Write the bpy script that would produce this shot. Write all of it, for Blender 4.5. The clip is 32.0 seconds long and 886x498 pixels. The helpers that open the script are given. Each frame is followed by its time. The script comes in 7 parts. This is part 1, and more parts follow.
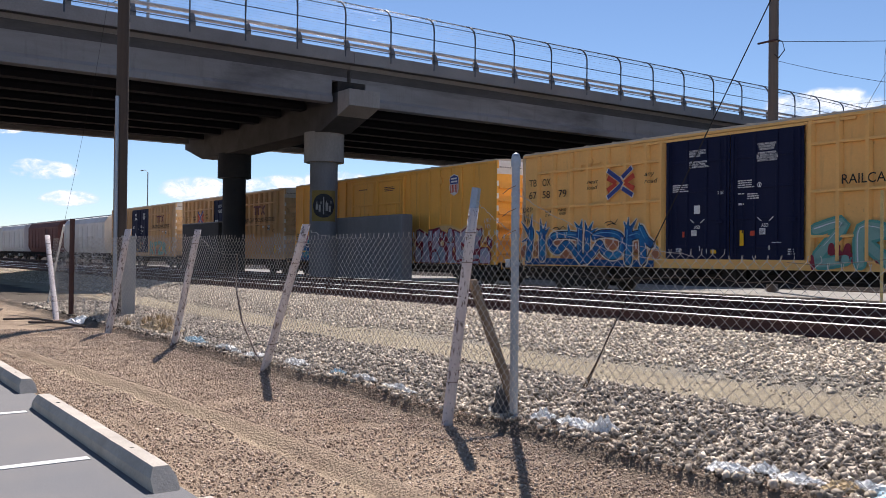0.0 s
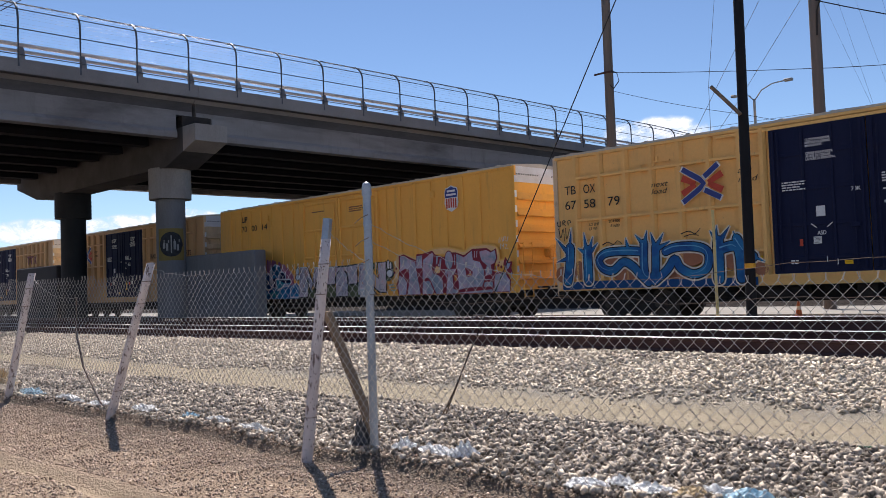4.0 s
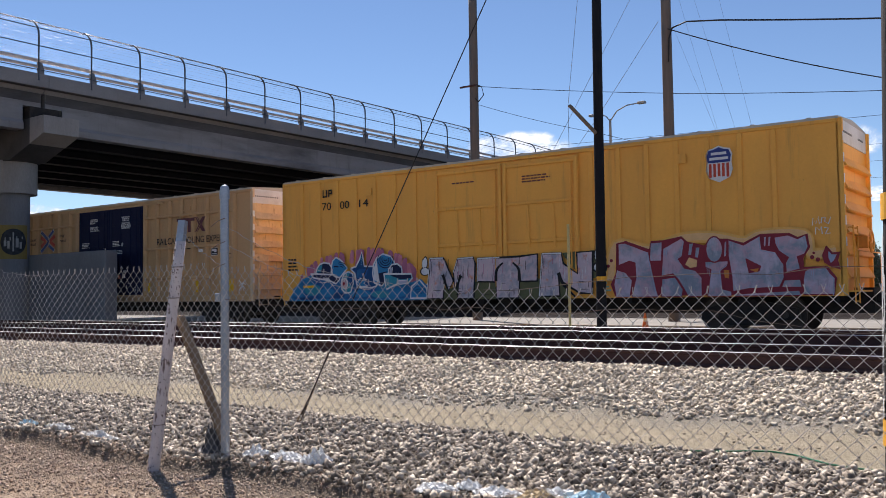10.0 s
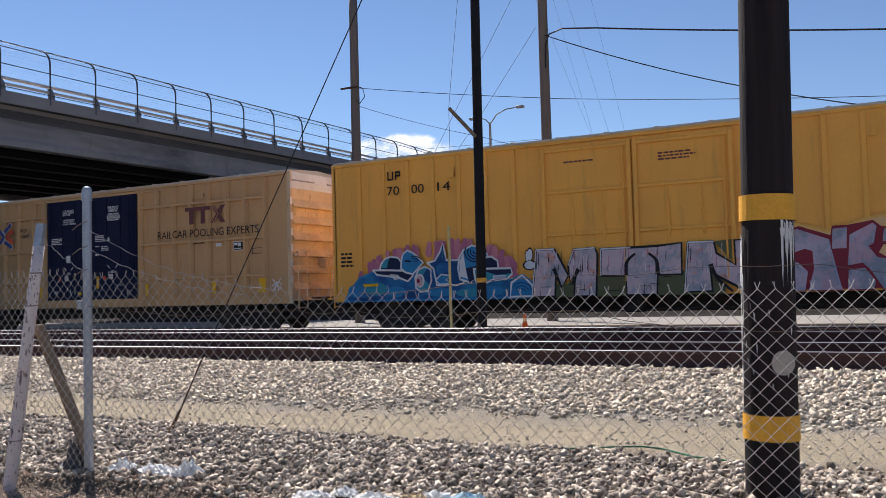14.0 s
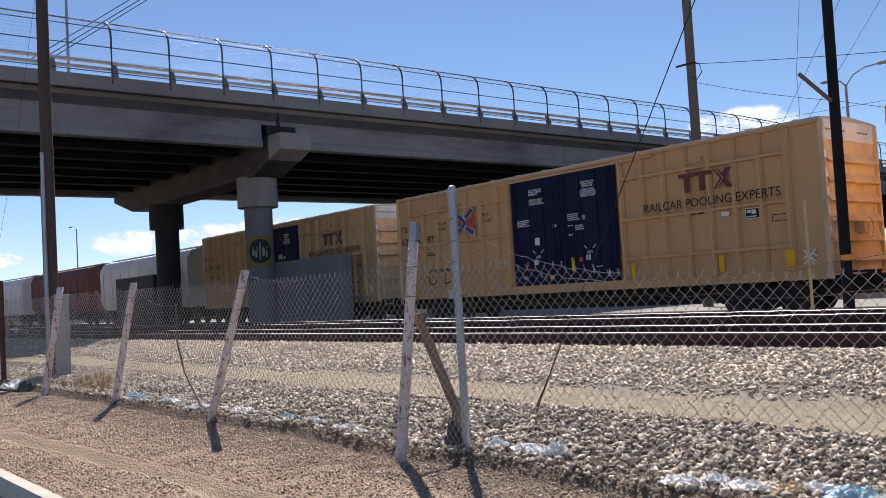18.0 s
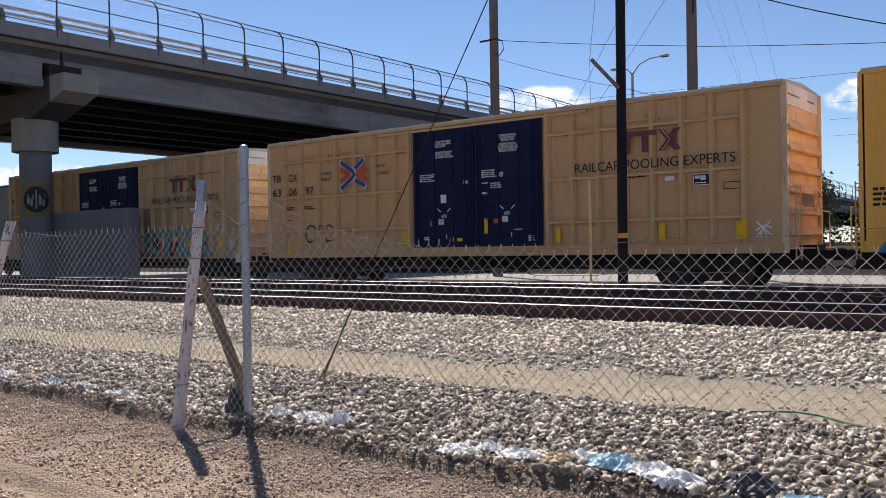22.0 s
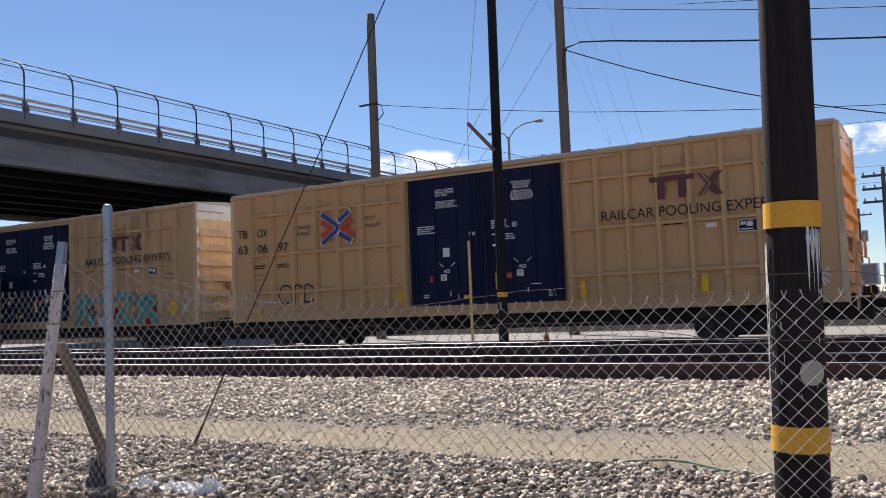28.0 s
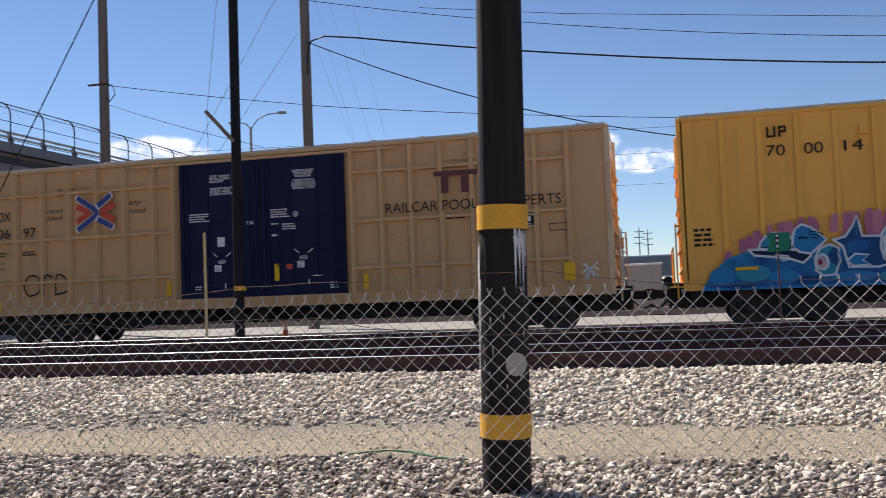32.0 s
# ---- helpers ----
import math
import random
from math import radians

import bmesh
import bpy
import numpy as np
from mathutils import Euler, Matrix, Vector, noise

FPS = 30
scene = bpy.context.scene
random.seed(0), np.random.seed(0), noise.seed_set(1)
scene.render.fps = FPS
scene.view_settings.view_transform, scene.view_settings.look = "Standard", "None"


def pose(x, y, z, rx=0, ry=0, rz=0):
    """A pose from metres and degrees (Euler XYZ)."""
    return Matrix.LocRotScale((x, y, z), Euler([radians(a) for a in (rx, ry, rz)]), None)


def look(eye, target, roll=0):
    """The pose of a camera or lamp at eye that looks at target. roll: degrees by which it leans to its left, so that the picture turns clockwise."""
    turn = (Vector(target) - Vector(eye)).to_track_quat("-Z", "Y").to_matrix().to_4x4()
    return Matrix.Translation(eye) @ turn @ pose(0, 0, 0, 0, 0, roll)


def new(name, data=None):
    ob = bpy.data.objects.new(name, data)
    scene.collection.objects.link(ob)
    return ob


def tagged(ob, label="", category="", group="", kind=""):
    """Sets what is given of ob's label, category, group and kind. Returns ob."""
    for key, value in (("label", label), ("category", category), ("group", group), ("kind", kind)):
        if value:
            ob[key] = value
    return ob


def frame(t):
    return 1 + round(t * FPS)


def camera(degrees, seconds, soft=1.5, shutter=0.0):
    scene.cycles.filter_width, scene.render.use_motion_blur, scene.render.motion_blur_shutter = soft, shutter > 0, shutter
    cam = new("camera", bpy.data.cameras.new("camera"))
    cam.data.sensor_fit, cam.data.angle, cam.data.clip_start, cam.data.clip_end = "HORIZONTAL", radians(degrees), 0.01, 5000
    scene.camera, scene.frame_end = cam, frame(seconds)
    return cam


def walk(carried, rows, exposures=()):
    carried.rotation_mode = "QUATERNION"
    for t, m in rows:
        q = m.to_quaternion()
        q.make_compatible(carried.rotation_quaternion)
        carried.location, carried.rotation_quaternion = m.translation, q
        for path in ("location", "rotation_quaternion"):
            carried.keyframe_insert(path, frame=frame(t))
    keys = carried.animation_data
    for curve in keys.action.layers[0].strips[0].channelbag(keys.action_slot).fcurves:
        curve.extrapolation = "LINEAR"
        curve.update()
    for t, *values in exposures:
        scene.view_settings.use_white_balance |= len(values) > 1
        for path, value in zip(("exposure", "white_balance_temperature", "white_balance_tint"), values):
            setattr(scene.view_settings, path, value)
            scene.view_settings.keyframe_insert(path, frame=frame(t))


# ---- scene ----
cam = camera(53.1, 32.0, soft=0.6, shutter=0.15)

# seconds, x, y, z, tilt, lean, turn
CAM = [
    (0, -0.023, -0.058, 1.17, 0.6, 0.58, 54.54), (0.5, -0.031, -0.051, 1.165, -0.65, 0.93, 55.31), (1, -0.041, -0.046, 1.168, -1.09, 0.75, 53.84),
    (1.5, -0.054, -0.034, 1.165, -1.16, 0.26, 51.37), (2, -0.063, -0.024, 1.165, -1.1, -0.33, 49.09), (2.5, -0.075, -0.008, 1.163, -0.64, -0.95, 47.47),
    (3, -0.078, -0.002, 1.157, 0.35, -1.37, 46.48), (3.5, -0.063, -0.014, 1.153, 1.67, -1.81, 45.88), (5.5, -0.019, -0.023, 1.154, 3.32, -2.09, 44.4),
    (6, -0.019, -0.039, 1.152, 3.16, -2, 43.91), (6.5, -0.012, -0.043, 1.153, 3.05, -1.87, 43.24), (7, -0.001, -0.044, 1.164, 2.97, -1.4, 42.14),
    (7.5, 0.012, -0.046, 1.169, 2.88, -1.09, 40.84), (8, 0.02, -0.042, 1.157, 2.97, -1.31, 39.64), (8.5, 0.025, -0.039, 1.154, 3.06, -1.34, 38.62),
    (9, 0.028, -0.038, 1.169, 2.97, -1.26, 37.93), (9.5, 0.022, -0.041, 1.158, 2.9, -1.06, 37.27), (10, 0.015, -0.04, 1.153, 2.8, -0.85, 36.44),
    (10.5, 0.006, -0.026, 1.148, 2.77, -0.8, 35.35), (11, 0.014, -0.013, 1.152, 2.74, -0.86, 34.41), (11.5, 0.015, -0.009, 1.153, 2.78, -1.08, 33.68),
    (12, 0.016, -0.008, 1.154, 2.77, -1.32, 33.05), (12.5, 0.012, -0.007, 1.154, 2.76, -1.44, 32.11), (13, 0.009, 0.011, 1.153, 2.76, -1.58, 30.67),
    (13.5, 0.022, 0.022, 1.156, 2.77, -1.58, 28.83), (15.5, 0.029, -0.016, 1.165, 3.22, -1.3, 34.21), (16, 0.044, -0.031, 1.169, 3.93, -1.25, 39.8),
    (16.5, 0.074, -0.033, 1.168, 4.26, -1, 45.1), (17, 0.079, -0.026, 1.16, 4.31, -1.34, 49.05), (17.5, 0.036, -0.071, 1.156, 3.78, -2.28, 51.08),
    (18, -0.006, -0.09, 1.157, 2.82, -3.34, 50.73), (18.5, -0.017, -0.069, 1.173, 1.63, -3.68, 48.35), (19, 0.002, -0.014, 1.178, 0.33, -2.78, 44.14),
    (19.5, 0.03, 0.06, 1.19, -0.45, -0.84, 39.82), (20, 0.03, 0.077, 1.194, -1.02, 0.64, 38.65), (20.5, 0.004, 0.045, 1.195, -1.31, 0.89, 39.64),
    (21, -0.024, 0.005, 1.191, -1.1, 0.16, 40.3), (21.5, -0.032, -0.009, 1.188, -0.65, -0.57, 39.36), (22, -0.032, 0.003, 1.182, -0.03, -0.96, 37.72),
    (22.5, -0.022, 0.017, 1.174, 0.76, -1.06, 36.54), (23, -0.034, -0.017, 1.166, 1.77, -1.24, 37.42), (23.5, -0.056, -0.063, 1.158, 3.07, -1.93, 40.37),
    (24, -0.045, -0.05, 1.169, 3.18, -2.56, 40), (24.5, -0.009, 0.013, 1.164, 2.54, -1.91, 33.8), (25, 0.027, 0.078, 1.158, 2.11, -1.46, 28.51),
    (25.5, 0.027, 0.08, 1.157, 2, -1.57, 26.03), (27.5, 0.025, 0.068, 1.149, 3.25, -2.43, 28.41), (28, 0.008, 0.053, 1.144, 3.83, -2.25, 30.27),
    (28.5, -0.006, 0.034, 1.141, 4.35, -1.9, 32.69), (29, 0.006, 0.041, 1.142, 4.69, -1.59, 36.14), (29.5, 0.024, 0.06, 1.162, 4.78, -1.99, 40.28),
    (30, 0.02, 0.051, 1.166, 4.56, -2.91, 41.2), (30.5, 0.006, 0.034, 1.167, 3.98, -3.35, 37.71), (31, 0.006, 0.04, 1.164, 3.25, -3.3, 30.63),
    (31.5, 0.057, 0.06, 1.157, 2.8, -3.04, 22.14), (32, 0.111, 0.07, 1.156, 2.75, -2.24, 13.77),
]
walk(cam, [(t, pose(x, y, z, 90 + tilt, -lean, turn)) for t, x, y, z, tilt, lean, turn in CAM], [(0, 0.75, 6350, 15), (32, 0.75, 6350, 15)])

# seconds, place of the left end of the yellow box car along the track
TRAIN = [
    (0, -46.657), (0.5, -45.593), (1, -44.545), (1.5, -43.415), (2, -42.341), (2.5, -41.242), (3, -40.168), (3.5, -39.051),
    (5.5, -34.452), (6, -33.251), (6.5, -32.056), (7, -30.868), (7.5, -29.655), (8, -28.431), (8.5, -27.226), (9, -26.003),
    (9.5, -24.741), (10, -23.557), (10.5, -22.276), (11, -21.221), (11.5, -20.38), (12, -19.464), (12.5, -18.627), (13, -17.754),
    (13.5, -16.881), (15.5, -13.357), (16, -12.544), (16.5, -11.75), (17, -11.009), (17.5, -10.308), (18, -9.647), (18.5, -8.983),
    (19, -8.293), (19.5, -7.62), (20, -7.026), (20.5, -6.486), (21, -5.953), (21.5, -5.417), (22, -4.886), (22.5, -4.388),
    (23, -3.921), (23.5, -3.497), (24, -3.079), (24.5, -2.659), (25, -2.271), (25.5, -1.927), (27.5, -0.697), (28, -0.468),
    (28.5, -0.262), (29, -0.072), (29.5, 0.112), (30, 0.275), (30.5, 0.421), (31, 0.543), (31.5, 0.662), (32, 0.755),
]

# ---- light ----
SUN_AZ, SUN_EL = radians(-52.0), radians(45.5)
world = bpy.data.worlds.new("sky")
scene.world = world
world.use_nodes = True
wn = world.node_tree.nodes
sky = wn.new("ShaderNodeTexSky")
sky.sky_type = "NISHITA"
sky.sun_disc = False
sky.sun_elevation = SUN_EL
sky.sun_rotation = SUN_AZ
sky.altitude = 1200.0
sky.air_density, sky.dust_density, sky.ozone_density = 1.0, 0.0, 4.0
world.node_tree.links.new(sky.outputs[0], wn["Background"].inputs[0])
wn["Background"].inputs[1].default_value = 0.064

sun_data = bpy.data.lights.new("sun", "SUN")
sun_data.energy, sun_data.angle, sun_data.color = 5.0, radians(0.53), (1.0, 0.945, 0.875)
sun = new("sun", sun_data)
SUN_DIR = Vector((math.sin(SUN_AZ) * math.cos(SUN_EL), math.cos(SUN_AZ) * math.cos(SUN_EL), math.sin(SUN_EL)))
sun.matrix_basis = look((-60, 50, 80), Vector((-60, 50, 80)) - SUN_DIR)

# ---- materials ----
MATS = {}


def link(m, a, b):
    m.node_tree.links.new(a, b)


def ramp(m, fac, stops):
    r = m.node_tree.nodes.new("ShaderNodeValToRGB")
    while len(r.color_ramp.elements) < len(stops):
        r.color_ramp.elements.new(0.5)
    for e, (p, c) in zip(r.color_ramp.elements, stops):
        e.position, e.color = p, (*c, 1.0)
    link(m, fac, r.inputs[0])
    return r.outputs[0]


def coords(m, space="Object", scale=(1, 1, 1)):
    n = m.node_tree.nodes
    tc, mp = n.new("ShaderNodeTexCoord"), n.new("ShaderNodeMapping")
    mp.inputs["Scale"].default_value = scale
    link(m, tc.outputs[space], mp.inputs[0])
    return mp.outputs[0]


def noisy(m, vec, scale, detail=5.0, rough=0.6, distort=0.0):
    t = m.node_tree.nodes.new("ShaderNodeTexNoise")
    t.inputs["Scale"].default_value, t.inputs["Detail"].default_value = scale, detail
    t.inputs["Roughness"].default_value, t.inputs["Distortion"].default_value = rough, distort
    link(m, vec, t.inputs["Vector"])
    return t.outputs[0]


def mixed(m, fac, a, b, mode="MIX"):
    x = m.node_tree.nodes.new("ShaderNodeMix")
    x.data_type, x.blend_type = "RGBA", mode
    for k, v in ((0, fac), (6, a), (7, b)):
        if hasattr(v, "is_output"):
            link(m, v, x.inputs[k])
        elif k == 0:
            x.inputs[0].default_value = v
        else:
            x.inputs[k].default_value = (*v, 1.0)
    return x.outputs[2]


def bump(m, height, strength, distance=0.01):
    b = m.node_tree.nodes.new("ShaderNodeBump")
    b.inputs["Strength"].default_value, b.inputs["Distance"].default_value = strength, distance
    link(m, height, b.inputs["Height"])
    link(m, b.outputs[0], m.node_tree.nodes["Principled BSDF"].inputs["Normal"])


def blank(name, rough=0.6, metal=0.0):
    m = bpy.data.materials.new(name)
    m.use_nodes = True
    b = m.node_tree.nodes["Principled BSDF"]
    b.inputs["Roughness"].default_value, b.inputs["Metallic"].default_value = rough, metal
    b.inputs["Specular IOR Level"].default_value = 0.5 if rough < 0.5 else 0.22
    MATS[name] = m
    return m, b


def worn(name, base, dirt, rough=0.6, metal=0.0, size=1.0, amount=0.5, grain=40.0, relief=0.15, stretch=(1, 1, 1), vary=0.0, space="Object"):
    """Paint, metal or concrete with stains at one scale and grain at another."""
    m, b = blank(name, rough, metal)
    vec = coords(m, space, stretch)
    big = ramp(m, noisy(m, vec, 1.2 / size, 6, 0.62, 0.4), [(0.38, (0, 0, 0)), (0.72, (1, 1, 1))])
    fine = noisy(m, vec, grain, 4, 0.7)
    tone = mixed(m, ramp(m, fine, [(0.3, (0, 0, 0)), (0.75, (1, 1, 1))]), [c * 0.86 for c in base], [min(1, c * 1.1) for c in base])
    f = m.node_tree.nodes.new("ShaderNodeMath")
    f.operation = "MULTIPLY"
    link(m, big, f.inputs[0])
    f.inputs[1].default_value = amount
    col = mixed(m, f.outputs[0], tone, dirt)
    if vary:
        info = m.node_tree.nodes.new("ShaderNodeObjectInfo")
        col = mixed(m, vary, col, ramp(m, info.outputs["Random"], [(0, [c * 0.5 for c in base]), (1, [min(1, c * 1.5) for c in base])]), "MIX")
    link(m, col, b.inputs["Base Color"])
    bump(m, fine, relief, 0.005)
    return m


def plain(name, color, rough=0.5, metal=0.0):
    return worn(name, color, [c * 0.6 for c in color], rough, metal, 0.5, 0.35, 60, 0.05)


def ground_material():
    m, b = blank("trackside_ground", 1.0)
    b.inputs["Specular IOR Level"].default_value = 0.04
    n = m.node_tree.nodes
    vec = coords(m, "Object")
    sep = n.new("ShaderNodeSeparateXYZ")
    link(m, vec, sep.inputs[0])
    wob = noisy(m, vec, 0.9, 5, 0.6)
    add = n.new("ShaderNodeMath")
    add.operation = "MULTIPLY_ADD"
    link(m, wob, add.inputs[0])
    add.inputs[1].default_value = 1.3
    link(m, sep.outputs[1], add.inputs[2])

    def band(a, c):
        r = n.new("ShaderNodeMapRange")
        r.inputs[1].default_value, r.inputs[2].default_value = a, c
        link(m, add.outputs[0], r.inputs[0])
        return r.outputs[0]
    pebble = n.new("ShaderNodeTexVoronoi")
    pebble.inputs["Scale"].default_value = 55
    link(m, vec, pebble.inputs["Vector"])
    fine = noisy(m, vec, 90, 5, 0.7)
    mid = noisy(m, vec, 2.2, 6, 0.65)
    dirt = mixed(m, ramp(m, mid, [(0.35, (0, 0, 0)), (0.7, (1, 1, 1))]), (0.32, 0.23, 0.16), (0.51, 0.385, 0.275))
    dirt = mixed(m, ramp(m, fine, [(0.35, (0, 0, 0)), (0.8, (1, 1, 1))]), dirt, (0.58, 0.45, 0.33))
    # pale sand along the worn wheel rut
    along = n.new("ShaderNodeMath")
    along.operation, along.inputs[1].default_value = "ADD", 5.0
    link(m, sep.outputs[0], along.inputs[0])
    arc = n.new("ShaderNodeMath")
    arc.operation = "MULTIPLY"
    link(m, along.outputs[0], arc.inputs[0])
    link(m, along.outputs[0], arc.inputs[1])
    bend = n.new("ShaderNodeMath")
    bend.operation, bend.inputs[1].default_value = "MULTIPLY_ADD", 0.0105
    link(m, arc.outputs[0], bend.inputs[0])
    link(m, sep.outputs[1], bend.inputs[2])
    near = n.new("ShaderNodeMath")
    near.operation = "MULTIPLY_ADD"
    link(m, mid, near.inputs[0])
    near.inputs[1].default_value = 0.35
    link(m, bend.outputs[0], near.inputs[2])
    off = n.new("ShaderNodeMath")
    off.operation, off.inputs[1].default_value = "SUBTRACT", 2.42
    link(m, near.outputs[0], off.inputs[0])
    far = n.new("ShaderNodeMath")
    far.operation = "ABSOLUTE"
    link(m, off.outputs[0], far.inputs[0])
    rut = ramp(m, far.outputs[0], [(0.06, (1, 1, 1)), (0.18, (0, 0, 0))])
    patch = ramp(m, noisy(m, vec, 0.8, 3, 0.5), [(0.36, (0, 0, 0)), (0.5, (1, 1, 1))])
    both = mixed(m, 1.0, rut, patch, "MULTIPLY")
    dirt = mixed(m, both, dirt, mixed(m, fine, (0.49, 0.37, 0.255), (0.61, 0.49, 0.35)))
    dark = mixed(m, fine, (0.10, 0.085, 0.07), (0.24, 0.20, 0.16))
    sand = mixed(m, mid, (0.40, 0.335, 0.235), (0.54, 0.455, 0.33))
    grit = mixed(m, pebble.outputs["Color"], (0.22, 0.20, 0.17), (0.48, 0.44, 0.38))
    col = mixed(m, band(3.9, 4.7), dirt, dark)
    col = mixed(m, band(6.3, 6.9), col, sand)
    col = mixed(m, band(7.7, 8.3), col, grit)
    col = mixed(m, band(9.95, 10.15), col, (0.095, 0.052, 0.048))
    # pale ground out of sight, added to bounce sunlight onto the train's side
    col = mixed(m, band(16.8, 18.5), col, (0.40, 0.345, 0.28))
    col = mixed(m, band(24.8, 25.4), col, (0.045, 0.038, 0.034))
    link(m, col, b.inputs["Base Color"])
    h = n.new("ShaderNodeMath")
    h.operation = "MULTIPLY_ADD"
    link(m, pebble.outputs["Distance"], h.inputs[0])
    h.inputs[1].default_value = -0.9
    link(m, fine, h.inputs[2])
    bump(m, h.outputs[0], 1.0, 0.03)


def stone_material(name, lo, hi, dust):
    m, b = blank(name, 0.9)
    n = m.node_tree.nodes
    geo = n.new("ShaderNodeNewGeometry")
    vec = coords(m)
    tone = ramp(m, geo.outputs["Random Per Island"], [(0.0, lo), (0.55, [(a + c) / 2 for a, c in zip(lo, hi)]), (1.0, hi)])
    col = mixed(m, ramp(m, noisy(m, vec, 24, 4, 0.7), [(0.4, (0, 0, 0)), (0.75, (1, 1, 1))]), tone, dust)
    link(m, col, b.inputs["Base Color"])
    bump(m, noisy(m, vec, 120, 4, 0.7), 0.4, 0.004)


def layered(name, rough, base, layers, relief=0.1, spec=None):
    """A coat with sharper layers over it: (colour, scale, stretch, low, high, share)."""
    m, b = blank(name, rough)
    col = mixed(m, noisy(m, coords(m), 14, 5, 0.65), [c * 0.88 for c in base], [min(1, c * 1.08) for c in base])
    last = None
    for color, scale, stretch, lo, hi, share in layers:
        last = noisy(m, coords(m, "Object", stretch), scale, 6, 0.62, 0.2)
        f = ramp(m, last, [(lo, (0, 0, 0)), (hi, (share, share, share))])
        col = mixed(m, f, col, color)
    link(m, col, b.inputs["Base Color"])
    bump(m, last, relief, 0.006)
    return m


ground_material()
stone_material("dark_rock", (0.034, 0.027, 0.022), (0.82, 0.71, 0.57), (0.25, 0.198, 0.15))
stone_material("ballast_stone", (0.19, 0.155, 0.12), (0.84, 0.73, 0.575), (0.57, 0.475, 0.355))
stone_material("dirt_pebble", (0.14, 0.09, 0.065), (0.78, 0.62, 0.475), (0.52, 0.385, 0.28))
worn("asphalt", (0.16, 0.16, 0.165), (0.22, 0.20, 0.18), 0.9, 0, 2.0, 0.6, 120, 0.5)
worn("line_paint", (0.75, 0.75, 0.73), (0.3, 0.29, 0.28), 0.8, 0, 0.3, 0.5, 90, 0.2)
worn("kerb_concrete", (0.52, 0.47, 0.40), (0.30, 0.26, 0.22), 0.9, 0, 0.4, 0.6, 70, 0.4)
worn("bridge_concrete", (0.28, 0.27, 0.272), (0.165, 0.155, 0.155), 0.9, 0, 3.0, 0.6, 14, 0.2)
layered("girder_concrete", 0.9, (0.28, 0.272, 0.275), [((0.20, 0.185, 0.18), 0.5, (1, 0.35, 2.0), 0.4, 0.7, 0.8), ((0.07, 0.066, 0.066), 0.22, (1, 0.5, 2.6), 0.5, 0.68, 0.75), ((0.15, 0.14, 0.135), 3.0, (1, 1.0, 0.15), 0.55, 0.75, 0.5)], 0.12)
# dark colour for the deck overhang's shade, with soot staining
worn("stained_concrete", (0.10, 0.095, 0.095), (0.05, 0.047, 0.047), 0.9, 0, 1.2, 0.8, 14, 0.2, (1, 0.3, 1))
worn("slab_concrete", (0.27, 0.25, 0.215), (0.18, 0.165, 0.14), 0.9, 0, 2.0, 0.6, 14, 0.2)
# crossbeam concrete darkened for the shade under the deck, plus soot
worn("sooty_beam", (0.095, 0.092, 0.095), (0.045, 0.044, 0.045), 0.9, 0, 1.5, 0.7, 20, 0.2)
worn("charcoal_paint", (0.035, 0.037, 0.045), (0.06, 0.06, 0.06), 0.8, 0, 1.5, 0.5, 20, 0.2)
# inner girders and deck underside: under-bridge shade put into the colour
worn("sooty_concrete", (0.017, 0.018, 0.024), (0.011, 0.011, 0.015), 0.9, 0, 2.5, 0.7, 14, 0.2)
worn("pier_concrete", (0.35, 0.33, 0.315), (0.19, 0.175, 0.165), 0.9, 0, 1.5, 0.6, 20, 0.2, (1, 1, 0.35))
worn("grey_paint", (0.22, 0.22, 0.23), (0.13, 0.13, 0.135), 0.8, 0, 1.5, 0.6, 20, 0.2, (1, 1, 0.35))
worn("pale_rail_paint", (0.62, 0.57, 0.55), (0.42, 0.38, 0.36), 0.5, 0.2, 0.5, 0.4)
worn("dark_rail_paint", (0.07, 0.085, 0.11), (0.13, 0.12, 0.11), 0.5, 0.2, 0.5, 0.4)
worn("galvanized", (0.36, 0.40, 0.46), (0.22, 0.24, 0.27), 0.45, 0.7, 0.35, 0.6, 50, 0.1)
worn("wire", (0.54, 0.51, 0.48), (0.34, 0.28, 0.24), 0.42, 0.45, 0.6, 0.5, 50, 0.05)
worn("rusty_wire", (0.17, 0.11, 0.08), (0.35, 0.33, 0.31), 0.6, 0.5, 0.4, 0.4, 50, 0.05)
layered("peeling_white", 0.9, (0.64, 0.575, 0.56), [((0.44, 0.35, 0.33), 3.0, (1, 1, 0.5), 0.4, 0.7, 0.6), ((0.13, 0.085, 0.07), 26.0, (1, 1, 0.35), 0.575, 0.62, 0.85), ((0.05, 0.035, 0.03), 60.0, (1, 1, 0.6), 0.6, 0.64, 0.95)], 0.5)
worn("old_wood", (0.27, 0.195, 0.13), (0.11, 0.08, 0.06), 0.9, 0, 0.3, 0.6, 30, 0.6, (1, 1, 0.08))
worn("creosote_wood", (0.013, 0.0095, 0.0095), (0.04, 0.029, 0.026), 0.8, 0, 0.1, 0.7, 45, 1.0, (1, 1, 0.05))
worn("pole_wood", (0.17, 0.15, 0.138), (0.09, 0.07, 0.06), 0.9, 0, 0.6, 0.5, 25, 0.5, (1, 1, 0.05))
worn("dark_pole_wood", (0.085, 0.066, 0.056), (0.05, 0.04, 0.035), 0.9, 0, 0.6, 0.5, 25, 0.6, (1, 1, 0.05))
worn("band_yellow", (0.84, 0.42, 0.045), (0.58, 0.28, 0.04), 0.6, 0, 0.2, 0.4, 60, 0.1)
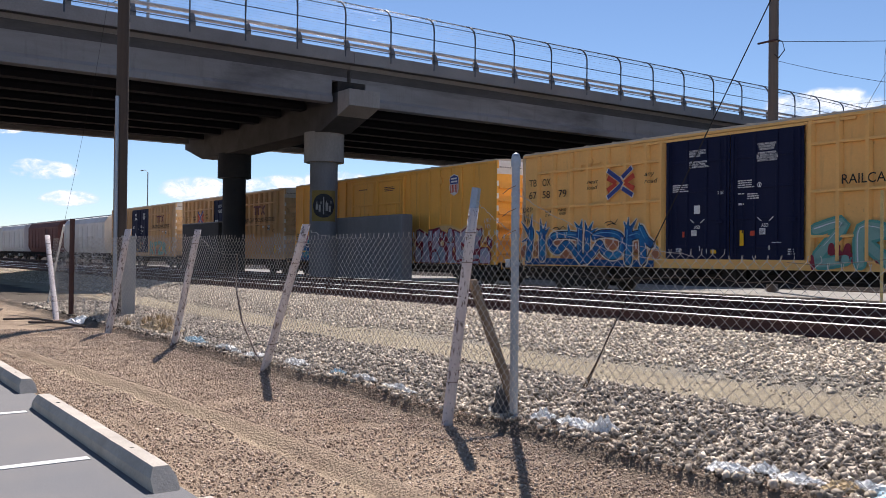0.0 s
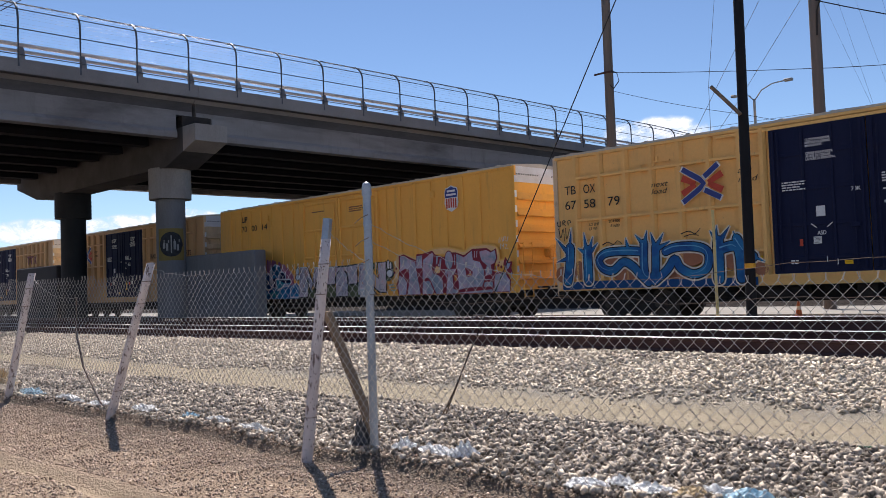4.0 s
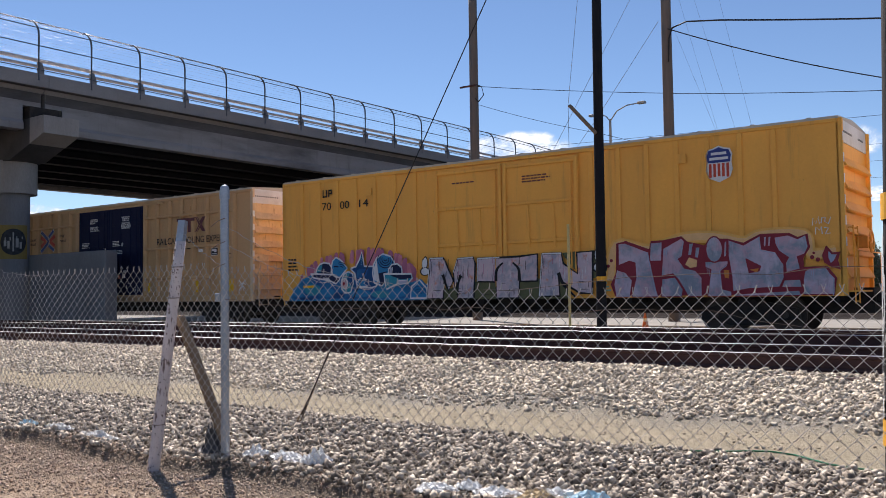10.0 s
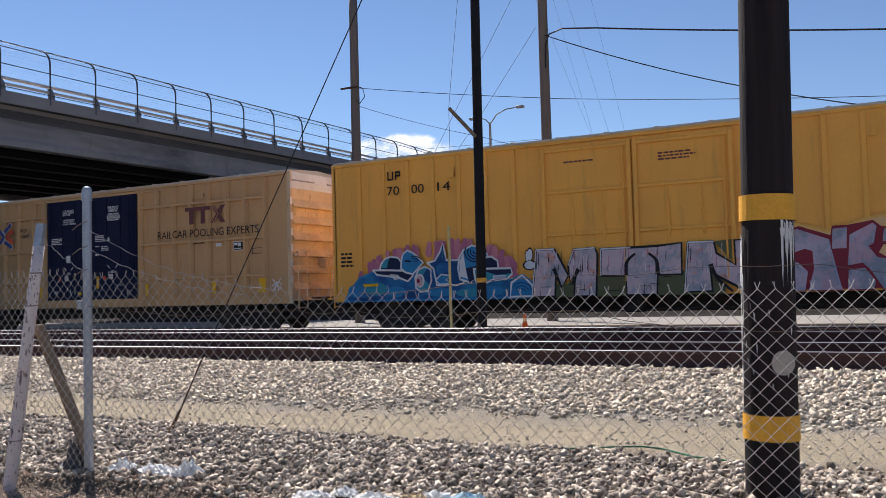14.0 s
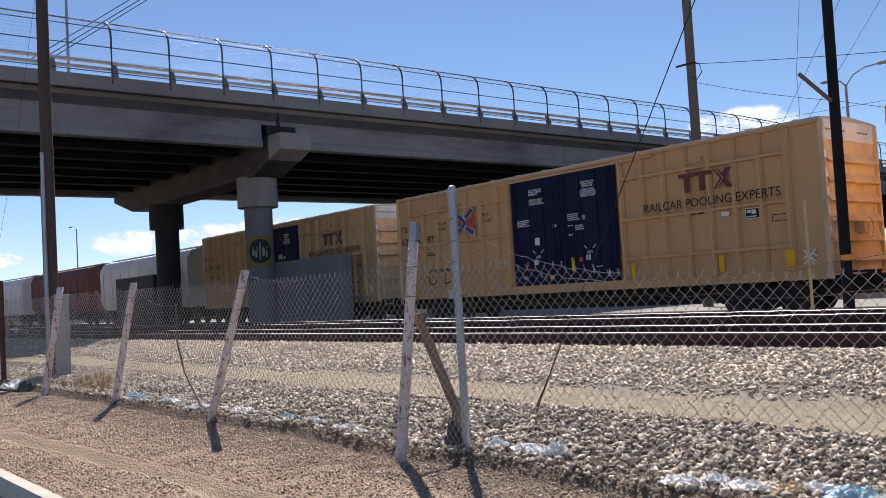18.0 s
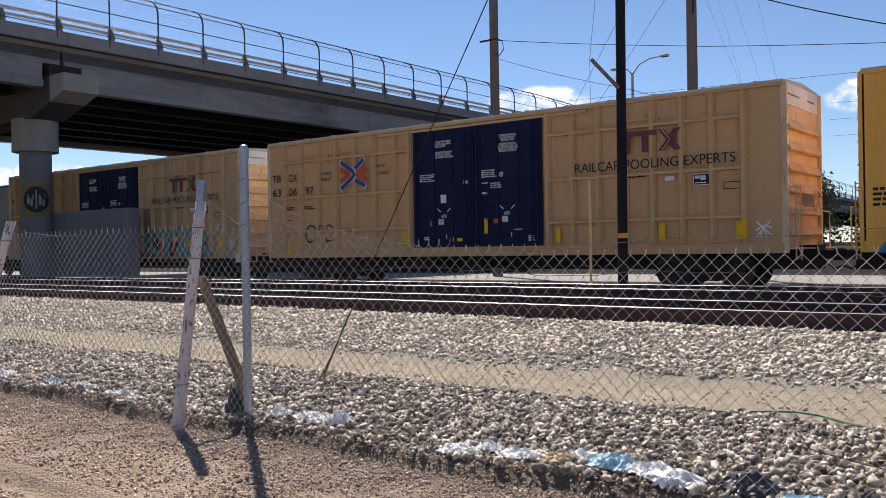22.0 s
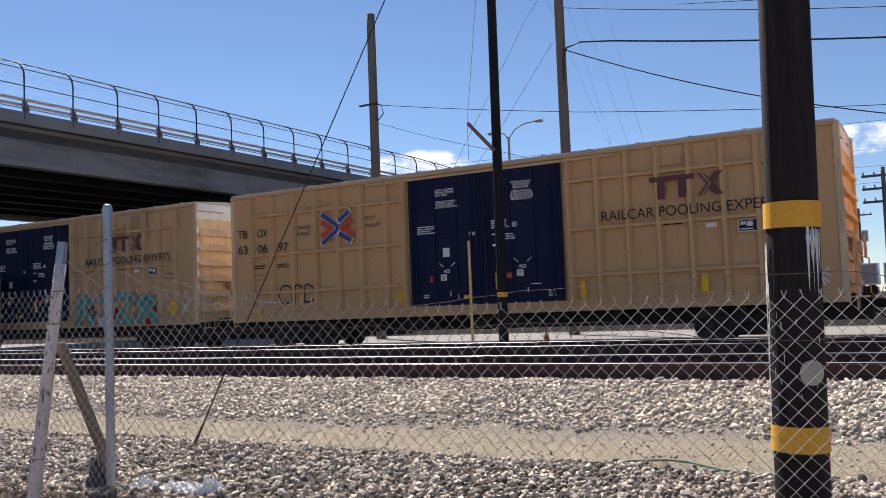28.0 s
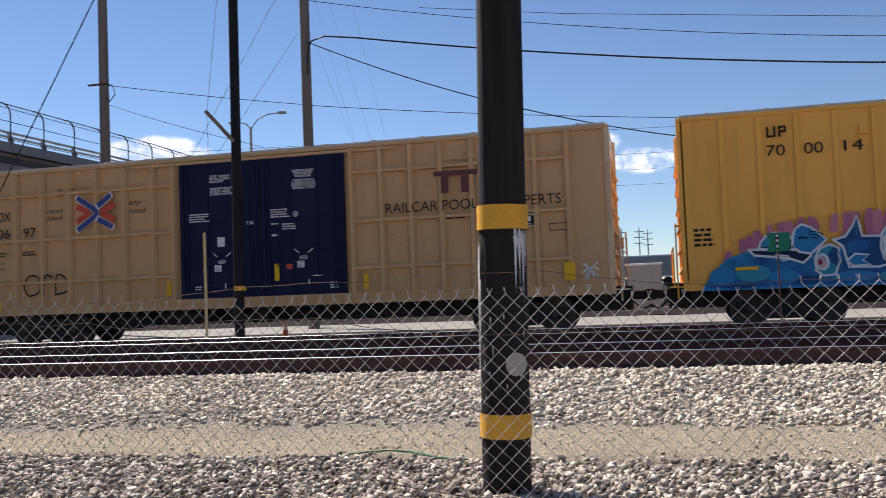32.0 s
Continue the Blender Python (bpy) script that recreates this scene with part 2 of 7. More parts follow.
worn("white_flakes", (0.72, 0.72, 0.70), (0.45, 0.44, 0.42), 0.9, 0, 0.1, 0.5, 80, 0.3)
worn("black_mast", (0.010, 0.010, 0.013), (0.028, 0.025, 0.024), 0.7, 0, 0.6, 0.4, 40, 0.1)
worn("rail_steel", (0.09, 0.048, 0.044), (0.13, 0.075, 0.06), 0.85, 0.1, 0.7, 0.6, 60, 0.3)
worn("rail_head", (0.75, 0.73, 0.72), (0.6, 0.57, 0.55), 0.34, 1.0, 1.0, 0.4, 40, 0.02, (0.05, 1, 1))
worn("tie_wood", (0.075, 0.048, 0.044), (0.10, 0.075, 0.062), 0.95, 0, 0.3, 0.5, 40, 0.5, (0.1, 1, 1))
worn("truck_black", (0.030, 0.028, 0.028), (0.09, 0.07, 0.055), 0.8, 0.1, 0.4, 0.5, 30, 0.2)
worn("wheel_steel", (0.10, 0.085, 0.075), (0.05, 0.045, 0.04), 0.6, 0.6, 0.4, 0.5)
worn("marker_pale", (0.78, 0.62, 0.26), (0.35, 0.28, 0.16), 0.7, 0, 0.3, 0.4)
worn("plastic_white", (0.82, 0.82, 0.80), (0.55, 0.52, 0.47), 0.5, 0, 0.12, 0.5, 60, 0.2)
worn("plastic_blue", (0.30, 0.48, 0.58), (0.50, 0.62, 0.66), 0.5, 0, 0.1, 0.5, 60, 0.2)
worn("plastic_black", (0.03, 0.03, 0.035), (0.10, 0.10, 0.11), 0.4, 0, 0.1, 0.5)
worn("dry_straw", (0.50, 0.38, 0.22), (0.30, 0.22, 0.12), 0.9, 0, 0.1, 0.5)
worn("trailer_white", (0.84, 0.85, 0.86), (0.5, 0.5, 0.5), 0.6, 0, 1.0, 0.4)
worn("cabinet_grey", (0.38, 0.38, 0.37), (0.25, 0.24, 0.23), 0.6, 0, 0.5, 0.4)
worn("sign_green", (0.02, 0.26, 0.13), (0.03, 0.18, 0.1), 0.5, 0, 0.3, 0.4)
worn("cone_orange", (0.5, 0.16, 0.08), (0.5, 0.15, 0.06), 0.6, 0, 0.2, 0.4)
worn("leaf_green", (0.12, 0.145, 0.08), (0.19, 0.20, 0.13), 0.7, 0, 0.5, 0.6)
worn("bark", (0.13, 0.10, 0.08), (0.07, 0.055, 0.045), 0.9, 0, 0.3, 0.5)
worn("cable_black", (0.02, 0.02, 0.022), (0.05, 0.05, 0.05), 0.6, 0, 0.5, 0.3)

# ---- mesh helpers ----
def part(name, bm, material, parent=None, label="", smooth=False):
    """Links a bmesh (or a mesh) as one object, under a thing or a part."""
    if isinstance(bm, bmesh.types.BMesh):
        me = bpy.data.meshes.new(name)
        bmesh.ops.recalc_face_normals(bm, faces=bm.faces)
        bm.to_mesh(me)
        bm.free()
        for m in ([material] if isinstance(material, str) else material or ()):
            me.materials.append(MATS[m])
        if smooth:
            for f in me.polygons:
                f.use_smooth = True
    else:
        me = bm
    ob = new(name, me)
    if parent:
        ob.parent = parent
    if label:
        tagged(ob, label)
    return ob


def thing(name, x, y, z, label, category, group="", rz=0.0):
    ob = new(name)
    ob.empty_display_size = 0.2
    ob.matrix_basis = pose(x, y, z, 0, 0, rz)
    return tagged(ob, label, category, group)


def box(bm, x0, x1, y0, y1, z0, z1, bevel=0.0):
    vs = bmesh.ops.create_cube(bm, size=1.0)["verts"]
    for v in vs:
        v.co = Vector(((x0 + x1) / 2 + v.co.x * (x1 - x0), (y0 + y1) / 2 + v.co.y * (y1 - y0), (z0 + z1) / 2 + v.co.z * (z1 - z0)))
    if bevel:
        es = {e for v in vs for e in v.link_edges}
        bmesh.ops.bevel(bm, geom=list(es), offset=bevel, segments=1, affect="EDGES", profile=0.5)
    return bm


def boxed(*a, **k):
    return box(bmesh.new(), *a, **k)


def rod(bm, a, b, r0, r1=None, n=10, caps=True):
    """A tapered round bar from a to b."""
    a, b = Vector(a), Vector(b)
    d = b - a
    m = Matrix.Translation((a + b) / 2) @ d.to_track_quat("Z", "Y").to_matrix().to_4x4()
    bmesh.ops.create_cone(bm, cap_ends=caps, segments=n, radius1=r0, radius2=r0 if r1 is None else r1, depth=d.length, matrix=m)
    return bm


def rodded(*a, **k):
    return rod(bmesh.new(), *a, **k)


def tube(bm, points, r, n=5):
    """A bent wire or pipe through points."""
    points = [Vector(p) for p in points]
    rings = []
    for i, p in enumerate(points):
        d = (points[min(i + 1, len(points) - 1)] - points[max(i - 1, 0)]).normalized()
        side = d.cross(Vector((0, 0, 1)))
        side = side.normalized() if side.length > 1e-3 else Vector((1, 0, 0))
        up = side.cross(d)
        rings.append([bm.verts.new(p + (side * math.cos(k * math.tau / n) + up * math.sin(k * math.tau / n)) * r) for k in range(n)])
    for a, b in zip(rings, rings[1:]):
        for k in range(n):
            bm.faces.new((a[k], a[(k + 1) % n], b[(k + 1) % n], b[k]))
    bm.faces.new(rings[0])
    bm.faces.new(list(reversed(rings[-1])))
    return bm


def prism(bm, outline, axis, lo, hi):
    """An outline of 2D points drawn out along an axis (x, y or z)."""
    def at(p, v):
        return {"x": (v, p[0], p[1]), "y": (p[0], v, p[1]), "z": (p[0], p[1], v)}[axis]
    a = [bm.verts.new(at(p, lo)) for p in outline]
    b = [bm.verts.new(at(p, hi)) for p in outline]
    n = len(a)
    for k in range(n):
        bm.faces.new((a[k], a[(k + 1) % n], b[(k + 1) % n], b[k]))
    bm.faces.new(list(reversed(a)))
    bm.faces.new(b)
    return bm


def sag(a, b, drop, n=24):
    a, b = Vector(a), Vector(b)
    return [a.lerp(b, k / n) - Vector((0, 0, drop * 4 * (k / n) * (1 - k / n))) for k in range(n + 1)]


def raw_mesh(name, verts, faces, material):
    """A mesh from numpy arrays of vertices and equal-sized faces."""
    me = bpy.data.meshes.new(name)
    verts, faces = np.asarray(verts, np.float32), np.asarray(faces, np.int32)
    k = faces.shape[1]
    me.vertices.add(len(verts))
    me.vertices.foreach_set("co", verts.ravel())
    me.loops.add(faces.size)
    me.loops.foreach_set("vertex_index", faces.ravel())
    me.polygons.add(len(faces))
    me.polygons.foreach_set("loop_start", np.arange(0, faces.size, k, dtype=np.int32))
    me.polygons.foreach_set("loop_total", np.full(len(faces), k, np.int32))
    me.materials.append(MATS[material])
    me.update(calc_edges=True)
    me.validate()
    return me


def lettering(words, height, material, parent, x, z, y, name="lettering", width=None, slant=0.0, label="", bold=0.0):
    """Words as flat letters on the near side of a thing; x, z is the lower left corner."""
    cu = bpy.data.curves.new("letters", "FONT")
    cu.body, cu.size, cu.shear, cu.extrude, cu.offset = words, height / 0.7, slant, 0.0015, bold
    tmp = new("letters", cu)
    bpy.context.view_layer.update()
    me = bpy.data.meshes.new_from_object(tmp.evaluated_get(bpy.context.evaluated_depsgraph_get()))
    bpy.data.objects.remove(tmp)
    xs = [v.co.x for v in me.vertices]
    k = (width / (max(xs) - min(xs))) if width else 1.0
    x_lo = min(xs)
    for v in me.vertices:
        v.co = Vector((x + (v.co.x - x_lo) * k, y - v.co.z, z + v.co.y))
    me.materials.clear()
    me.materials.append(MATS[material])
    return part(name, me, None, parent, label)


def bars(rows, material, parent, y, name="writing"):
    """Plain bars (x, z, width, height) on the near side of a thing."""
    bm = bmesh.new()
    for x, z, w, h in rows:
        box(bm, x, x + w, y - 0.002, y, z, z + h)
    return part(name, bm, material, parent)

# ---- ground, tracks, bridge ----
def ground_height(x, y):
    """Parking lot, rocky strip, sandy path, raised track bed and the flat yard behind it."""
    steps = [(-400, 0), (3.2, 0), (3.74, -0.03), (3.82, 0.05), (4.6, 0.07), (5.6, 0.04), (6.1, 0.0), (7.2, 0.02), (9.0, 0.265), (9.4, 0.285), (15.9, 0.28), (18.5, -0.22), (27, -0.22), (43, -0.22), (46, 0.8), (4000, 0.8)]
    for (a, za), (b, zb) in zip(steps, steps[1:]):
        if a <= y <= b:
            z = za + (zb - za) * (y - a) / (b - a)
            break
    d = y - 2.3 + 0.0105 * (x + 5) ** 2
    if abs(d) < 0.3:
        z -= 0.05 * math.exp(-(d / 0.055) ** 2) - 0.022 * math.exp(-((d - 0.13) / 0.05) ** 2)
    if 1.75 < y < 9.2 and -45 < x < 12:
        z += 0.035 * noise.noise((x * 0.8, y * 0.8, 0)) + 0.015 * noise.noise((x * 3, y * 3, 5))
    return z


def build_ground():
    xs = [-4000, -900, -300, -120, -70] + [-45 + 0.25 * k for k in range(0, 229)] + [20, 40, 90, 300, 900, 4000]
    ys = [-400, -60, -12, -4, 0, 1.0, 1.7] + [1.8 + 0.04 * k for k in range(0, 57)] + [4.1 + 0.2 * k for k in range(0, 27)] + [9.4, 10.5, 12, 14, 15.9, 17, 18.5, 20, 22, 24, 27, 28.5, 30, 36, 43, 44.5, 46, 50, 80, 140, 300, 900, 4000]
    verts = [(x, y, ground_height(x, y)) for y in ys for x in xs]
    n = len(xs)
    faces = [(j * n + i, j * n + i + 1, (j + 1) * n + i + 1, (j + 1) * n + i) for j in range(len(ys) - 1) for i in range(n - 1)]
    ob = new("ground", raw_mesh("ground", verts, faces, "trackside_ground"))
    tagged(ob, "brown gravelly dirt with a sandy path beside the tracks", "ground", kind="structure")


def stones(name, count, region, size, material, label, seed, flat=0.75, sink=0.35, density=None, fine=False):
    """Loose broken stones in one mesh: uneven, squashed blocks turned every way."""
    base = np.array([(x, y, z) for x in (-1, 1) for y in (-1, 1) for z in (-1, 1)], float) * 0.75 if not fine else np.array([(-1, 0, 0), (1, 0, 0), (0, -1, 0), (0, 1, 0), (0, 0, -1), (0, 0, 1)], float) * 1.1
    tris = np.array([(0, 1, 3), (0, 3, 2), (4, 6, 7), (4, 7, 5), (0, 4, 5), (0, 5, 1), (2, 3, 7), (2, 7, 6), (0, 2, 6), (0, 6, 4), (1, 5, 7), (1, 7, 3)])
    if fine:
        tris = np.array([(0, 2, 5), (2, 1, 5), (1, 3, 5), (3, 0, 5), (2, 0, 4), (1, 2, 4), (3, 1, 4), (0, 3, 4)])
    rng = np.random.default_rng(seed)
    x0, x1, y0, y1 = region
    px, py = rng.uniform(x0, x1, count), rng.uniform(y0, y1, count)
    if density:
        keep = rng.random(count) < np.array([density(a, b) for a, b in zip(px, py)])
        px, py = px[keep], py[keep]
    count = len(px)
    pz = np.array([ground_height(a, b) for a, b in zip(px, py)])
    r = size[0] + (size[1] - size[0]) * rng.random(count) ** 2.4
    v = base[None] * rng.uniform(0.35, 1.25, (count, len(base), 3))
    v *= rng.uniform(0.7, 1.35, (count, 1, 3)) * np.array([1, 1, flat])
    q = rng.normal(size=(count, 4)) * np.array([1.4, 0.6, 0.6, 1.4])
    q /= np.linalg.norm(q, axis=1, keepdims=True)
    w, i, j, k = q.T
    m = np.stack([1 - 2 * (j * j + k * k), 2 * (i * j - k * w), 2 * (i * k + j * w), 2 * (i * j + k * w), 1 - 2 * (i * i + k * k), 2 * (j * k - i * w), 2 * (i * k - j * w), 2 * (j * k + i * w), 1 - 2 * (i * i + j * j)], -1).reshape(-1, 3, 3)
    v = np.einsum("nij,nvj->nvi", m, v) * r[:, None, None]
    v += np.stack([px, py, pz + r * (flat - sink)], -1)[:, None]
    faces = (tris[None] + (np.arange(count) * len(base))[:, None, None]).reshape(-1, 3)
    ob = new(name, raw_mesh(name, v.reshape(-1, 3), faces, material))
    return tagged(ob, label, "stones", kind="stuff")


def rail_outline(y):
    return [(y - 0.07, 0), (y + 0.07, 0), (y + 0.07, 0.015), (y + 0.012, 0.035), (y + 0.012, 0.125), (y + 0.036, 0.14), (y + 0.034, 0.169), (y - 0.034, 0.169), (y - 0.036, 0.14), (y - 0.012, 0.125), (y - 0.012, 0.035), (y - 0.07, 0.015)]


def track_shift(x):
    """The far track bends gently away towards the bridge and beyond it."""
    d = max(0.0, -15 - x)
    return 1.2 * (1 - math.exp(-(d / 45) ** 2))


def track_rise(x):
    """Its slight climb beyond the bridge."""
    d = max(0.0, -24 - x)
    return 0.0045 * d * d / (d + 12)


def build_track(name, y_near, z_top, x0, x1, step, curved=False):
    tr = thing(name, 0, 0, 0, "railway track with shiny rail heads on dark wooden ties", "track", "railway tracks")
    tagged(tr, kind="structure")
    xs = [x0 + (x1 - x0) * k / (40 if curved else 1) for k in range((40 if curved else 1) + 1)]
    for y in (y_near, y_near + 1.435 + 0.07):
        bm, head = bmesh.new(), bmesh.new()
        for outline, b in ((rail_outline(0), bm), ([(-0.03, 0.1695), (0.03, 0.1695), (0.026, 0.1725), (0.012, 0.174), (-0.012, 0.174), (-0.026, 0.1725)], head)):
            rings = [[b.verts.new((x, y + p[0] + (track_shift(x) if curved else 0), z_top - 0.174 + p[1] + (track_rise(x) if curved else 0))) for p in outline] for x in xs]
            n = len(outline)
            for a, c in zip(rings, rings[1:]):
                for k in range(n):
                    b.faces.new((a[k], a[(k + 1) % n], c[(k + 1) % n], c[k]))
            b.faces.new(rings[0])
            b.faces.new(rings[-1])
        rail = part("rail", bm, "rail_steel", tr, "rusty brown steel rail")
        part("rail_head", head, "rail_head", rail, "polished running surface")
    me = None
    k = 0
    x = x0
    while x < x1 and k < 290:
        yc = y_near + 0.75 + (track_shift(x) if curved else 0)
        if me is None:
            t = part("tie", boxed(-0.115, 0.115, -1.3, 1.3, -0.17, 0.0, 0.012), "tie_wood", tr)
            me = t.data
        else:
            t = part("tie", me, None, tr)
        t.location = (x, yc, z_top - 0.18 + (track_rise(x) if curved else 0))
        x += step
        k += 1
    return tr


BX = -36.0
W2 = 20.7
DECK = 10.88


def deck_height(y):
    """Top of the bridge's outer kerb along its length."""
    return DECK if y < 60 else DECK - 0.026 * (y - 60)


def along(bm, outline, ys, rise):
    """An outline in x, z drawn along the bridge, following its grade."""
    rings = [[bm.verts.new((p[0], y, p[1] + rise(y))) for p in outline] for y in ys]
    n = len(outline)
    for a, b in zip(rings, rings[1:]):
        for k in range(n):
            bm.faces.new((a[k], a[(k + 1) % n], b[(k + 1) % n], b[k]))
    bm.faces.new(list(reversed(rings[0])))
    bm.faces.new(rings[-1])
    return bm


def on_column(bm, xc, yc, a0, r, pts):
    """A face bent round a column; pts are metres along the curve and height."""
    bm.faces.new([bm.verts.new((xc + r * math.cos(a0 + u / r), yc + r * math.sin(a0 + u / r), z)) for u, z in pts])


def build_bridge():
    br = thing("overpass", BX, 20.4, -0.13, "grey concrete road overpass on round columns with a curved fence", "bridge")
    off = Matrix.Translation((-BX, -20.4, 0))

    def add(name, bm, mat, parent=None, label="", smooth=False):
        bmesh.ops.transform(bm, matrix=off, verts=bm.verts)
        return part(name, bm, mat, parent or br, label, smooth)
    ys = [-60, -20, 0, 20, 40, 60] + [60 + 12 * k for k in range(1, 14)]

    def rise(y):
        return deck_height(y) - DECK
    # deck slab with its outer kerbs, cast in lengths
    top, low = DECK, DECK - 0.56
    slab = [(BX, low), (BX, top), (BX - 0.32, top), (BX - 0.36, top - 0.3), (BX - W2 + 0.36, top - 0.3), (BX - W2 + 0.32, top), (BX - W2, top), (BX - W2, low), (BX - W2 + 0.3, low), (BX - W2 + 0.5, low - 0.18), (BX - 0.5, low - 0.18), (BX - 0.3, low)]
    cuts = [-60, -28, -4, 20.38, 44.5, 69, 93, 117, 141, 165, 216]
    for a, b in zip(cuts, cuts[1:]):
        seg = [a + 0.012] + [v for v in ys if a < v < b] + [b - 0.012]
        add("deck", along(bmesh.new(), slab, seg, rise), "bridge_concrete", label="weathered concrete deck edge")
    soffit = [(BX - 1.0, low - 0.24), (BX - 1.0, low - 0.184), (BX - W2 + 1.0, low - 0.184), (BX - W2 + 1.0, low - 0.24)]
    add("soffit", along(bmesh.new(), soffit, ys, rise), "sooty_concrete", label="underside of the deck, coloured dark as shade")
    # thin strip that paints the shade under the deck's edge
    lip = [(BX - 0.05, low - 0.03), (BX - 0.05, low - 0.004), (BX - 0.47, low - 0.004), (BX - 0.5, low - 0.03)]
    add("drip_edge", along(bmesh.new(), lip, ys, rise), "stained_concrete", label="strip coloured dark as shade under the deck's edge")
    # girders side by side, notched over the bents
    g1, g0 = low - 0.18, 8.47
    for y0, y1 in ((-60, 19.5), (21.3, 59.3), (61.1, 109.3), (111.1, 210)):
        n = 8
        for k in range(n):
            x = BX - 0.72 - k * (W2 - 1.44) / (n - 1)
            g = [(x + 0.3, g0), (x + 0.3, g0 + 0.26), (x + 0.2, g0 + 0.42), (x + 0.2, g1), (x - 0.2, g1), (x - 0.2, g0 + 0.42), (x - 0.3, g0 + 0.26), (x - 0.3, g0)]
            # outer girders keep their concrete colour, inner ones carry painted shade
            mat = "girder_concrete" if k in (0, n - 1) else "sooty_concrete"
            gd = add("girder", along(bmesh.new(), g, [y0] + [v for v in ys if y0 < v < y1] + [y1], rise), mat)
            if k == 0:
                # strip on the girder: overhang shade and soot put into its colour
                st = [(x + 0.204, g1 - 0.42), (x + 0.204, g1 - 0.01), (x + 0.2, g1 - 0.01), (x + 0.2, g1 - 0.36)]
                add("soot_stain", along(bmesh.new(), st, [y0 - (0.79 if y0 > 0 else 0)] + [v for v in ys if y0 < v < y1] + [y1 + (0.79 if y1 < 200 else 0)], rise), "stained_concrete", gd, "dark strip of overhang shade and soot along the girder's top")
            if y0 > 0:
                u = [(x + 0.2, 9.52), (x + 0.2, g1), (x - 0.2, g1), (x - 0.2, 9.52)]
                add("girder_nib", along(bmesh.new(), u, [y0 - 0.8, y0 - 0.004], rise), mat, gd)
            if y1 < 200:
                u = [(x + 0.2, 9.52), (x + 0.2, g1), (x - 0.2, g1), (x - 0.2, 9.52)]
                add("girder_nib", along(bmesh.new(), u, [y1 + 0.004, y1 + 0.8], rise), mat, gd)
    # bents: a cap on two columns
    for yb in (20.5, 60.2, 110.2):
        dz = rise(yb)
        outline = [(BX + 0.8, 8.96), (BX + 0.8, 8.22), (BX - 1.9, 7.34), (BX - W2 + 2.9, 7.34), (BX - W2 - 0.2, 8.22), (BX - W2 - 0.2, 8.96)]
        cap = add("bent_cap", prism(bmesh.new(), [(a, b + dz) for a, b in outline], "y", yb - 0.8, yb + 0.8), "sooty_beam", label="tapered concrete crossbeam coloured dark for soot and under-deck shade")
        # the nose stays pale as the lit end; the beam's colour holds the shade
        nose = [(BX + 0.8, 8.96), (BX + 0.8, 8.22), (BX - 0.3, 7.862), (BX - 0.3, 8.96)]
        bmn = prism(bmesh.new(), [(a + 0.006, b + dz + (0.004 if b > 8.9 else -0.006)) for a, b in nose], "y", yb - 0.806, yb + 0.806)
        add("cap_nose", bmn, "pier_concrete", cap, "weathered end of the crossbeam, kept pale as its lit part")
        for k in range(8):
            x = BX - 0.72 - k * (W2 - 1.44) / 7
            add("bearing", boxed(x - 0.25, x + 0.26, yb - 0.72, yb + 0.72, 8.966 + dz, 9.515 + dz), "truck_black", cap)
        for xc in (BX - 3.1, BX - 14.5):
            # first bent: the far column and its head are darker than the near ones
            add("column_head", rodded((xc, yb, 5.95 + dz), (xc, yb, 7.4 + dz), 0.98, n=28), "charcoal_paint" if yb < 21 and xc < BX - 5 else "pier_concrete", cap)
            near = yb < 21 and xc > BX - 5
            c = add("column", rodded((xc, yb, -0.4), (xc, yb, 5.97 + dz), 0.68, n=28), ("grey_paint" if near else "charcoal_paint") if yb < 21 else "pier_concrete", label="round concrete column coloured grey")
            if near:
                a0 = math.atan2(-yb, -xc)
                bm = bmesh.new()
                for j in range(10):
                    u0, u1 = -0.66 + j * 0.132, -0.66 + (j + 1) * 0.132
                    on_column(bm, xc, yb, a0, 0.686, [(u0, 3.04), (u1, 3.04), (u1, 4.55), (u0, 4.55)])
                sq = add("sign_panel", bm, "sign_ochre", c, "ochre square painted on the column")
                bm = bmesh.new()
                for j in range(12):
                    u0, u1 = -0.58 + j * 1.16 / 12, -0.58 + (j + 1) * 1.16 / 12
                    h0, h1 = math.sqrt(max(0, 0.34 - u0 * u0)), math.sqrt(max(0, 0.34 - u1 * u1))
                    on_column(bm, xc, yb, a0, 0.692, [(u0, 3.8 - h0), (u1, 3.8 - h1), (u1, 3.8 + h1), (u0, 3.8 + h0)])
                add("emblem_disc", bm, "emblem_black", sq, "black round emblem with pale shapes")
                for u0, v0, w, h in ((-0.4, -0.2, 0.12, 0.26), (-0.36, 0.06, 0.26, 0.14), (-0.24, -0.3, 0.1, 0.34), (0.1, -0.25, 0.12, 0.4), (0.26, -0.3, 0.1, 0.3), (0.12, 0.12, 0.28, 0.12), (-0.03, -0.42, 0.06, 0.84)):
                    bm = bmesh.new()
                    on_column(bm, xc, yb, a0, 0.698, [(u0, 3.8 + v0), (u0 + w, 3.8 + v0), (u0 + w, 3.8 + v0 + h), (u0, 3.8 + v0 + h)])
                    add("emblem_mark", bm, "emblem_pale", sq)
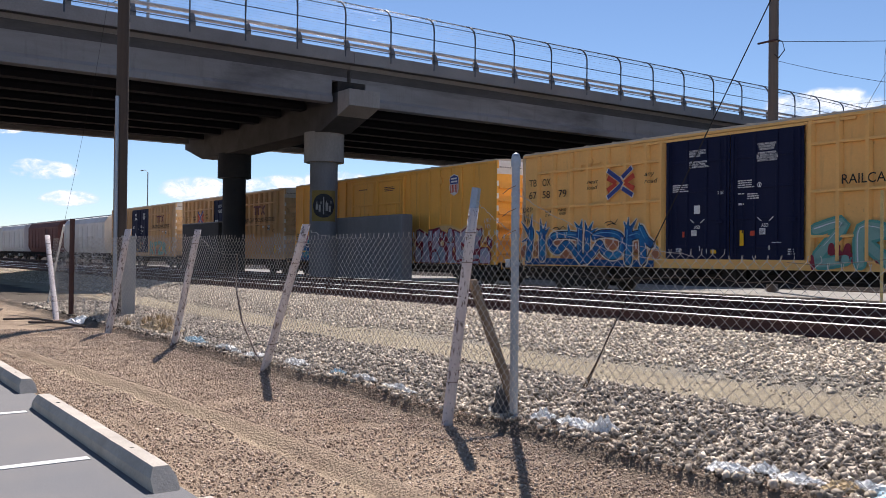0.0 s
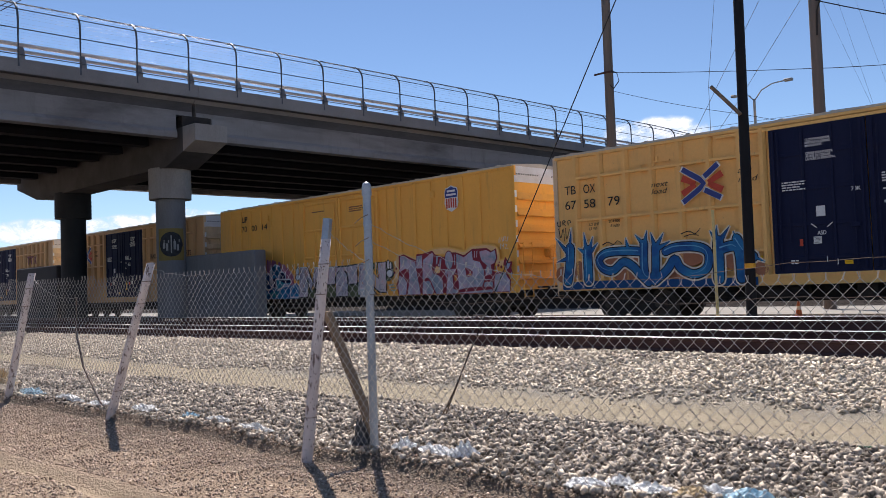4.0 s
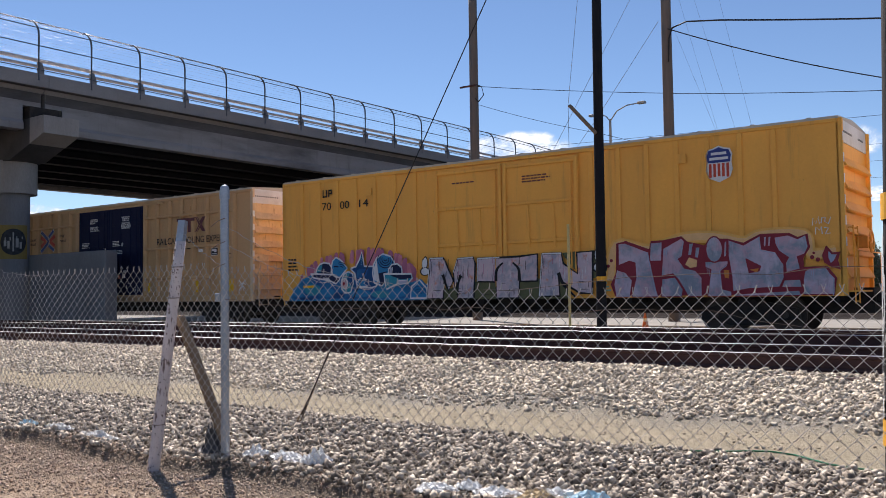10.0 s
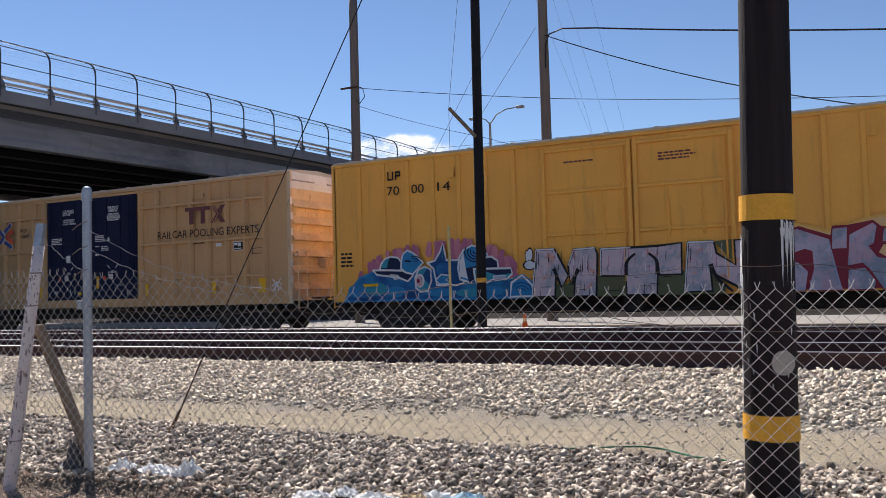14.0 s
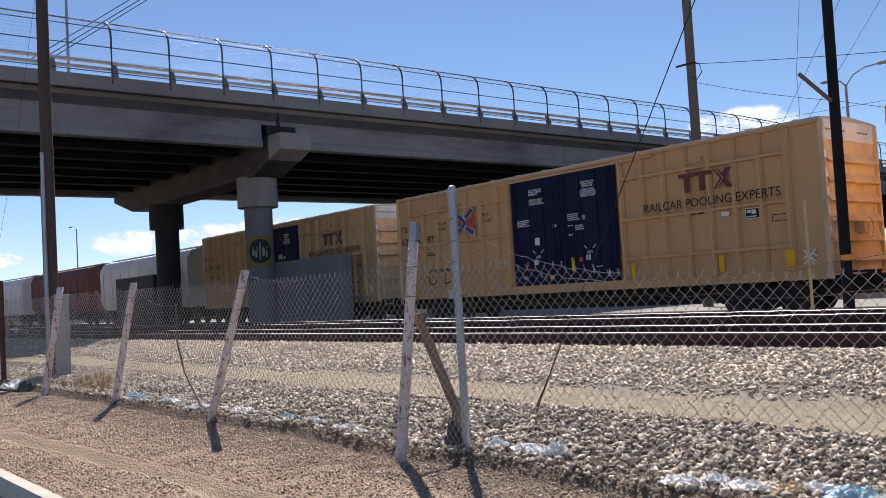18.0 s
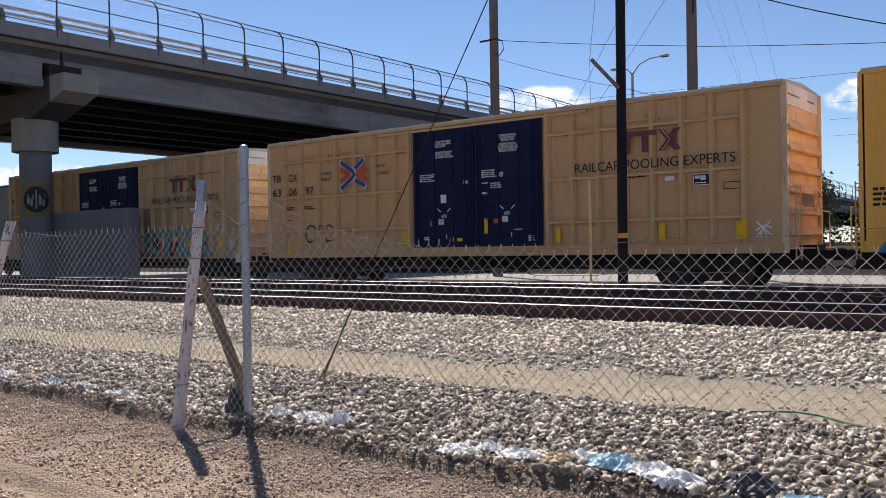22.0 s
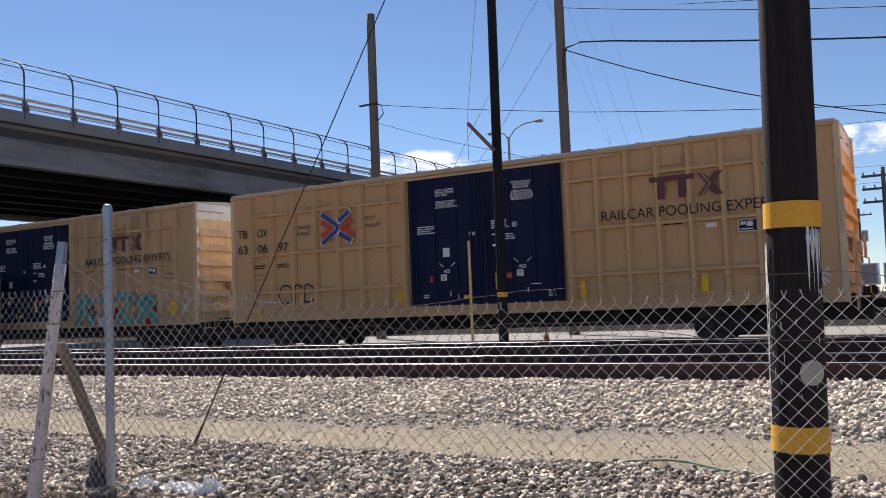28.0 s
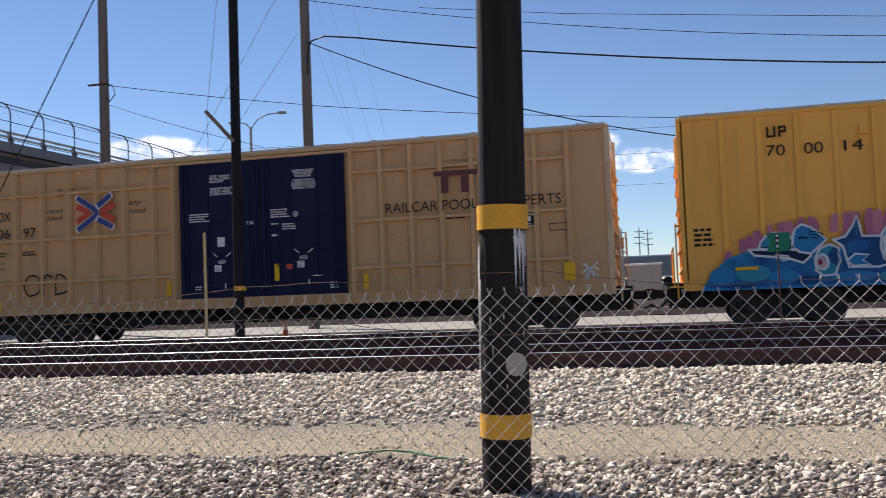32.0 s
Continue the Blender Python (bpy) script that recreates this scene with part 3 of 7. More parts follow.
    # fence with curved tops, tubular rail and its posts along both edges
    for side, xe in ((1, BX), (-1, BX - W2)):
        lo, hi = -9.5, 200.0
        n = 62
        post_me = shoe_me = None
        for k in range(n):
            j = k - 12
            y = 19.92 + 2.45 * j + (0.022 * j * j if j > 0 else 0)
            z = deck_height(y)
            if post_me is None:
                bm = bmesh.new()
                pts = [(0, 0, -0.3), (0, 0, 1.62)] + [(-side * 0.8 * (1 - math.cos(a)), 0, 1.62 + 0.8 * math.sin(a)) for a in (0.3, 0.6, 0.9, 1.2, 1.5)]
                tube(bm, pts, 0.045, 6)
                p = part("fence_post", bm, "dark_rail_paint", br, "slender dark post bent inwards at the top")
                post_me = p.data
                bm = bmesh.new()
                prism(bm, [(-0.14 * side, 0), (0.1 * side, 0), (0.1 * side, 0.18), (-0.06 * side, 0.5), (-0.2 * side, 0.62), (-0.2 * side, 0.3)], "y", -0.09, 0.09)
                q = part("rail_post", bm, "grey_paint", br, "stout grey rail post")
                shoe_me = q.data
            else:
                p, q = part("fence_post", post_me, None, br), part("rail_post", shoe_me, None, br)
            p.location = (xe - 0.02 * side - BX, y - 20.4, z)
            q.location = (xe - 0.12 * side - BX, y + 0.17 - 20.4, z)
        yl = [lo - 30] + [y for y in ys if lo < y < hi] + [hi]
        for dx, dz, r, mat, nm in ((0.0, 0.16, 0.02, "dark_rail_paint", "fence_rail"), (0.0, 1.2, 0.02, "dark_rail_paint", "fence_rail"), (-0.1, 2.0, 0.02, "dark_rail_paint", "fence_rail"), (-0.72, 2.42, 0.03, "dark_rail_paint", "fence_rail"), (-0.2, 0.34, 0.07, "pale_rail_paint", "guard_rail"), (-0.26, 0.62, 0.08, "pale_rail_paint", "guard_rail")):
            add(nm, tube(bmesh.new(), [(xe + dx * side, y, deck_height(y) + dz) for y in yl], r, 6), mat)
        # fine mesh on the curved part: thin cross wires
        bm = bmesh.new()
        for j in range(10):
            a = 1.5 * j / 9
            tube(bm, [(xe - side * 0.8 * (1 - math.cos(a)), y, deck_height(y) + 1.62 + 0.8 * math.sin(a)) for y in yl], 0.004, 3)
        for j in range(12):
            tube(bm, [(xe, y, deck_height(y) + 0.1 + 0.12 * j) for y in yl], 0.003, 3)
        add("fence_mesh", bm, "dark_rail_paint")
    # slender lamp posts on the deck
    for y, h in ((11.0, 7.5), (95.0, 7.5)):
        lamp = bmesh.new()
        tube(lamp, [(BX - 0.5, y, deck_height(y) - 0.1), (BX - 0.5, y, deck_height(y) + h), (BX - 1.2, y, deck_height(y) + h + 0.5), (BX - 2.4, y, deck_height(y) + h + 0.6)], 0.07, 8)
        add("lamp_post", lamp, "galvanized", label="thin metal lamp post")
    return br


worn("sign_ochre", (0.27, 0.20, 0.06), (0.16, 0.13, 0.07), 0.8, 0, 0.5, 0.6)
worn("emblem_black", (0.03, 0.03, 0.035), (0.1, 0.1, 0.1), 0.8, 0, 0.3, 0.5)
worn("emblem_pale", (0.34, 0.34, 0.32), (0.2, 0.2, 0.2), 0.8, 0, 0.3, 0.5)
build_ground()
build_track("track_near", 9.62, 0.46, -130, 60, 0.66)
build_track("track_middle", 13.62, 0.46, -130, 60, 0.66)
build_track("track_far", 23.05, 0.0, -190, 60, 0.9, True)
build_bridge()
slab = part("loading_slab", boxed(-160, 90, 31.0, 38.8, -0.6, -0.19, 0.02), "slab_concrete")
tagged(slab, "long pale low concrete slab behind the far track", "pavement", kind="structure")
# low crash walls between the columns and the far track
wall = thing("crash_wall", -35.8, 21.3, -0.3, "grey concrete crash wall beside a bridge column", "wall", "crash walls")
part("wall_body", boxed(-3.4, 3.05, -0.3, 0.3, 0, 3.4, 0.05), "grey_paint", wall)
wall = thing("crash_wall", -57.5, 21.3, -0.3, "dark concrete crash wall beside a bridge column", "wall", "crash walls")
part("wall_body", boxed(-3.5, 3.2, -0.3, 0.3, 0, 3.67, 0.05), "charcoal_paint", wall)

# ---- train ----
layered("tan_paint", 0.55, (0.625, 0.385, 0.185), [((0.52, 0.325, 0.17), 0.6, (1, 1, 0.4), 0.45, 0.8, 0.5), ((0.36, 0.21, 0.12), 5.0, (1, 1, 0.12), 0.58, 0.78, 0.5), ((0.20, 0.11, 0.07), 9.0, (1, 1, 0.5), 0.66, 0.74, 0.6)], 0.05)
layered("ttx_yellow", 0.6, (0.93, 0.545, 0.185), [((0.70, 0.42, 0.17), 0.6, (1, 1, 0.4), 0.45, 0.8, 0.4), ((0.48, 0.28, 0.13), 5.0, (1, 1, 0.12), 0.58, 0.78, 0.5), ((0.25, 0.13, 0.08), 9.0, (1, 1, 0.5), 0.68, 0.75, 0.5)], 0.05)
layered("armour_yellow", 0.55, (1.0, 0.485, 0.092), [((0.74, 0.36, 0.085), 0.7, (1, 1, 0.3), 0.42, 0.75, 0.6), ((0.42, 0.22, 0.08), 5.0, (1, 1, 0.1), 0.57, 0.8, 0.5), ((0.25, 0.13, 0.06), 10.0, (1, 1, 0.5), 0.7, 0.76, 0.4)], 0.05)
layered("dusty_tan", 0.7, (0.66, 0.425, 0.215), [((0.34, 0.245, 0.16), 0.6, (1, 1, 0.3), 0.38, 0.7, 0.7), ((0.26, 0.17, 0.11), 5.0, (1, 1, 0.12), 0.52, 0.72, 0.6), ((0.16, 0.10, 0.07), 9.0, (1, 1, 0.5), 0.64, 0.72, 0.6)], 0.05)
layered("faded_tan", 0.7, (0.74, 0.56, 0.35), [((0.42, 0.29, 0.19), 1.2, (1, 1, 0.5), 0.4, 0.7, 0.6), ((0.24, 0.15, 0.10), 7.0, (1, 1, 0.3), 0.58, 0.72, 0.6)], 0.08)
worn("navy_door", (0.008, 0.012, 0.045), (0.02, 0.024, 0.055), 0.7, 0, 1.0, 0.5, 20, 0.05, (1, 1, 0.3))
worn("roof_metal", (0.62, 0.55, 0.45), (0.40, 0.33, 0.26), 0.5, 0.3, 1.5, 0.5)
worn("end_white", (0.82, 0.82, 0.82), (0.45, 0.42, 0.38), 0.6, 0, 1.0, 0.5)
worn("hopper_white", (0.60, 0.61, 0.61), (0.38, 0.36, 0.33), 0.7, 0, 2.5, 0.6, 15, 0.06, (1, 1, 0.3))
worn("oxide_red", (0.13, 0.055, 0.05), (0.07, 0.04, 0.035), 0.8, 0, 1.5, 0.5)
plain("ink_black", (0.03, 0.028, 0.026), 0.7)
plain("ink_grey", (0.22, 0.22, 0.22), 0.7)
plain("ink_white", (0.82, 0.82, 0.80), 0.7)
plain("ink_maroon", (0.165, 0.06, 0.065), 0.7)
plain("logo_red", (0.62, 0.09, 0.05), 0.6)
plain("logo_blue", (0.05, 0.075, 0.26), 0.6)
plain("sticker_yellow", (0.88, 0.50, 0.015), 0.5)
layered("spray_blue", 0.6, (0.018, 0.11, 0.32), [((0.03, 0.26, 0.46), 1.3, (1, 1, 1), 0.42, 0.66, 0.8), ((0.012, 0.05, 0.19), 2.2, (1, 1, 1), 0.5, 0.7, 0.8)], 0.02)
plain("spray_azure", (0.03, 0.24, 0.50), 0.6)
plain("spray_teal", (0.04, 0.30, 0.42), 0.6)
plain("spray_mauve", (0.62, 0.24, 0.30), 0.6)
plain("spray_sky", (0.15, 0.42, 0.65), 0.6)
plain("spray_deep", (0.012, 0.075, 0.22), 0.6)
plain("spray_navy", (0.012, 0.022, 0.07), 0.6)
plain("spray_pink", (0.50, 0.17, 0.26), 0.6)
layered("spray_lilac", 0.6, (0.56, 0.48, 0.58), [((0.26, 0.31, 0.38), 1.1, (1, 1, 1), 0.42, 0.56, 0.95), ((0.56, 0.37, 0.44), 1.9, (1, 1, 1), 0.5, 0.6, 0.85), ((0.60, 0.56, 0.66), 3.2, (1, 1, 0.5), 0.56, 0.7, 0.8), ((0.20, 0.17, 0.22), 9.0, (1, 1, 0.3), 0.6, 0.7, 0.4)], 0.02)
plain("spray_mist", (0.40, 0.46, 0.60), 0.6)
layered("spray_pale", 0.6, (0.60, 0.49, 0.53), [((0.34, 0.36, 0.43), 1.6, (1, 1, 1), 0.46, 0.58, 0.9), ((0.68, 0.53, 0.56), 2.6, (1, 1, 1), 0.48, 0.6, 0.8), ((0.66, 0.30, 0.20), 2.3, (1, 1, 1), 0.57, 0.64, 0.85), ((0.14, 0.12, 0.15), 9.0, (1, 1, 0.25), 0.57, 0.66, 0.7)], 0.02)
plain("spray_maroon", (0.28, 0.035, 0.055), 0.6)
plain("spray_white", (0.74, 0.76, 0.78), 0.6)
plain("spray_green", (0.12, 0.36, 0.30), 0.6)
plain("spray_mint", (0.25, 0.44, 0.38), 0.6)
plain("spray_orange", (0.70, 0.25, 0.06), 0.6)
plain("spray_black", (0.02, 0.02, 0.022), 0.6)

CAR_L, HALF, TOP, SILL = 18.77, 1.525, 5.2, 0.93
PITCH = 20.57
TRAIN_CARS = []
SHARED = {}


def shared(key, maker, name, material, parent, label="", smooth=False):
    """One mesh for all alike pieces."""
    if key in SHARED:
        return part(name, SHARED[key], None, parent, label)
    ob = part(name, maker(), material, parent, label, smooth)
    SHARED[key] = ob.data
    return ob


def side_frame():
    bm = bmesh.new()
    prism(bm, [(-1.25, 0.34), (-1.2, 0.62), (-0.5, 0.78), (0.5, 0.78), (1.2, 0.62), (1.25, 0.34), (0.75, 0.34), (0.5, 0.2), (-0.5, 0.2), (-0.75, 0.34)], "y", -0.07, 0.07)
    return bm


def wheelset():
    bm = bmesh.new()
    rod(bm, (0, -1.1, 0), (0, 1.1, 0), 0.085, n=10)
    for y in (-0.75, 0.75):
        s = 1 if y > 0 else -1
        rod(bm, (0, y - 0.065, 0), (0, y + 0.065, 0), 0.455, n=28)
        rod(bm, (0, y - s * 0.09, 0), (0, y - s * 0.065, 0), 0.485, n=28)
        rod(bm, (0, y + s * 0.065, 0), (0, y + s * 0.08, 0), 0.34, n=20)
    return bm


def springs():
    bm = bmesh.new()
    for y in (-1.0, 1.0):
        for x in (-0.2, 0, 0.2):
            pts = [(x + 0.07 * math.cos(a), y + 0.07 * math.sin(a), 0.26 + 0.25 * a / 22) for a in np.linspace(0, 22, 30)]
            tube(bm, pts, 0.018, 4)
    return bm


AXLES = []


def trucks(car):
    for xc in (2.35, CAR_L - 2.35):
        tk = shared("bolster", lambda: boxed(-0.22, 0.22, -1.25, 1.25, 0.5, 0.86, 0.03), "truck", "truck_black", car, "black cast-steel wheel truck")
        tk.location = (xc, 0, 0)
        for y in (-1.0, 1.0):
            f = shared("side_frame", side_frame, "side_frame", "truck_black", tk)
            f.location = (0, y, 0)
        shared("springs", springs, "spring", "truck_black", tk)
        for dx in (-0.88, 0.88):
            w = shared("wheelset", wheelset, "wheelset", "wheel_steel", tk, "pair of steel wheels on an axle")
            w.location = (dx, 0, 0.46)
            AXLES.append((w, dx))


def underframe(car, light=False):
    bm = bmesh.new()
    box(bm, -0.45, CAR_L + 0.45, -0.4, 0.4, 0.5, 1.12)
    for x in (0.2, 2.35, 5.5, 8.5, 10.3, 13.3, CAR_L - 2.35, CAR_L - 0.2):
        cb = shared("crossbearer", lambda: boxed(-0.1, 0.1, -HALF + 0.05, HALF - 0.05, 0.78, 1.1), "crossbearer", "truck_black", car)
        cb.location = (x, 0, 0)
    part("underframe", bm, "truck_black", car, "black steel centre sill")
    bm = bmesh.new()
    rod(bm, (6.2, -0.9, 0.72), (7.6, -0.9, 0.72), 0.22, n=14)
    box(bm, 8.9, 9.4, -1.15, -0.6, 0.5, 0.95, 0.03)
    tube(bm, [(4.0, -1.0, 0.66), (8.0, -1.0, 0.55), (13.8, -1.0, 0.62)], 0.03, 5)
    part("brake_gear", bm, "truck_black", car, "air tank, valve and brake rods")
    for s, x in ((-1, 0.0), (1, CAR_L)):
        bm = bmesh.new()
        box(bm, min(x + s * 0.4, x + s * 0.92), max(x + s * 0.4, x + s * 0.92), -0.12, 0.12, 0.76, 0.98, 0.02)
        box(bm, min(x + s * 0.78, x + s * 0.95), max(x + s * 0.78, x + s * 0.95), -0.2, 0.2, 0.72, 1.02, 0.03)
        tube(bm, [(x + s * 0.4, 0.3, 0.75), (x + s * 0.7, 0.32, 0.5), (x + s * 0.95, 0.3, 0.6)], 0.03, 6)
        part("coupler", bm, "truck_black", car, "knuckle coupler with its air hose")


def end_of_car(car, x, s, paint, white_top):
    """One end of a box car: flat sheet, deep pressed ribs, ladder, platform and brake wheel."""
    lo, hi = (x - 0.06, x) if s < 0 else (x, x + 0.06)
    part("end_sheet", boxed(min(x, x - s * 0.05), max(x, x - s * 0.05), -HALF + 0.04, HALF - 0.04, SILL + 0.1, TOP - 0.06), paint, car)
    for k in range(6 if white_top else 7):
        z = 1.485 + k * 0.531
        r = shared(("end_rib", s, paint), lambda: end_rib(s), "end_rib", paint, car)
        r.location = (x, 0, z)
    if white_top:
        part("end_top_panel", boxed(min(x, x + s * 0.03), max(x, x + s * 0.03), -HALF + 0.05, HALF - 0.05, 4.62, TOP - 0.05), "end_white", car, "white top panel of the end")
        bm = bmesh.new()
        for y0, w in ((-1.35, 1.2), (0.5, 0.7)):
            for k in range(int(w / 0.09)):
                box(bm, min(x + s * 0.03, x + s * 0.036), max(x + s * 0.03, x + s * 0.036), y0 + k * 0.09, y0 + k * 0.09 + 0.055, 4.86, 4.91)
        part("end_writing", bm, "ink_grey", car)
    # corner posts; white bars on the edge paint in the sky's grazing reflection
    for y in (-HALF + 0.05, HALF - 0.05):
        part("corner_post", boxed(min(x - s * 0.05, x + s * 0.1), max(x - s * 0.05, x + s * 0.1), y - 0.05, y + 0.05, SILL, TOP - 0.05, 0.01), paint, car)
    for k in range(7):
        part("safety_stripe", boxed(min(x + s * 0.1, x + s * 0.104), max(x + s * 0.1, x + s * 0.104), -HALF + 0.0, -HALF + 0.1, 1.6 + k * 0.5, 1.82 + k * 0.5), "end_white", car)
    # ladder and hand rails
    bm = bmesh.new()
    yl = -HALF + 0.2
    for y in (yl, yl + 0.45):
        tube(bm, [(x + s * 0.22, y, 0.75), (x + s * 0.22, y, 2.6)], 0.018, 5)
        tube(bm, [(x, y, 2.55), (x + s * 0.22, y, 2.55)], 0.015, 5)
    for k in range(5):
        tube(bm, [(x + s * 0.22, yl, 0.8 + k * 0.4), (x + s * 0.22, yl + 0.45, 0.8 + k * 0.4)], 0.014, 5)
    part("end_ladder", bm, paint, car, "end ladder of round bars")
    bm = bmesh.new()
    tube(bm, [(x + s * 0.3, -HALF + 0.1, 1.05), (x + s * 0.3, -HALF + 0.1, 2.0), (x + s * 0.3, HALF - 0.1, 2.0), (x + s * 0.3, HALF - 0.1, 1.05)], 0.02, 5)
    box(bm, min(x, x + s * 0.42), max(x, x + s * 0.42), -HALF + 0.1, HALF - 0.1, 1.02, 1.06)
    part("end_platform", bm, paint, car, "crossover platform with its rail")
    if s > 0:
        bm = bmesh.new()
        pts = [(x + 0.34, 0.1 + 0.27 * math.cos(a), 2.25 + 0.27 * math.sin(a)) for a in np.linspace(0, math.tau, 19)]
        tube(bm, pts, 0.02, 5)
        for a in (0.3, 1.35, 2.4):
            tube(bm, [(x + 0.34, 0.1 - 0.27 * math.cos(a), 2.25 - 0.27 * math.sin(a)), (x + 0.34, 0.1 + 0.27 * math.cos(a), 2.25 + 0.27 * math.sin(a))], 0.012, 4)
        box(bm, x, x + 0.28, 0.0, 0.2, 2.1, 2.4, 0.02)
        part("brake_wheel", bm, paint, car, "hand brake wheel and housing")


def end_rib(s):
    bm = bmesh.new()
    o = [(0, -0.135), (s * 0.13, -0.13), (s * 0.155, -0.105), (s * 0.02, 0.13), (0, 0.135)]
    return prism(bm, o, "y", -HALF + 0.12, HALF - 0.12)


def roof_of_car(car, paint):
    bm = bmesh.new()
    o = [(-HALF - 0.02, TOP - 0.06), (-HALF - 0.02, TOP), (0, TOP + 0.1), (HALF + 0.02, TOP), (HALF + 0.02, TOP - 0.06)]
    prism(bm, o, "x", -0.02, CAR_L + 0.02)
    part("roof", bm, "roof_metal", car, "sheet-metal roof")
    for k in range(14):
        x = 0.65 + k * (CAR_L - 1.3) / 13
        shared("roof_seam", lambda: prism(bmesh.new(), [(-HALF - 0.01, TOP - 0.02), (-HALF - 0.01, TOP + 0.025), (0, TOP + 0.13), (HALF, TOP + 0.025), (HALF, TOP - 0.02)], "x", -0.05, 0.05), "roof_seam", "roof_metal", car).location = (x, 0, 0)


def side_sheet(car, u0, u1, paint, y=-HALF, inset=0.0):
    s = -1 if y < 0 else 1
    y -= s * inset
    part("side_sheet", boxed(u0, u1, min(y, y - s * 0.06), max(y, y - s * 0.06), SILL + 0.24, TOP - 0.06), paint, car)


def post(key, paint, car, u, z0, z1, w, d, y=-HALF, name="side_post"):
    s = -1 if y < 0 else 1
    if key == "ttx_post":
        ob = shared((key, paint, s), lambda: prism(bmesh.new(), [(-w * 0.9, -s * 0.046), (-w * 0.9, 0), (-w * 0.42, s * d), (w * 0.42, s * d), (w * 0.9, 0), (w * 0.9, -s * 0.046)], "z", 0, z1 - z0), name, paint, car)
        ob.location = (u, y, z0)
        return ob
    ob = shared((key, paint, round(z1 - z0, 3), w, d, s), lambda: boxed(-w / 2, w / 2, min(0, s * d), max(0, s * d), 0, z1 - z0, 0.012), name, paint, car)
    ob.location = (u, y, z0)
    return ob


def belt(paint, car, u0, u1, z, h=0.07, d=0.055, y=-HALF):
    s = -1 if y < 0 else 1
    ob = shared(("belt", paint, round(u1 - u0, 3), h, d, s), lambda: boxed(0, u1 - u0, min(-s * 0.046, s * d), max(-s * 0.046, s * d), -h / 2, h / 2, 0.012), "belt_rail", paint, car)
    ob.location = (u0, y, z)


def base_car(name, label, off, paint, white_top=True):
    car = thing(name, off, 23.8, 0, label, "freight car", "cars of the freight train")
    TRAIN_CARS.append((car, off))
    core = boxed(0.06, CAR_L - 0.06, -HALF + 0.14, HALF - 0.14, SILL + 0.12, TOP - 0.07)
    part("body_core", core, paint, car)
    for y in (-HALF, HALF):
        s = -1 if y < 0 else 1
        part("side_sill", boxed(0, CAR_L, min(y - s * 0.08, y + s * 0.03), max(y - s * 0.08, y + s * 0.03), SILL, SILL + 0.26, 0.01), paint, car, "deep steel side sill")
        part("top_chord", boxed(0, CAR_L, min(y - s * 0.05, y + s * 0.035), max(y - s * 0.05, y + s * 0.035), TOP - 0.15, TOP - 0.061, 0.01), paint, car)
    roof_of_car(car, paint)
    underframe(car)
    trucks(car)
    end_of_car(car, CAR_L, 1, paint if paint == "armour_yellow" else "faded_tan", white_top)
    end_of_car(car, 0.0, -1, paint if paint == "armour_yellow" else "faded_tan", white_top)
    return car


def plug_doors(car, paint, u0, u1, y=-HALF, track=None):
    s = -1 if y < 0 else 1
    mid = (u0 + u1) / 2
    for a, b in ((u0 + 0.01, mid - 0.012), (mid + 0.012, u1 - 0.01)):
        d = part("plug_door", boxed(a, b, min(y, y + s * 0.045), max(y, y + s * 0.045), 1.2, TOP - 0.17, 0.015), paint, car, "tall sliding plug door")
        if s > 0:
            continue
        bm = bmesh.new()
        for u in (a + 0.12, a + (b - a) * 0.36, a + (b - a) * 0.66, b - 0.12):
            box(bm, u - 0.035, u + 0.035, y - 0.085, y - 0.045, 1.3, TOP - 0.3, 0.01)
        for z in (1.55, 2.4, 3.3, 4.2):
            box(bm, a + 0.06, b - 0.06, y - 0.07, y - 0.045, z, z + 0.09, 0.008)
        part("door_frame", bm, paint, d)
        bm = bmesh.new()
        for u in (a + 0.26, b - 0.3):
            tube(bm, [(u, y - 0.11, 1.3), (u, y - 0.11, TOP - 0.35)], 0.022, 6)
        box(bm, b - 0.42, b - 0.2, y - 0.13, y - 0.09, 2.3, 2.42, 0.01)
        tube(bm, [(a + 0.5, y - 0.12, 2.0), (a + 0.5, y - 0.12, 2.9)], 0.016, 5)
        part("lock_rod", bm, paint, d, "vertical lock rods and lever")
    for z in (1.19, TOP - 0.2):
        part("door_track", boxed(u0 - 2.4 if z < 2 else u0 - 1.5, u1 + 2.4 if z < 2 else u1 + 1.5, min(y + s * 0.03, y + s * 0.07), max(y + s * 0.03, y + s * 0.07), z - 0.05, z + 0.03), track or paint, car)


def ribbon(bm, pts, w0, w1, y, index=0, caps=True):
    """A flat painted band through points (u, z), its width running from w0 to w1."""
    n = len(pts)
    rows = []
    for k, (u, z) in enumerate(pts):
        a, b = pts[max(k - 1, 0)], pts[min(k + 1, n - 1)]
        d = Vector((b[0] - a[0], b[1] - a[1])).normalized()
        w = (w0 + (w1 - w0) * k / max(n - 1, 1)) / 2
        rows.append([bm.verts.new((u - d.y * w, y, z + d.x * w)), bm.verts.new((u + d.y * w, y, z - d.x * w))])
    for p, q in zip(rows, rows[1:]):
        bm.faces.new((p[0], p[1], q[1], q[0])).material_index = index
    if caps:
        for (u, z), w in ((pts[0], w0), (pts[-1], w1)):
            if w > 0.03:
                blot(bm, u, z, w / 2, w / 2, y - 0.0004, index, 10)


def blot(bm, u, z, rx, rz, y, index=0, n=20):
    bm.faces.new([bm.verts.new((u + rx * math.cos(a), y, z + rz * math.sin(a))) for a in [k * math.tau / n for k in range(n)]]).material_index = index


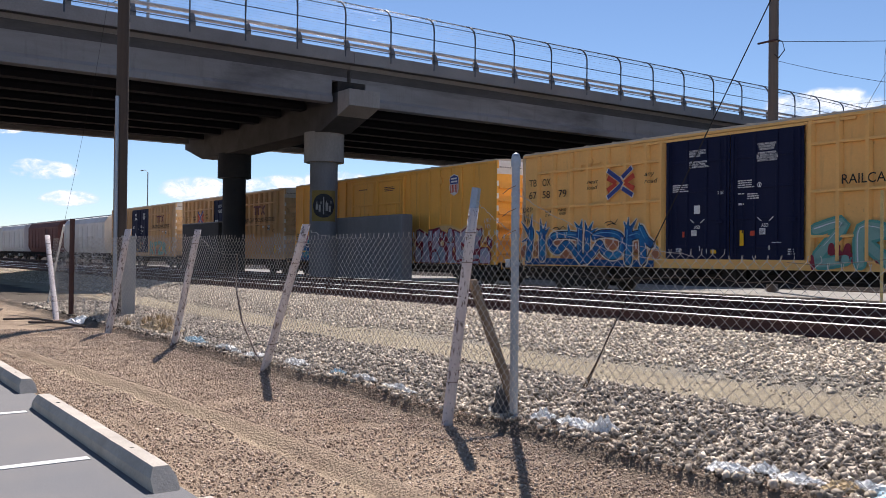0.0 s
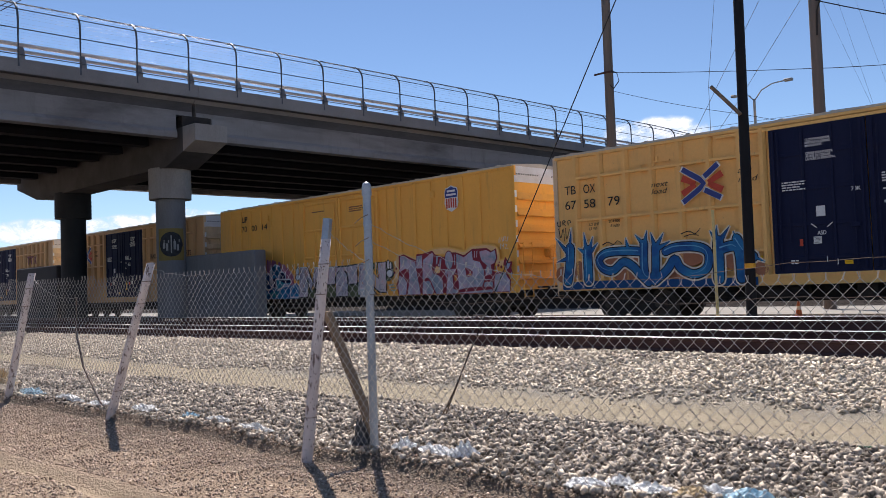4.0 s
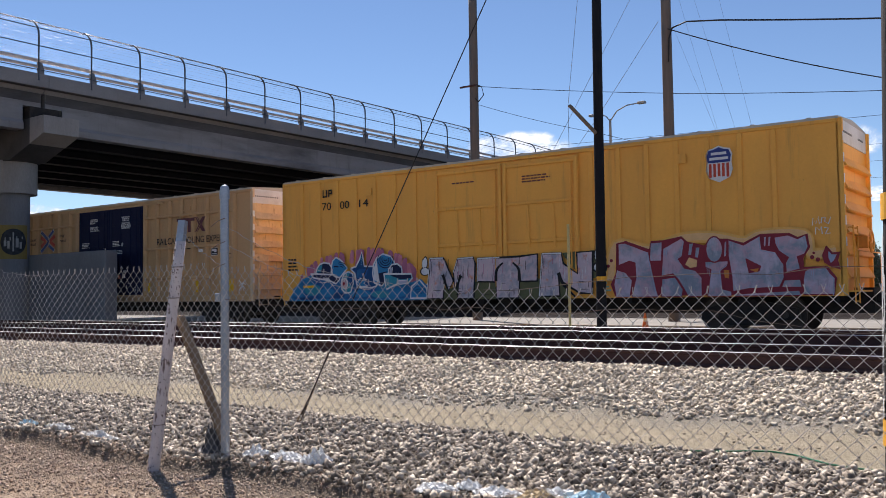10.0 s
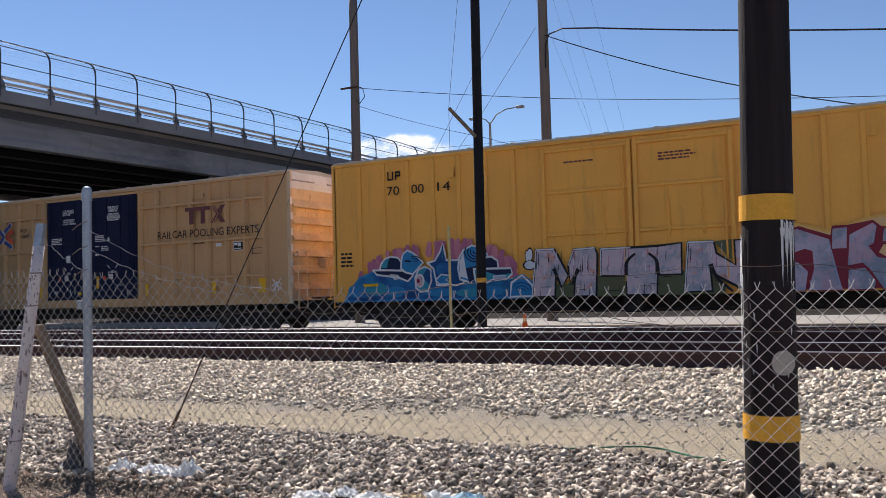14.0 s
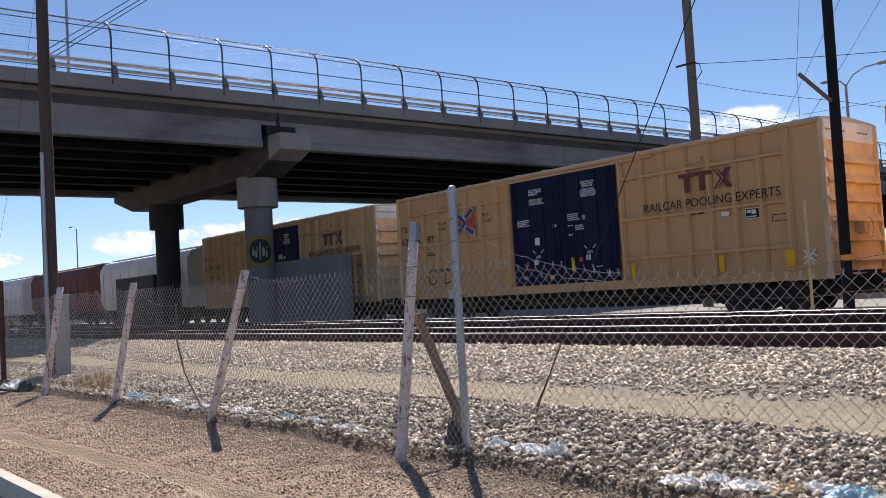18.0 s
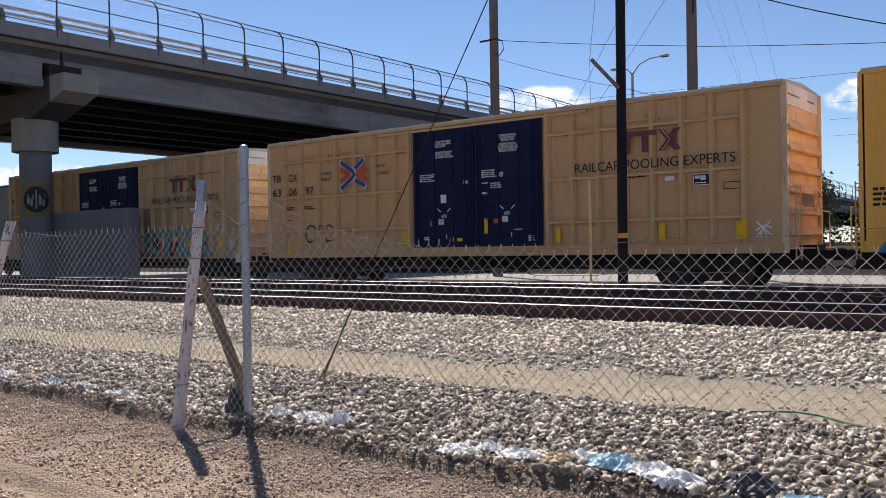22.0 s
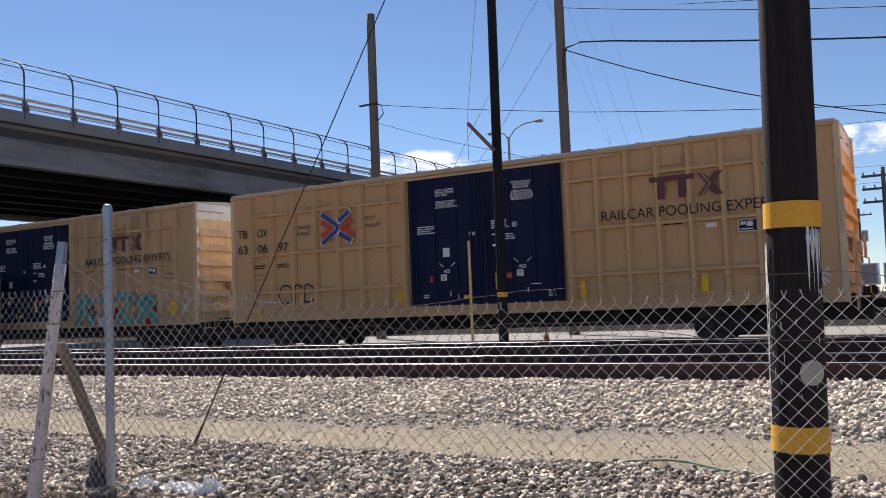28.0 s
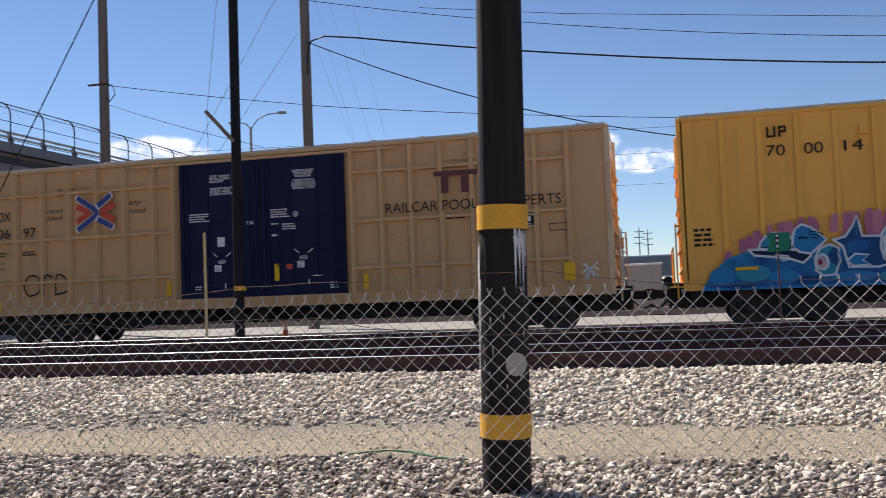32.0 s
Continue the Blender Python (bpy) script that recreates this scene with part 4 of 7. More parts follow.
def smooth_path(pts, n=5):
    """A rounded path through the given points."""
    if len(pts) < 3:
        return pts
    out = []
    for k in range(len(pts) - 1):
        p = [Vector(pts[min(max(k + j, 0), len(pts) - 1)]) for j in (-1, 0, 1, 2)]
        for i in range(n):
            t = i / n
            v = 0.5 * (2 * p[1] + (p[2] - p[0]) * t + (2 * p[0] - 5 * p[1] + 4 * p[2] - p[3]) * t * t + (3 * p[1] - p[0] - 3 * p[2] + p[3]) * t ** 3)
            out.append((v.x, v.y))
    return out + [pts[-1]]


def sprayed(car, pts, width, mats, y, order=0, taper=1.0, rim=0.07, line=0.045, shine=True, name="graffiti_stroke", caps=True):
    """One fat sprayed stroke: rim, outline, fill and a pale highlight."""
    bm = bmesh.new()
    pts = smooth_path(pts)
    y -= order * 0.0012
    grow = 2 * line
    if mats[0]:
        ribbon(bm, pts, width + grow + 2 * rim, (width + grow) * taper + 2 * rim, y, 0, caps)
    ribbon(bm, pts, width + grow, (width + grow) * taper, y - 0.003, 1, caps)
    ribbon(bm, pts, width, width * taper, y - 0.006, 2, caps)
    if shine:
        side = [(u - width * 0.22, z + width * 0.12) for u, z in pts]
        cut = side[: max(2, int(len(side) * 0.6))]
        ribbon(bm, cut, width * 0.16, width * 0.05, y - 0.009, 3, False)
    part(name, bm, [mats[0] or mats[1], mats[1], mats[2], mats[3]], car, "spray-painted graffiti stroke")


def painted_shape(car, pts, mats, y, order=0, line=0.05, name="graffiti_shape"):
    bm = bmesh.new()
    y -= order * 0.0012
    loop = pts + pts[:1]
    bm.faces.new([bm.verts.new((u, y, z)) for u, z in pts]).material_index = 1
    ribbon(bm, loop, line * 2, line * 2, y - 0.003, 0)
    part(name, bm, mats, car, "spray-painted graffiti shape")


def ringed(car, u, z, r, mats, y, order=0):
    bm = bmesh.new()
    y -= order * 0.0012
    for k, f in enumerate((1.18, 1.06, 0.95, 0.78, 0.66, 0.5, 0.38, 0.22)):
        blot(bm, u, z, r * f, r * f * 1.02, y - 0.001 * k, (0, 1, 2, 1, 2, 1, 2, 1)[k])
    part("graffiti_disc", bm, mats, car, "spray-painted disc with rings")


def haze(car, u0, u1, z0, z1, mat, y, seed, n=26):
    rnd = random.Random(seed)
    bm = bmesh.new()
    for k in range(n):
        u, z = rnd.uniform(u0, u1), rnd.uniform(z0, z1)
        ribbon(bm, [(u, z), (u + rnd.uniform(-0.08, 0.08), z + rnd.uniform(0.1, 0.35))], rnd.uniform(0.1, 0.3), rnd.uniform(0.06, 0.2), y - 0.0003 * k)
    part("graffiti_haze", bm, mat, car, "thin cloud of sprayed colour")


def x_logo(car, u, z, r):
    """Red and blue crossing chevrons."""
    y = -HALF - 0.106

    def at(pts):
        return [(u + a * r, z + b * r * 0.82) for a, b in pts]
    bm = bmesh.new()
    for pts in ([(-1.02, 0.94), (-0.1, 0.25), (0.08, 0), (-0.1, -0.25), (-1.02, -0.96)], [(0.08, 0.3), (0.86, 1.0)], [(0.08, -0.3), (0.94, -0.9)]):
        ribbon(bm, at(pts), r * 0.285, r * 0.285, y - 0.0015, 2, False)
    for side in ((-0.98, 0.42, -0.32, 0.02), (-0.98, -0.46, -0.32, -0.02), (0.98, 0.45, 0.3, 0.02), (0.98, -0.45, 0.3, -0.02)):
        ribbon(bm, at([side[:2], side[2:]]), r * 0.3, r * 0.22, y, 0, False)
    for pts in ([(-0.95, 0.9), (-0.1, 0.25), (0.08, 0), (-0.1, -0.25), (-0.95, -0.92)], [(0.12, 0.36), (0.8, 0.95)], [(0.12, -0.36), (0.88, -0.85)]):
        ribbon(bm, at(pts), r * 0.24, r * 0.24, y - 0.003, 1, False)
    part("emblem", bm, ["logo_red", "logo_blue", "ink_white"], car, "red and blue crossed emblem")


def fleet_logo(car, u, z, h):
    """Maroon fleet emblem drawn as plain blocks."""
    y = -HALF - 0.106
    bm = bmesh.new()
    t = h * 0.22
    box(bm, u, u + h * 2.0, y - 0.003, y, z + h - t, z + h)
    for k in (0.34, 1.26):
        box(bm, u + h * k, u + h * (k + 0.33), y - 0.003, y, z, z + h - t)
    for s in (0, 1):
        a, b = (z + h, z) if s else (z, z + h)
        prism(bm, [(u + h * 2.0, a), (u + h * 2.36, a), (u + h * 3.2, b), (u + h * 2.84, b)], "y", y - 0.004 - s * 0.002, y - s * 0.002)
    for dx in (2.06, 2.26):
        ribbon(bm, [(u + h * dx, z + h), (u + h * (dx + 0.4), z + h / 2), (u + h * dx, z)], h * 0.05, h * 0.05, y - 0.008, 1, False)
    part("fleet_emblem", bm, ["ink_maroon", "tan_paint"], car, "maroon block emblem")


def small_print(car, u, z, lines, width, size, mat="ink_white", y=-HALF - 0.1, seed=1):
    rnd = random.Random(seed)
    rows = []
    for k in range(lines):
        x = u
        end = u + width * rnd.uniform(0.7, 1.0)
        while x < end:
            w = size * rnd.uniform(1.0, 3.2)
            rows.append((x, z - k * size * 1.6, min(w, end - x), size * 0.85))
            x += w + size * 0.5
    bars(rows, mat, car, y)


def ttx_car(name, label, off, paint, number, logo_u=4.42, slogan=True):
    car = base_car(name, label, off, paint)
    d0, d1 = 7.02, 11.91
    left = [0.8 + 0.9 * k for k in range(7)] + [6.84]
    right = [12.1 + 0.815 * k for k in range(8)]
    for y in (-HALF, HALF):
        side_sheet(car, 0, d0, paint, y, 0.045)
        side_sheet(car, d1, CAR_L, paint, y, 0.045)
        for u in left + right:
            post("ttx_post", paint, car, u, SILL + 0.27, TOP - 0.16, 0.11, 0.1, y)
        for z in (1.87, 3.1, 4.4):
            belt(paint, car, left[0], left[-1], z, 0.09, 0.09, y)
            belt(paint, car, right[0], right[-1], z, 0.09, 0.09, y)
        plug_doors(car, "navy_door", d0, d1, y, track=paint)
    y = -HALF - 0.002
    tight = logo_u > 5
    lettering("TB", 0.27, "ink_black", car, 0.42 if tight else 0.2, 3.92 if tight else 3.73, y - 0.102 if tight else y, width=0.42)
    lettering("OX", 0.27, "ink_black", car, 1.06, 3.92 if tight else 3.71, y, width=0.44)
    for k, n in enumerate(number):
        lettering(n, 0.27, "ink_black", car, (0.42 if tight else 0.2, 1.06, 1.94)[k], 3.46 if tight else 3.21, y - 0.102 if tight and not k else y, width=0.42)
    if slogan != "only":
        x_logo(car, logo_u, 3.78, 0.62)
    for word, du, z, w in (("next", -1.6, 3.86, 0.55), ("load", -1.6, 3.66, 0.52), ("any", 1.06, 3.96, 0.42), ("road", 1.06, 3.72, 0.55)) if slogan != "only" else ():
        lettering(word, 0.15, "ink_black", car, logo_u + du, z - 0.02, y - 0.102, width=w, slant=0.25)
    if slogan:
        fleet_logo(car, 14.37, 3.68, 0.575)
        lettering("RAILCAR POOLING EXPERTS", 0.26, "ink_black", car, 13.05, 3.25, y - 0.102, width=4.58)
    # small stencils, stickers and placards
    if tight:
        for words, u, z, w in (("LD LMT", 1.23, 2.9, 0.38), ("LT WT", 1.23, 2.77, 0.3), ("204400", 1.94, 2.95, 0.4), ("81600", 2.0, 2.81, 0.32)):
            lettering(words, 0.085, "ink_black", car, u, z, y, width=w)
    else:
        small_print(car, 0.9, 2.75, 2, 0.6, 0.05, "ink_black", y, 3)
        small_print(car, 1.9, 2.75, 2, 0.5, 0.05, "ink_black", y, 4)
    small_print(car, 14.6, 3.02, 1, 0.6, 0.09, "ink_black", y, 5)
    for u, z, w, h, m in ((12.37, 1.3, 0.14, 0.41, "sticker_yellow"), (15.54, 1.3, 0.17, 0.45, "sticker_yellow"), (16.5, 2.71, 0.45, 0.3, "ink_white"), (17.3, 2.57, 0.5, 0.02, "ink_black"), (17.3, 2.74, 0.5, 0.02, "ink_black"), (17.3, 2.57, 0.02, 0.19, "ink_black"), (17.78, 2.57, 0.02, 0.19, "ink_black"), (15.72, 2.88, 0.26, 0.11, "ink_white"), (1.0, 2.3, 0.34, 0.018, "ink_black"), (1.0, 2.46, 0.34, 0.018, "ink_black"), (1.05, 1.0, 0.15, 0.4, "sticker_yellow"), (6.6, 1.34, 0.14, 0.38, "sticker_yellow")):
        part("sticker", boxed(u, u + w, y - 0.062, y - 0.055, z, z + h), m, car)
    part("sticker", boxed(17.63, 17.9, y - 0.112, y - 0.105, 1.31, 1.76), "sticker_yellow", car)
    for zig in ([(18.1, 1.35), (18.45, 1.75)], [(18.1, 1.72), (18.46, 1.38)], [(18.2, 1.33), (18.25, 1.55), (18.36, 1.34)], [(18.08, 1.5), (18.3, 1.62), (18.48, 1.55)]):
        bm = bmesh.new()
        ribbon(bm, smooth_path(zig), 0.045, 0.03, y - 0.006, 0, False)
        part("scrawl", bm, "ink_white", car, "faded white scrawl")
    part("sticker", boxed(9.87, 10.0, y - 0.097, y - 0.09, 1.62, 2.08), "sticker_yellow", car)
    part("sticker", boxed(16.52, 16.93, y - 0.068, y - 0.0625, 2.73, 2.99), "ink_black", car, "dark placard with a white border")
    for u, z, w, h in ((16.55, 2.88, 0.13, 0.08), (16.7, 2.84, 0.14, 0.12), (16.55, 2.76, 0.3, 0.03)):
        part("sticker", boxed(u, u + w, y - 0.072, y - 0.0685, z, z + h), "ink_white", car)
    yd = y - 0.088
    for u, w, z, words in ((8.0, 0.62, 4.54, "CLOSE THIS DOOR"), (8.0, 0.62, 4.465, "BEFORE CLOSING"), (8.0, 0.42, 4.39, "MAIN DOOR"), (8.0, 0.68, 4.195, "CIERRE ESTA PUERTA"), (8.0, 0.62, 4.12, "ANTES DE CERRAR"), (8.0, 0.74, 4.045, "LA PUERTA PRINCIPAL"),
                           (10.45, 0.62, 4.53, "CLOSE AND LOCK"), (10.5, 0.52, 4.455, "DOORS BEFORE"), (10.53, 0.46, 4.38, "MOVING CAR"), (10.47, 0.6, 4.27, "CIERRE Y PONGA"), (10.43, 0.68, 4.2, "EL SEGURO EN LAS"), (10.43, 0.7, 4.13, "PUERTAS ANTES DE"), (10.46, 0.62, 4.06, "MOVER EL CARRO"), (9.07, 0.23, 3.18, "70K"), (8.2, 0.22, 2.16, "ASD"), (10.59, 0.23, 2.17, "ASD")):
        lettering(words, 0.1 if len(words) == 3 else 0.058, "ink_white", car, u, z, yd, width=w, bold=0.0018)
    for u, z, w, n, sd in ((7.35, 3.52, 0.62, 4, 15), (9.79, 3.52, 0.6, 4, 16), (10.12, 3.12, 0.42, 3, 17), (9.8, 3.14, 0.25, 1, 19), (11.45, 1.5, 0.26, 3, 18), (7.5, 1.52, 0.2, 2, 20)):
        small_print(car, u, z, n, w, 0.04, "ink_white", yd, sd)
    for u0, u1, z0, z1, m in ((8.2, 8.42, 2.62, 2.88, "ink_white"), (8.1, 8.3, 1.94, 2.12, "ink_white"), (10.53, 10.73, 1.95, 2.13, "ink_white"), (7.75, 7.83, 1.9, 2.08, "logo_red"), (10.22, 10.38, 1.92, 2.06, "logo_red"), (8.83, 9.03, 1.4, 1.5, "sticker_yellow"), (9.82, 10.0, 2.82, 2.88, "ink_white"), (10.95, 11.25, 1.71, 1.73, "ink_white"), (10.84, 10.87, 1.5, 1.63, "ink_white"), (8.4, 8.425, 1.48, 1.62, "ink_white"), (8.66, 8.68, 1.4, 1.54, "ink_white")):
        part("placard", boxed(u0, u1, yd - 0.007, yd, z0, z1), m, car)
    for u in (8.2, 10.61):
        for k in range(5):
            part("placard_mark", boxed(u - 0.08 + 0.03 * (k % 2), u + 0.05 + 0.01 * k, yd - 0.009, yd - 0.0075, 1.965 + 0.032 * k, 1.977 + 0.032 * k), "ink_grey", car)
    for u in (8.32, 10.72):
        for sgn in (-1, 1):
            for k in range(3):
                c0, z0 = u + sgn * (0.12 + 0.035 * k), 2.3 + 0.03 * k
                part("stencil", prism(bmesh.new(), [(c0, z0 + 0.05), (c0 + sgn * 0.075, z0 + 0.1), (c0 + sgn * 0.085, z0 + 0.08), (c0 + sgn * 0.01, z0 + 0.03)][::sgn], "y", yd - 0.006, yd), "ink_white", car)
    bm = bmesh.new()
    ring = [(10.52 + r * math.cos(a), yd - 0.003, 3.39 + r * math.sin(a)) for r in (0.075, 0.055) for a in [j * math.tau / 20 for j in range(20)]]
    vs = [bm.verts.new(q) for q in ring]
    for j in range(20):
        bm.faces.new((vs[j], vs[(j + 1) % 20], vs[20 + (j + 1) % 20], vs[20 + j]))
    part("stencil", bm, "ink_white", car, "white ring with an upright bar")
    part("stencil", boxed(10.505, 10.535, yd - 0.006, yd, 3.35, 3.43), "ink_white", car)
    # hatch outline near the top
    bm = bmesh.new()
    for u in (3.1, 14.55):
        box(bm, u, u + 1.0, y - 0.03, y, 4.55, 4.6)
        box(bm, u, u + 0.05, y - 0.03, y, 4.3, 4.6)
        box(bm, u + 0.55, u + 0.62, y - 0.05, y, 4.55, 4.72)
    part("route_board", bm, paint, car)
    return car


def armour_car(off):
    paint = "armour_yellow"
    car = base_car("box_car", "bright yellow high-cube box car covered in graffiti below", off, paint)
    d0, d1 = 6.88, 11.92
    for y in (-HALF, HALF):
        side_sheet(car, 0, CAR_L, paint, y)
        for k in range(7):
            post("hat", paint, car, 0.94 + k * 0.85, SILL + 0.27, TOP - 0.16, 0.13, 0.05, y)
            post("hat", paint, car, 12.3 + k * 0.83, SILL + 0.27, TOP - 0.16, 0.13, 0.05, y)
    y = -HALF
    mid = (d0 + d1) / 2
    for a, b in ((d0, mid - 0.02), (mid + 0.02, d1)):
        d = part("plug_door", boxed(a, b, y - 0.05, y - 0.002, 1.2, TOP - 0.2, 0.012), paint, car, "yellow double plug door")
        bm = bmesh.new()
        for u in (a + 0.06, b - 0.06):
            box(bm, u - 0.06, u + 0.06, y - 0.13, y - 0.05, 1.22, TOP - 0.25, 0.02)
        for z in (1.35, 2.55, 3.68, 4.8):
            box(bm, a + 0.05, b - 0.05, y - 0.11, y - 0.05, z, z + 0.1, 0.02)
        for u in (a + 0.8, a + 1.65):
            box(bm, u, u + 0.06, y - 0.07, y - 0.05, 2.45, 3.7)
        part("door_frame", bm, paint, d)
        bm = bmesh.new()
        for u in (a + 0.9, b - 0.75):
            tube(bm, [(u, y - 0.12, 2.4), (u, y - 0.12, 3.3)], 0.02, 5)
            box(bm, u - 0.04, u + 0.04, y - 0.14, y - 0.08, 2.55, 2.7)
        tube(bm, [(b - 0.22, y - 0.12, 1.3), (b - 0.22, y - 0.12, TOP - 0.4)], 0.025, 6)
        part("lock_rod", bm, paint, d)
        small_print(d, a + 0.65, 4.5, 1 if a < mid - 1 and a == d0 else 3, 1.1, 0.05, "ink_maroon", y - 0.052, 21)
    for z in (1.16, TOP - 0.14):
        part("door_track", boxed(d0 - 2.0, d1 + 2.0, y - 0.08, y, z - 0.03, z + 0.03), paint, car)
    # raised marks, number and shield
    bars([(1.97, 4.5, 0.05, 0.26), (2.13, 4.5, 0.05, 0.26), (1.97, 4.5, 0.2, 0.05), (2.24, 4.5, 0.05, 0.26), (2.24, 4.71, 0.17, 0.05), (2.24, 4.6, 0.17, 0.05), (2.37, 4.61, 0.045, 0.14)], "ink_black", car, y - 0.054, "initials")
    for k, n in enumerate(("70", "00", "14")):
        lettering(n, 0.26, "ink_black", car, (1.95, 2.79, 3.66)[k], 4.06, y - 0.054, width=0.42)
    u, z, q = 15.93, 4.34, 0.68
    sh = [(-0.46, 0.28), (-0.38, 0.48), (-0.18, 0.52), (0, 0.6), (0.18, 0.52), (0.38, 0.48), (0.46, 0.28), (0.42, 0.02), (0.46, -0.25), (0.36, -0.5), (0, -0.66), (-0.36, -0.5), (-0.46, -0.25), (-0.42, 0.02)]
    part("shield_edge", prism(bmesh.new(), [(u + a * 1.12 * q, z + b * 1.1 * q) for a, b in sh], "y", y - 0.05, y - 0.046), "ink_white", car, "white shield outline")
    s = part("shield", prism(bmesh.new(), [(u + a * q, z + b * q) for a, b in sh], "y", y - 0.053, y - 0.05), "ink_white", car, "shield with a navy top and red stripes")
    part("shield_top", prism(bmesh.new(), [(u + a * q, z + b * q) for a, b in (sh[13:] + sh[:8])], "y", y - 0.057, y - 0.053), "logo_blue", s)
    for k in range(5):
        part("shield_stripe", boxed(u + q * (-0.38 + k * 0.165), u + q * (-0.28 + k * 0.165), y - 0.057, y - 0.053, z + q * (-0.5 + abs(k - 2) * -0.02), z - 0.01), "logo_red", s)
    bars([(u - 0.2, z + 0.21, 0.4, 0.07), (u - 0.24, z + 0.08, 0.48, 0.07)], "ink_white", s, y - 0.057)
    for a, b in ((3.55, 4.55), (14.4, 4.55)):
        part("route_board", boxed(a + 0.45, a + 0.67, y - 0.09, y - 0.045, b - 0.12, b + 0.12), paint, car)
    # name scrawl
    tag = bmesh.new()
    for k, pts in enumerate(([(18.14, 2.62), (18.16, 2.8), (18.22, 2.66), (18.28, 2.82), (18.3, 2.64)], [(18.34, 2.66), (18.36, 2.8), (18.44, 2.8), (18.42, 2.7), (18.5, 2.64), (18.56, 2.8)], [(18.2, 2.4), (18.22, 2.58), (18.3, 2.5), (18.34, 2.58), (18.36, 2.4)], [(18.4, 2.56), (18.5, 2.54), (18.42, 2.4), (18.54, 2.42)])):
        ribbon(tag, pts, 0.025, 0.02, y - 0.053 - 0.0003 * k, 0, False)
    part("scrawl", tag, "spray_white", car, "thin white scribble")
    small_print(car, 0.2, 2.36, 4, 0.5, 0.075, "spray_black", y - 0.01, 41)
    return car


def hopper_car(name, label, off, paint):
    """A covered hopper: sloping smooth sides, bay outlets, roof hatches."""
    car = thing(name, off, 23.8, 0, label, "freight car", "cars of the freight train")
    TRAIN_CARS.append((car, off))
    bm = bmesh.new()
    o = [(-1.2, 1.1), (-1.55, 1.7), (-1.58, 4.15), (-1.25, 4.7), (-0.6, 4.85), (0.6, 4.85), (1.25, 4.7), (1.58, 4.15), (1.55, 1.7), (1.2, 1.1)]
    prism(bm, o, "x", 0.7, CAR_L - 0.7)
    part("hopper_body", bm, paint, car, "curved steel hopper sides")
    for k in range(4):
        xc = 3.6 + k * 3.85
        b = bmesh.new()
        prism(b, [(xc - 1.5, 1.15), (xc + 1.5, 1.15), (xc + 0.35, 0.45), (xc - 0.35, 0.45)], "y", -0.9, 0.9)
        part("outlet", b, paint, car)
    part("running_board", boxed(0.2, CAR_L - 0.2, -0.45, 0.45, 4.93, 4.99), "galvanized", car)
    for k in range(9):
        shared("post_h" + paint, lambda: boxed(-0.05, 0.05, -1.62, -1.55, 1.5, 3.9), "side_post", paint, car).location = (1.5 + k * 1.97, 0, 0)
    underframe(car)
    trucks(car)
    return car


tan = ttx_car("box_car", "tan box car with navy plug doors and little graffiti", -PITCH, "tan_paint", ("63", "06", "97"))
armour = armour_car(0.0)
front = ttx_car("box_car", "yellow box car with navy doors and blue graffiti", PITCH, "ttx_yellow", ("67", "58", "79"), 5.12)
rear = ttx_car("box_car", "dusty tan box car with navy plug doors", -2 * PITCH, "dusty_tan", ("63", "11", "40"), slogan="only")
hopper_car("hopper_car", "white covered hopper car with smooth sides", -3 * PITCH, "hopper_white")
hopper_car("hopper_car", "dark red hopper car between white ones", -4 * PITCH, "oxide_red")
for k in (5, 6, 7, 8):
    hopper_car("hopper_car", "white covered hopper car with smooth sides", -k * PITCH, "hopper_white")


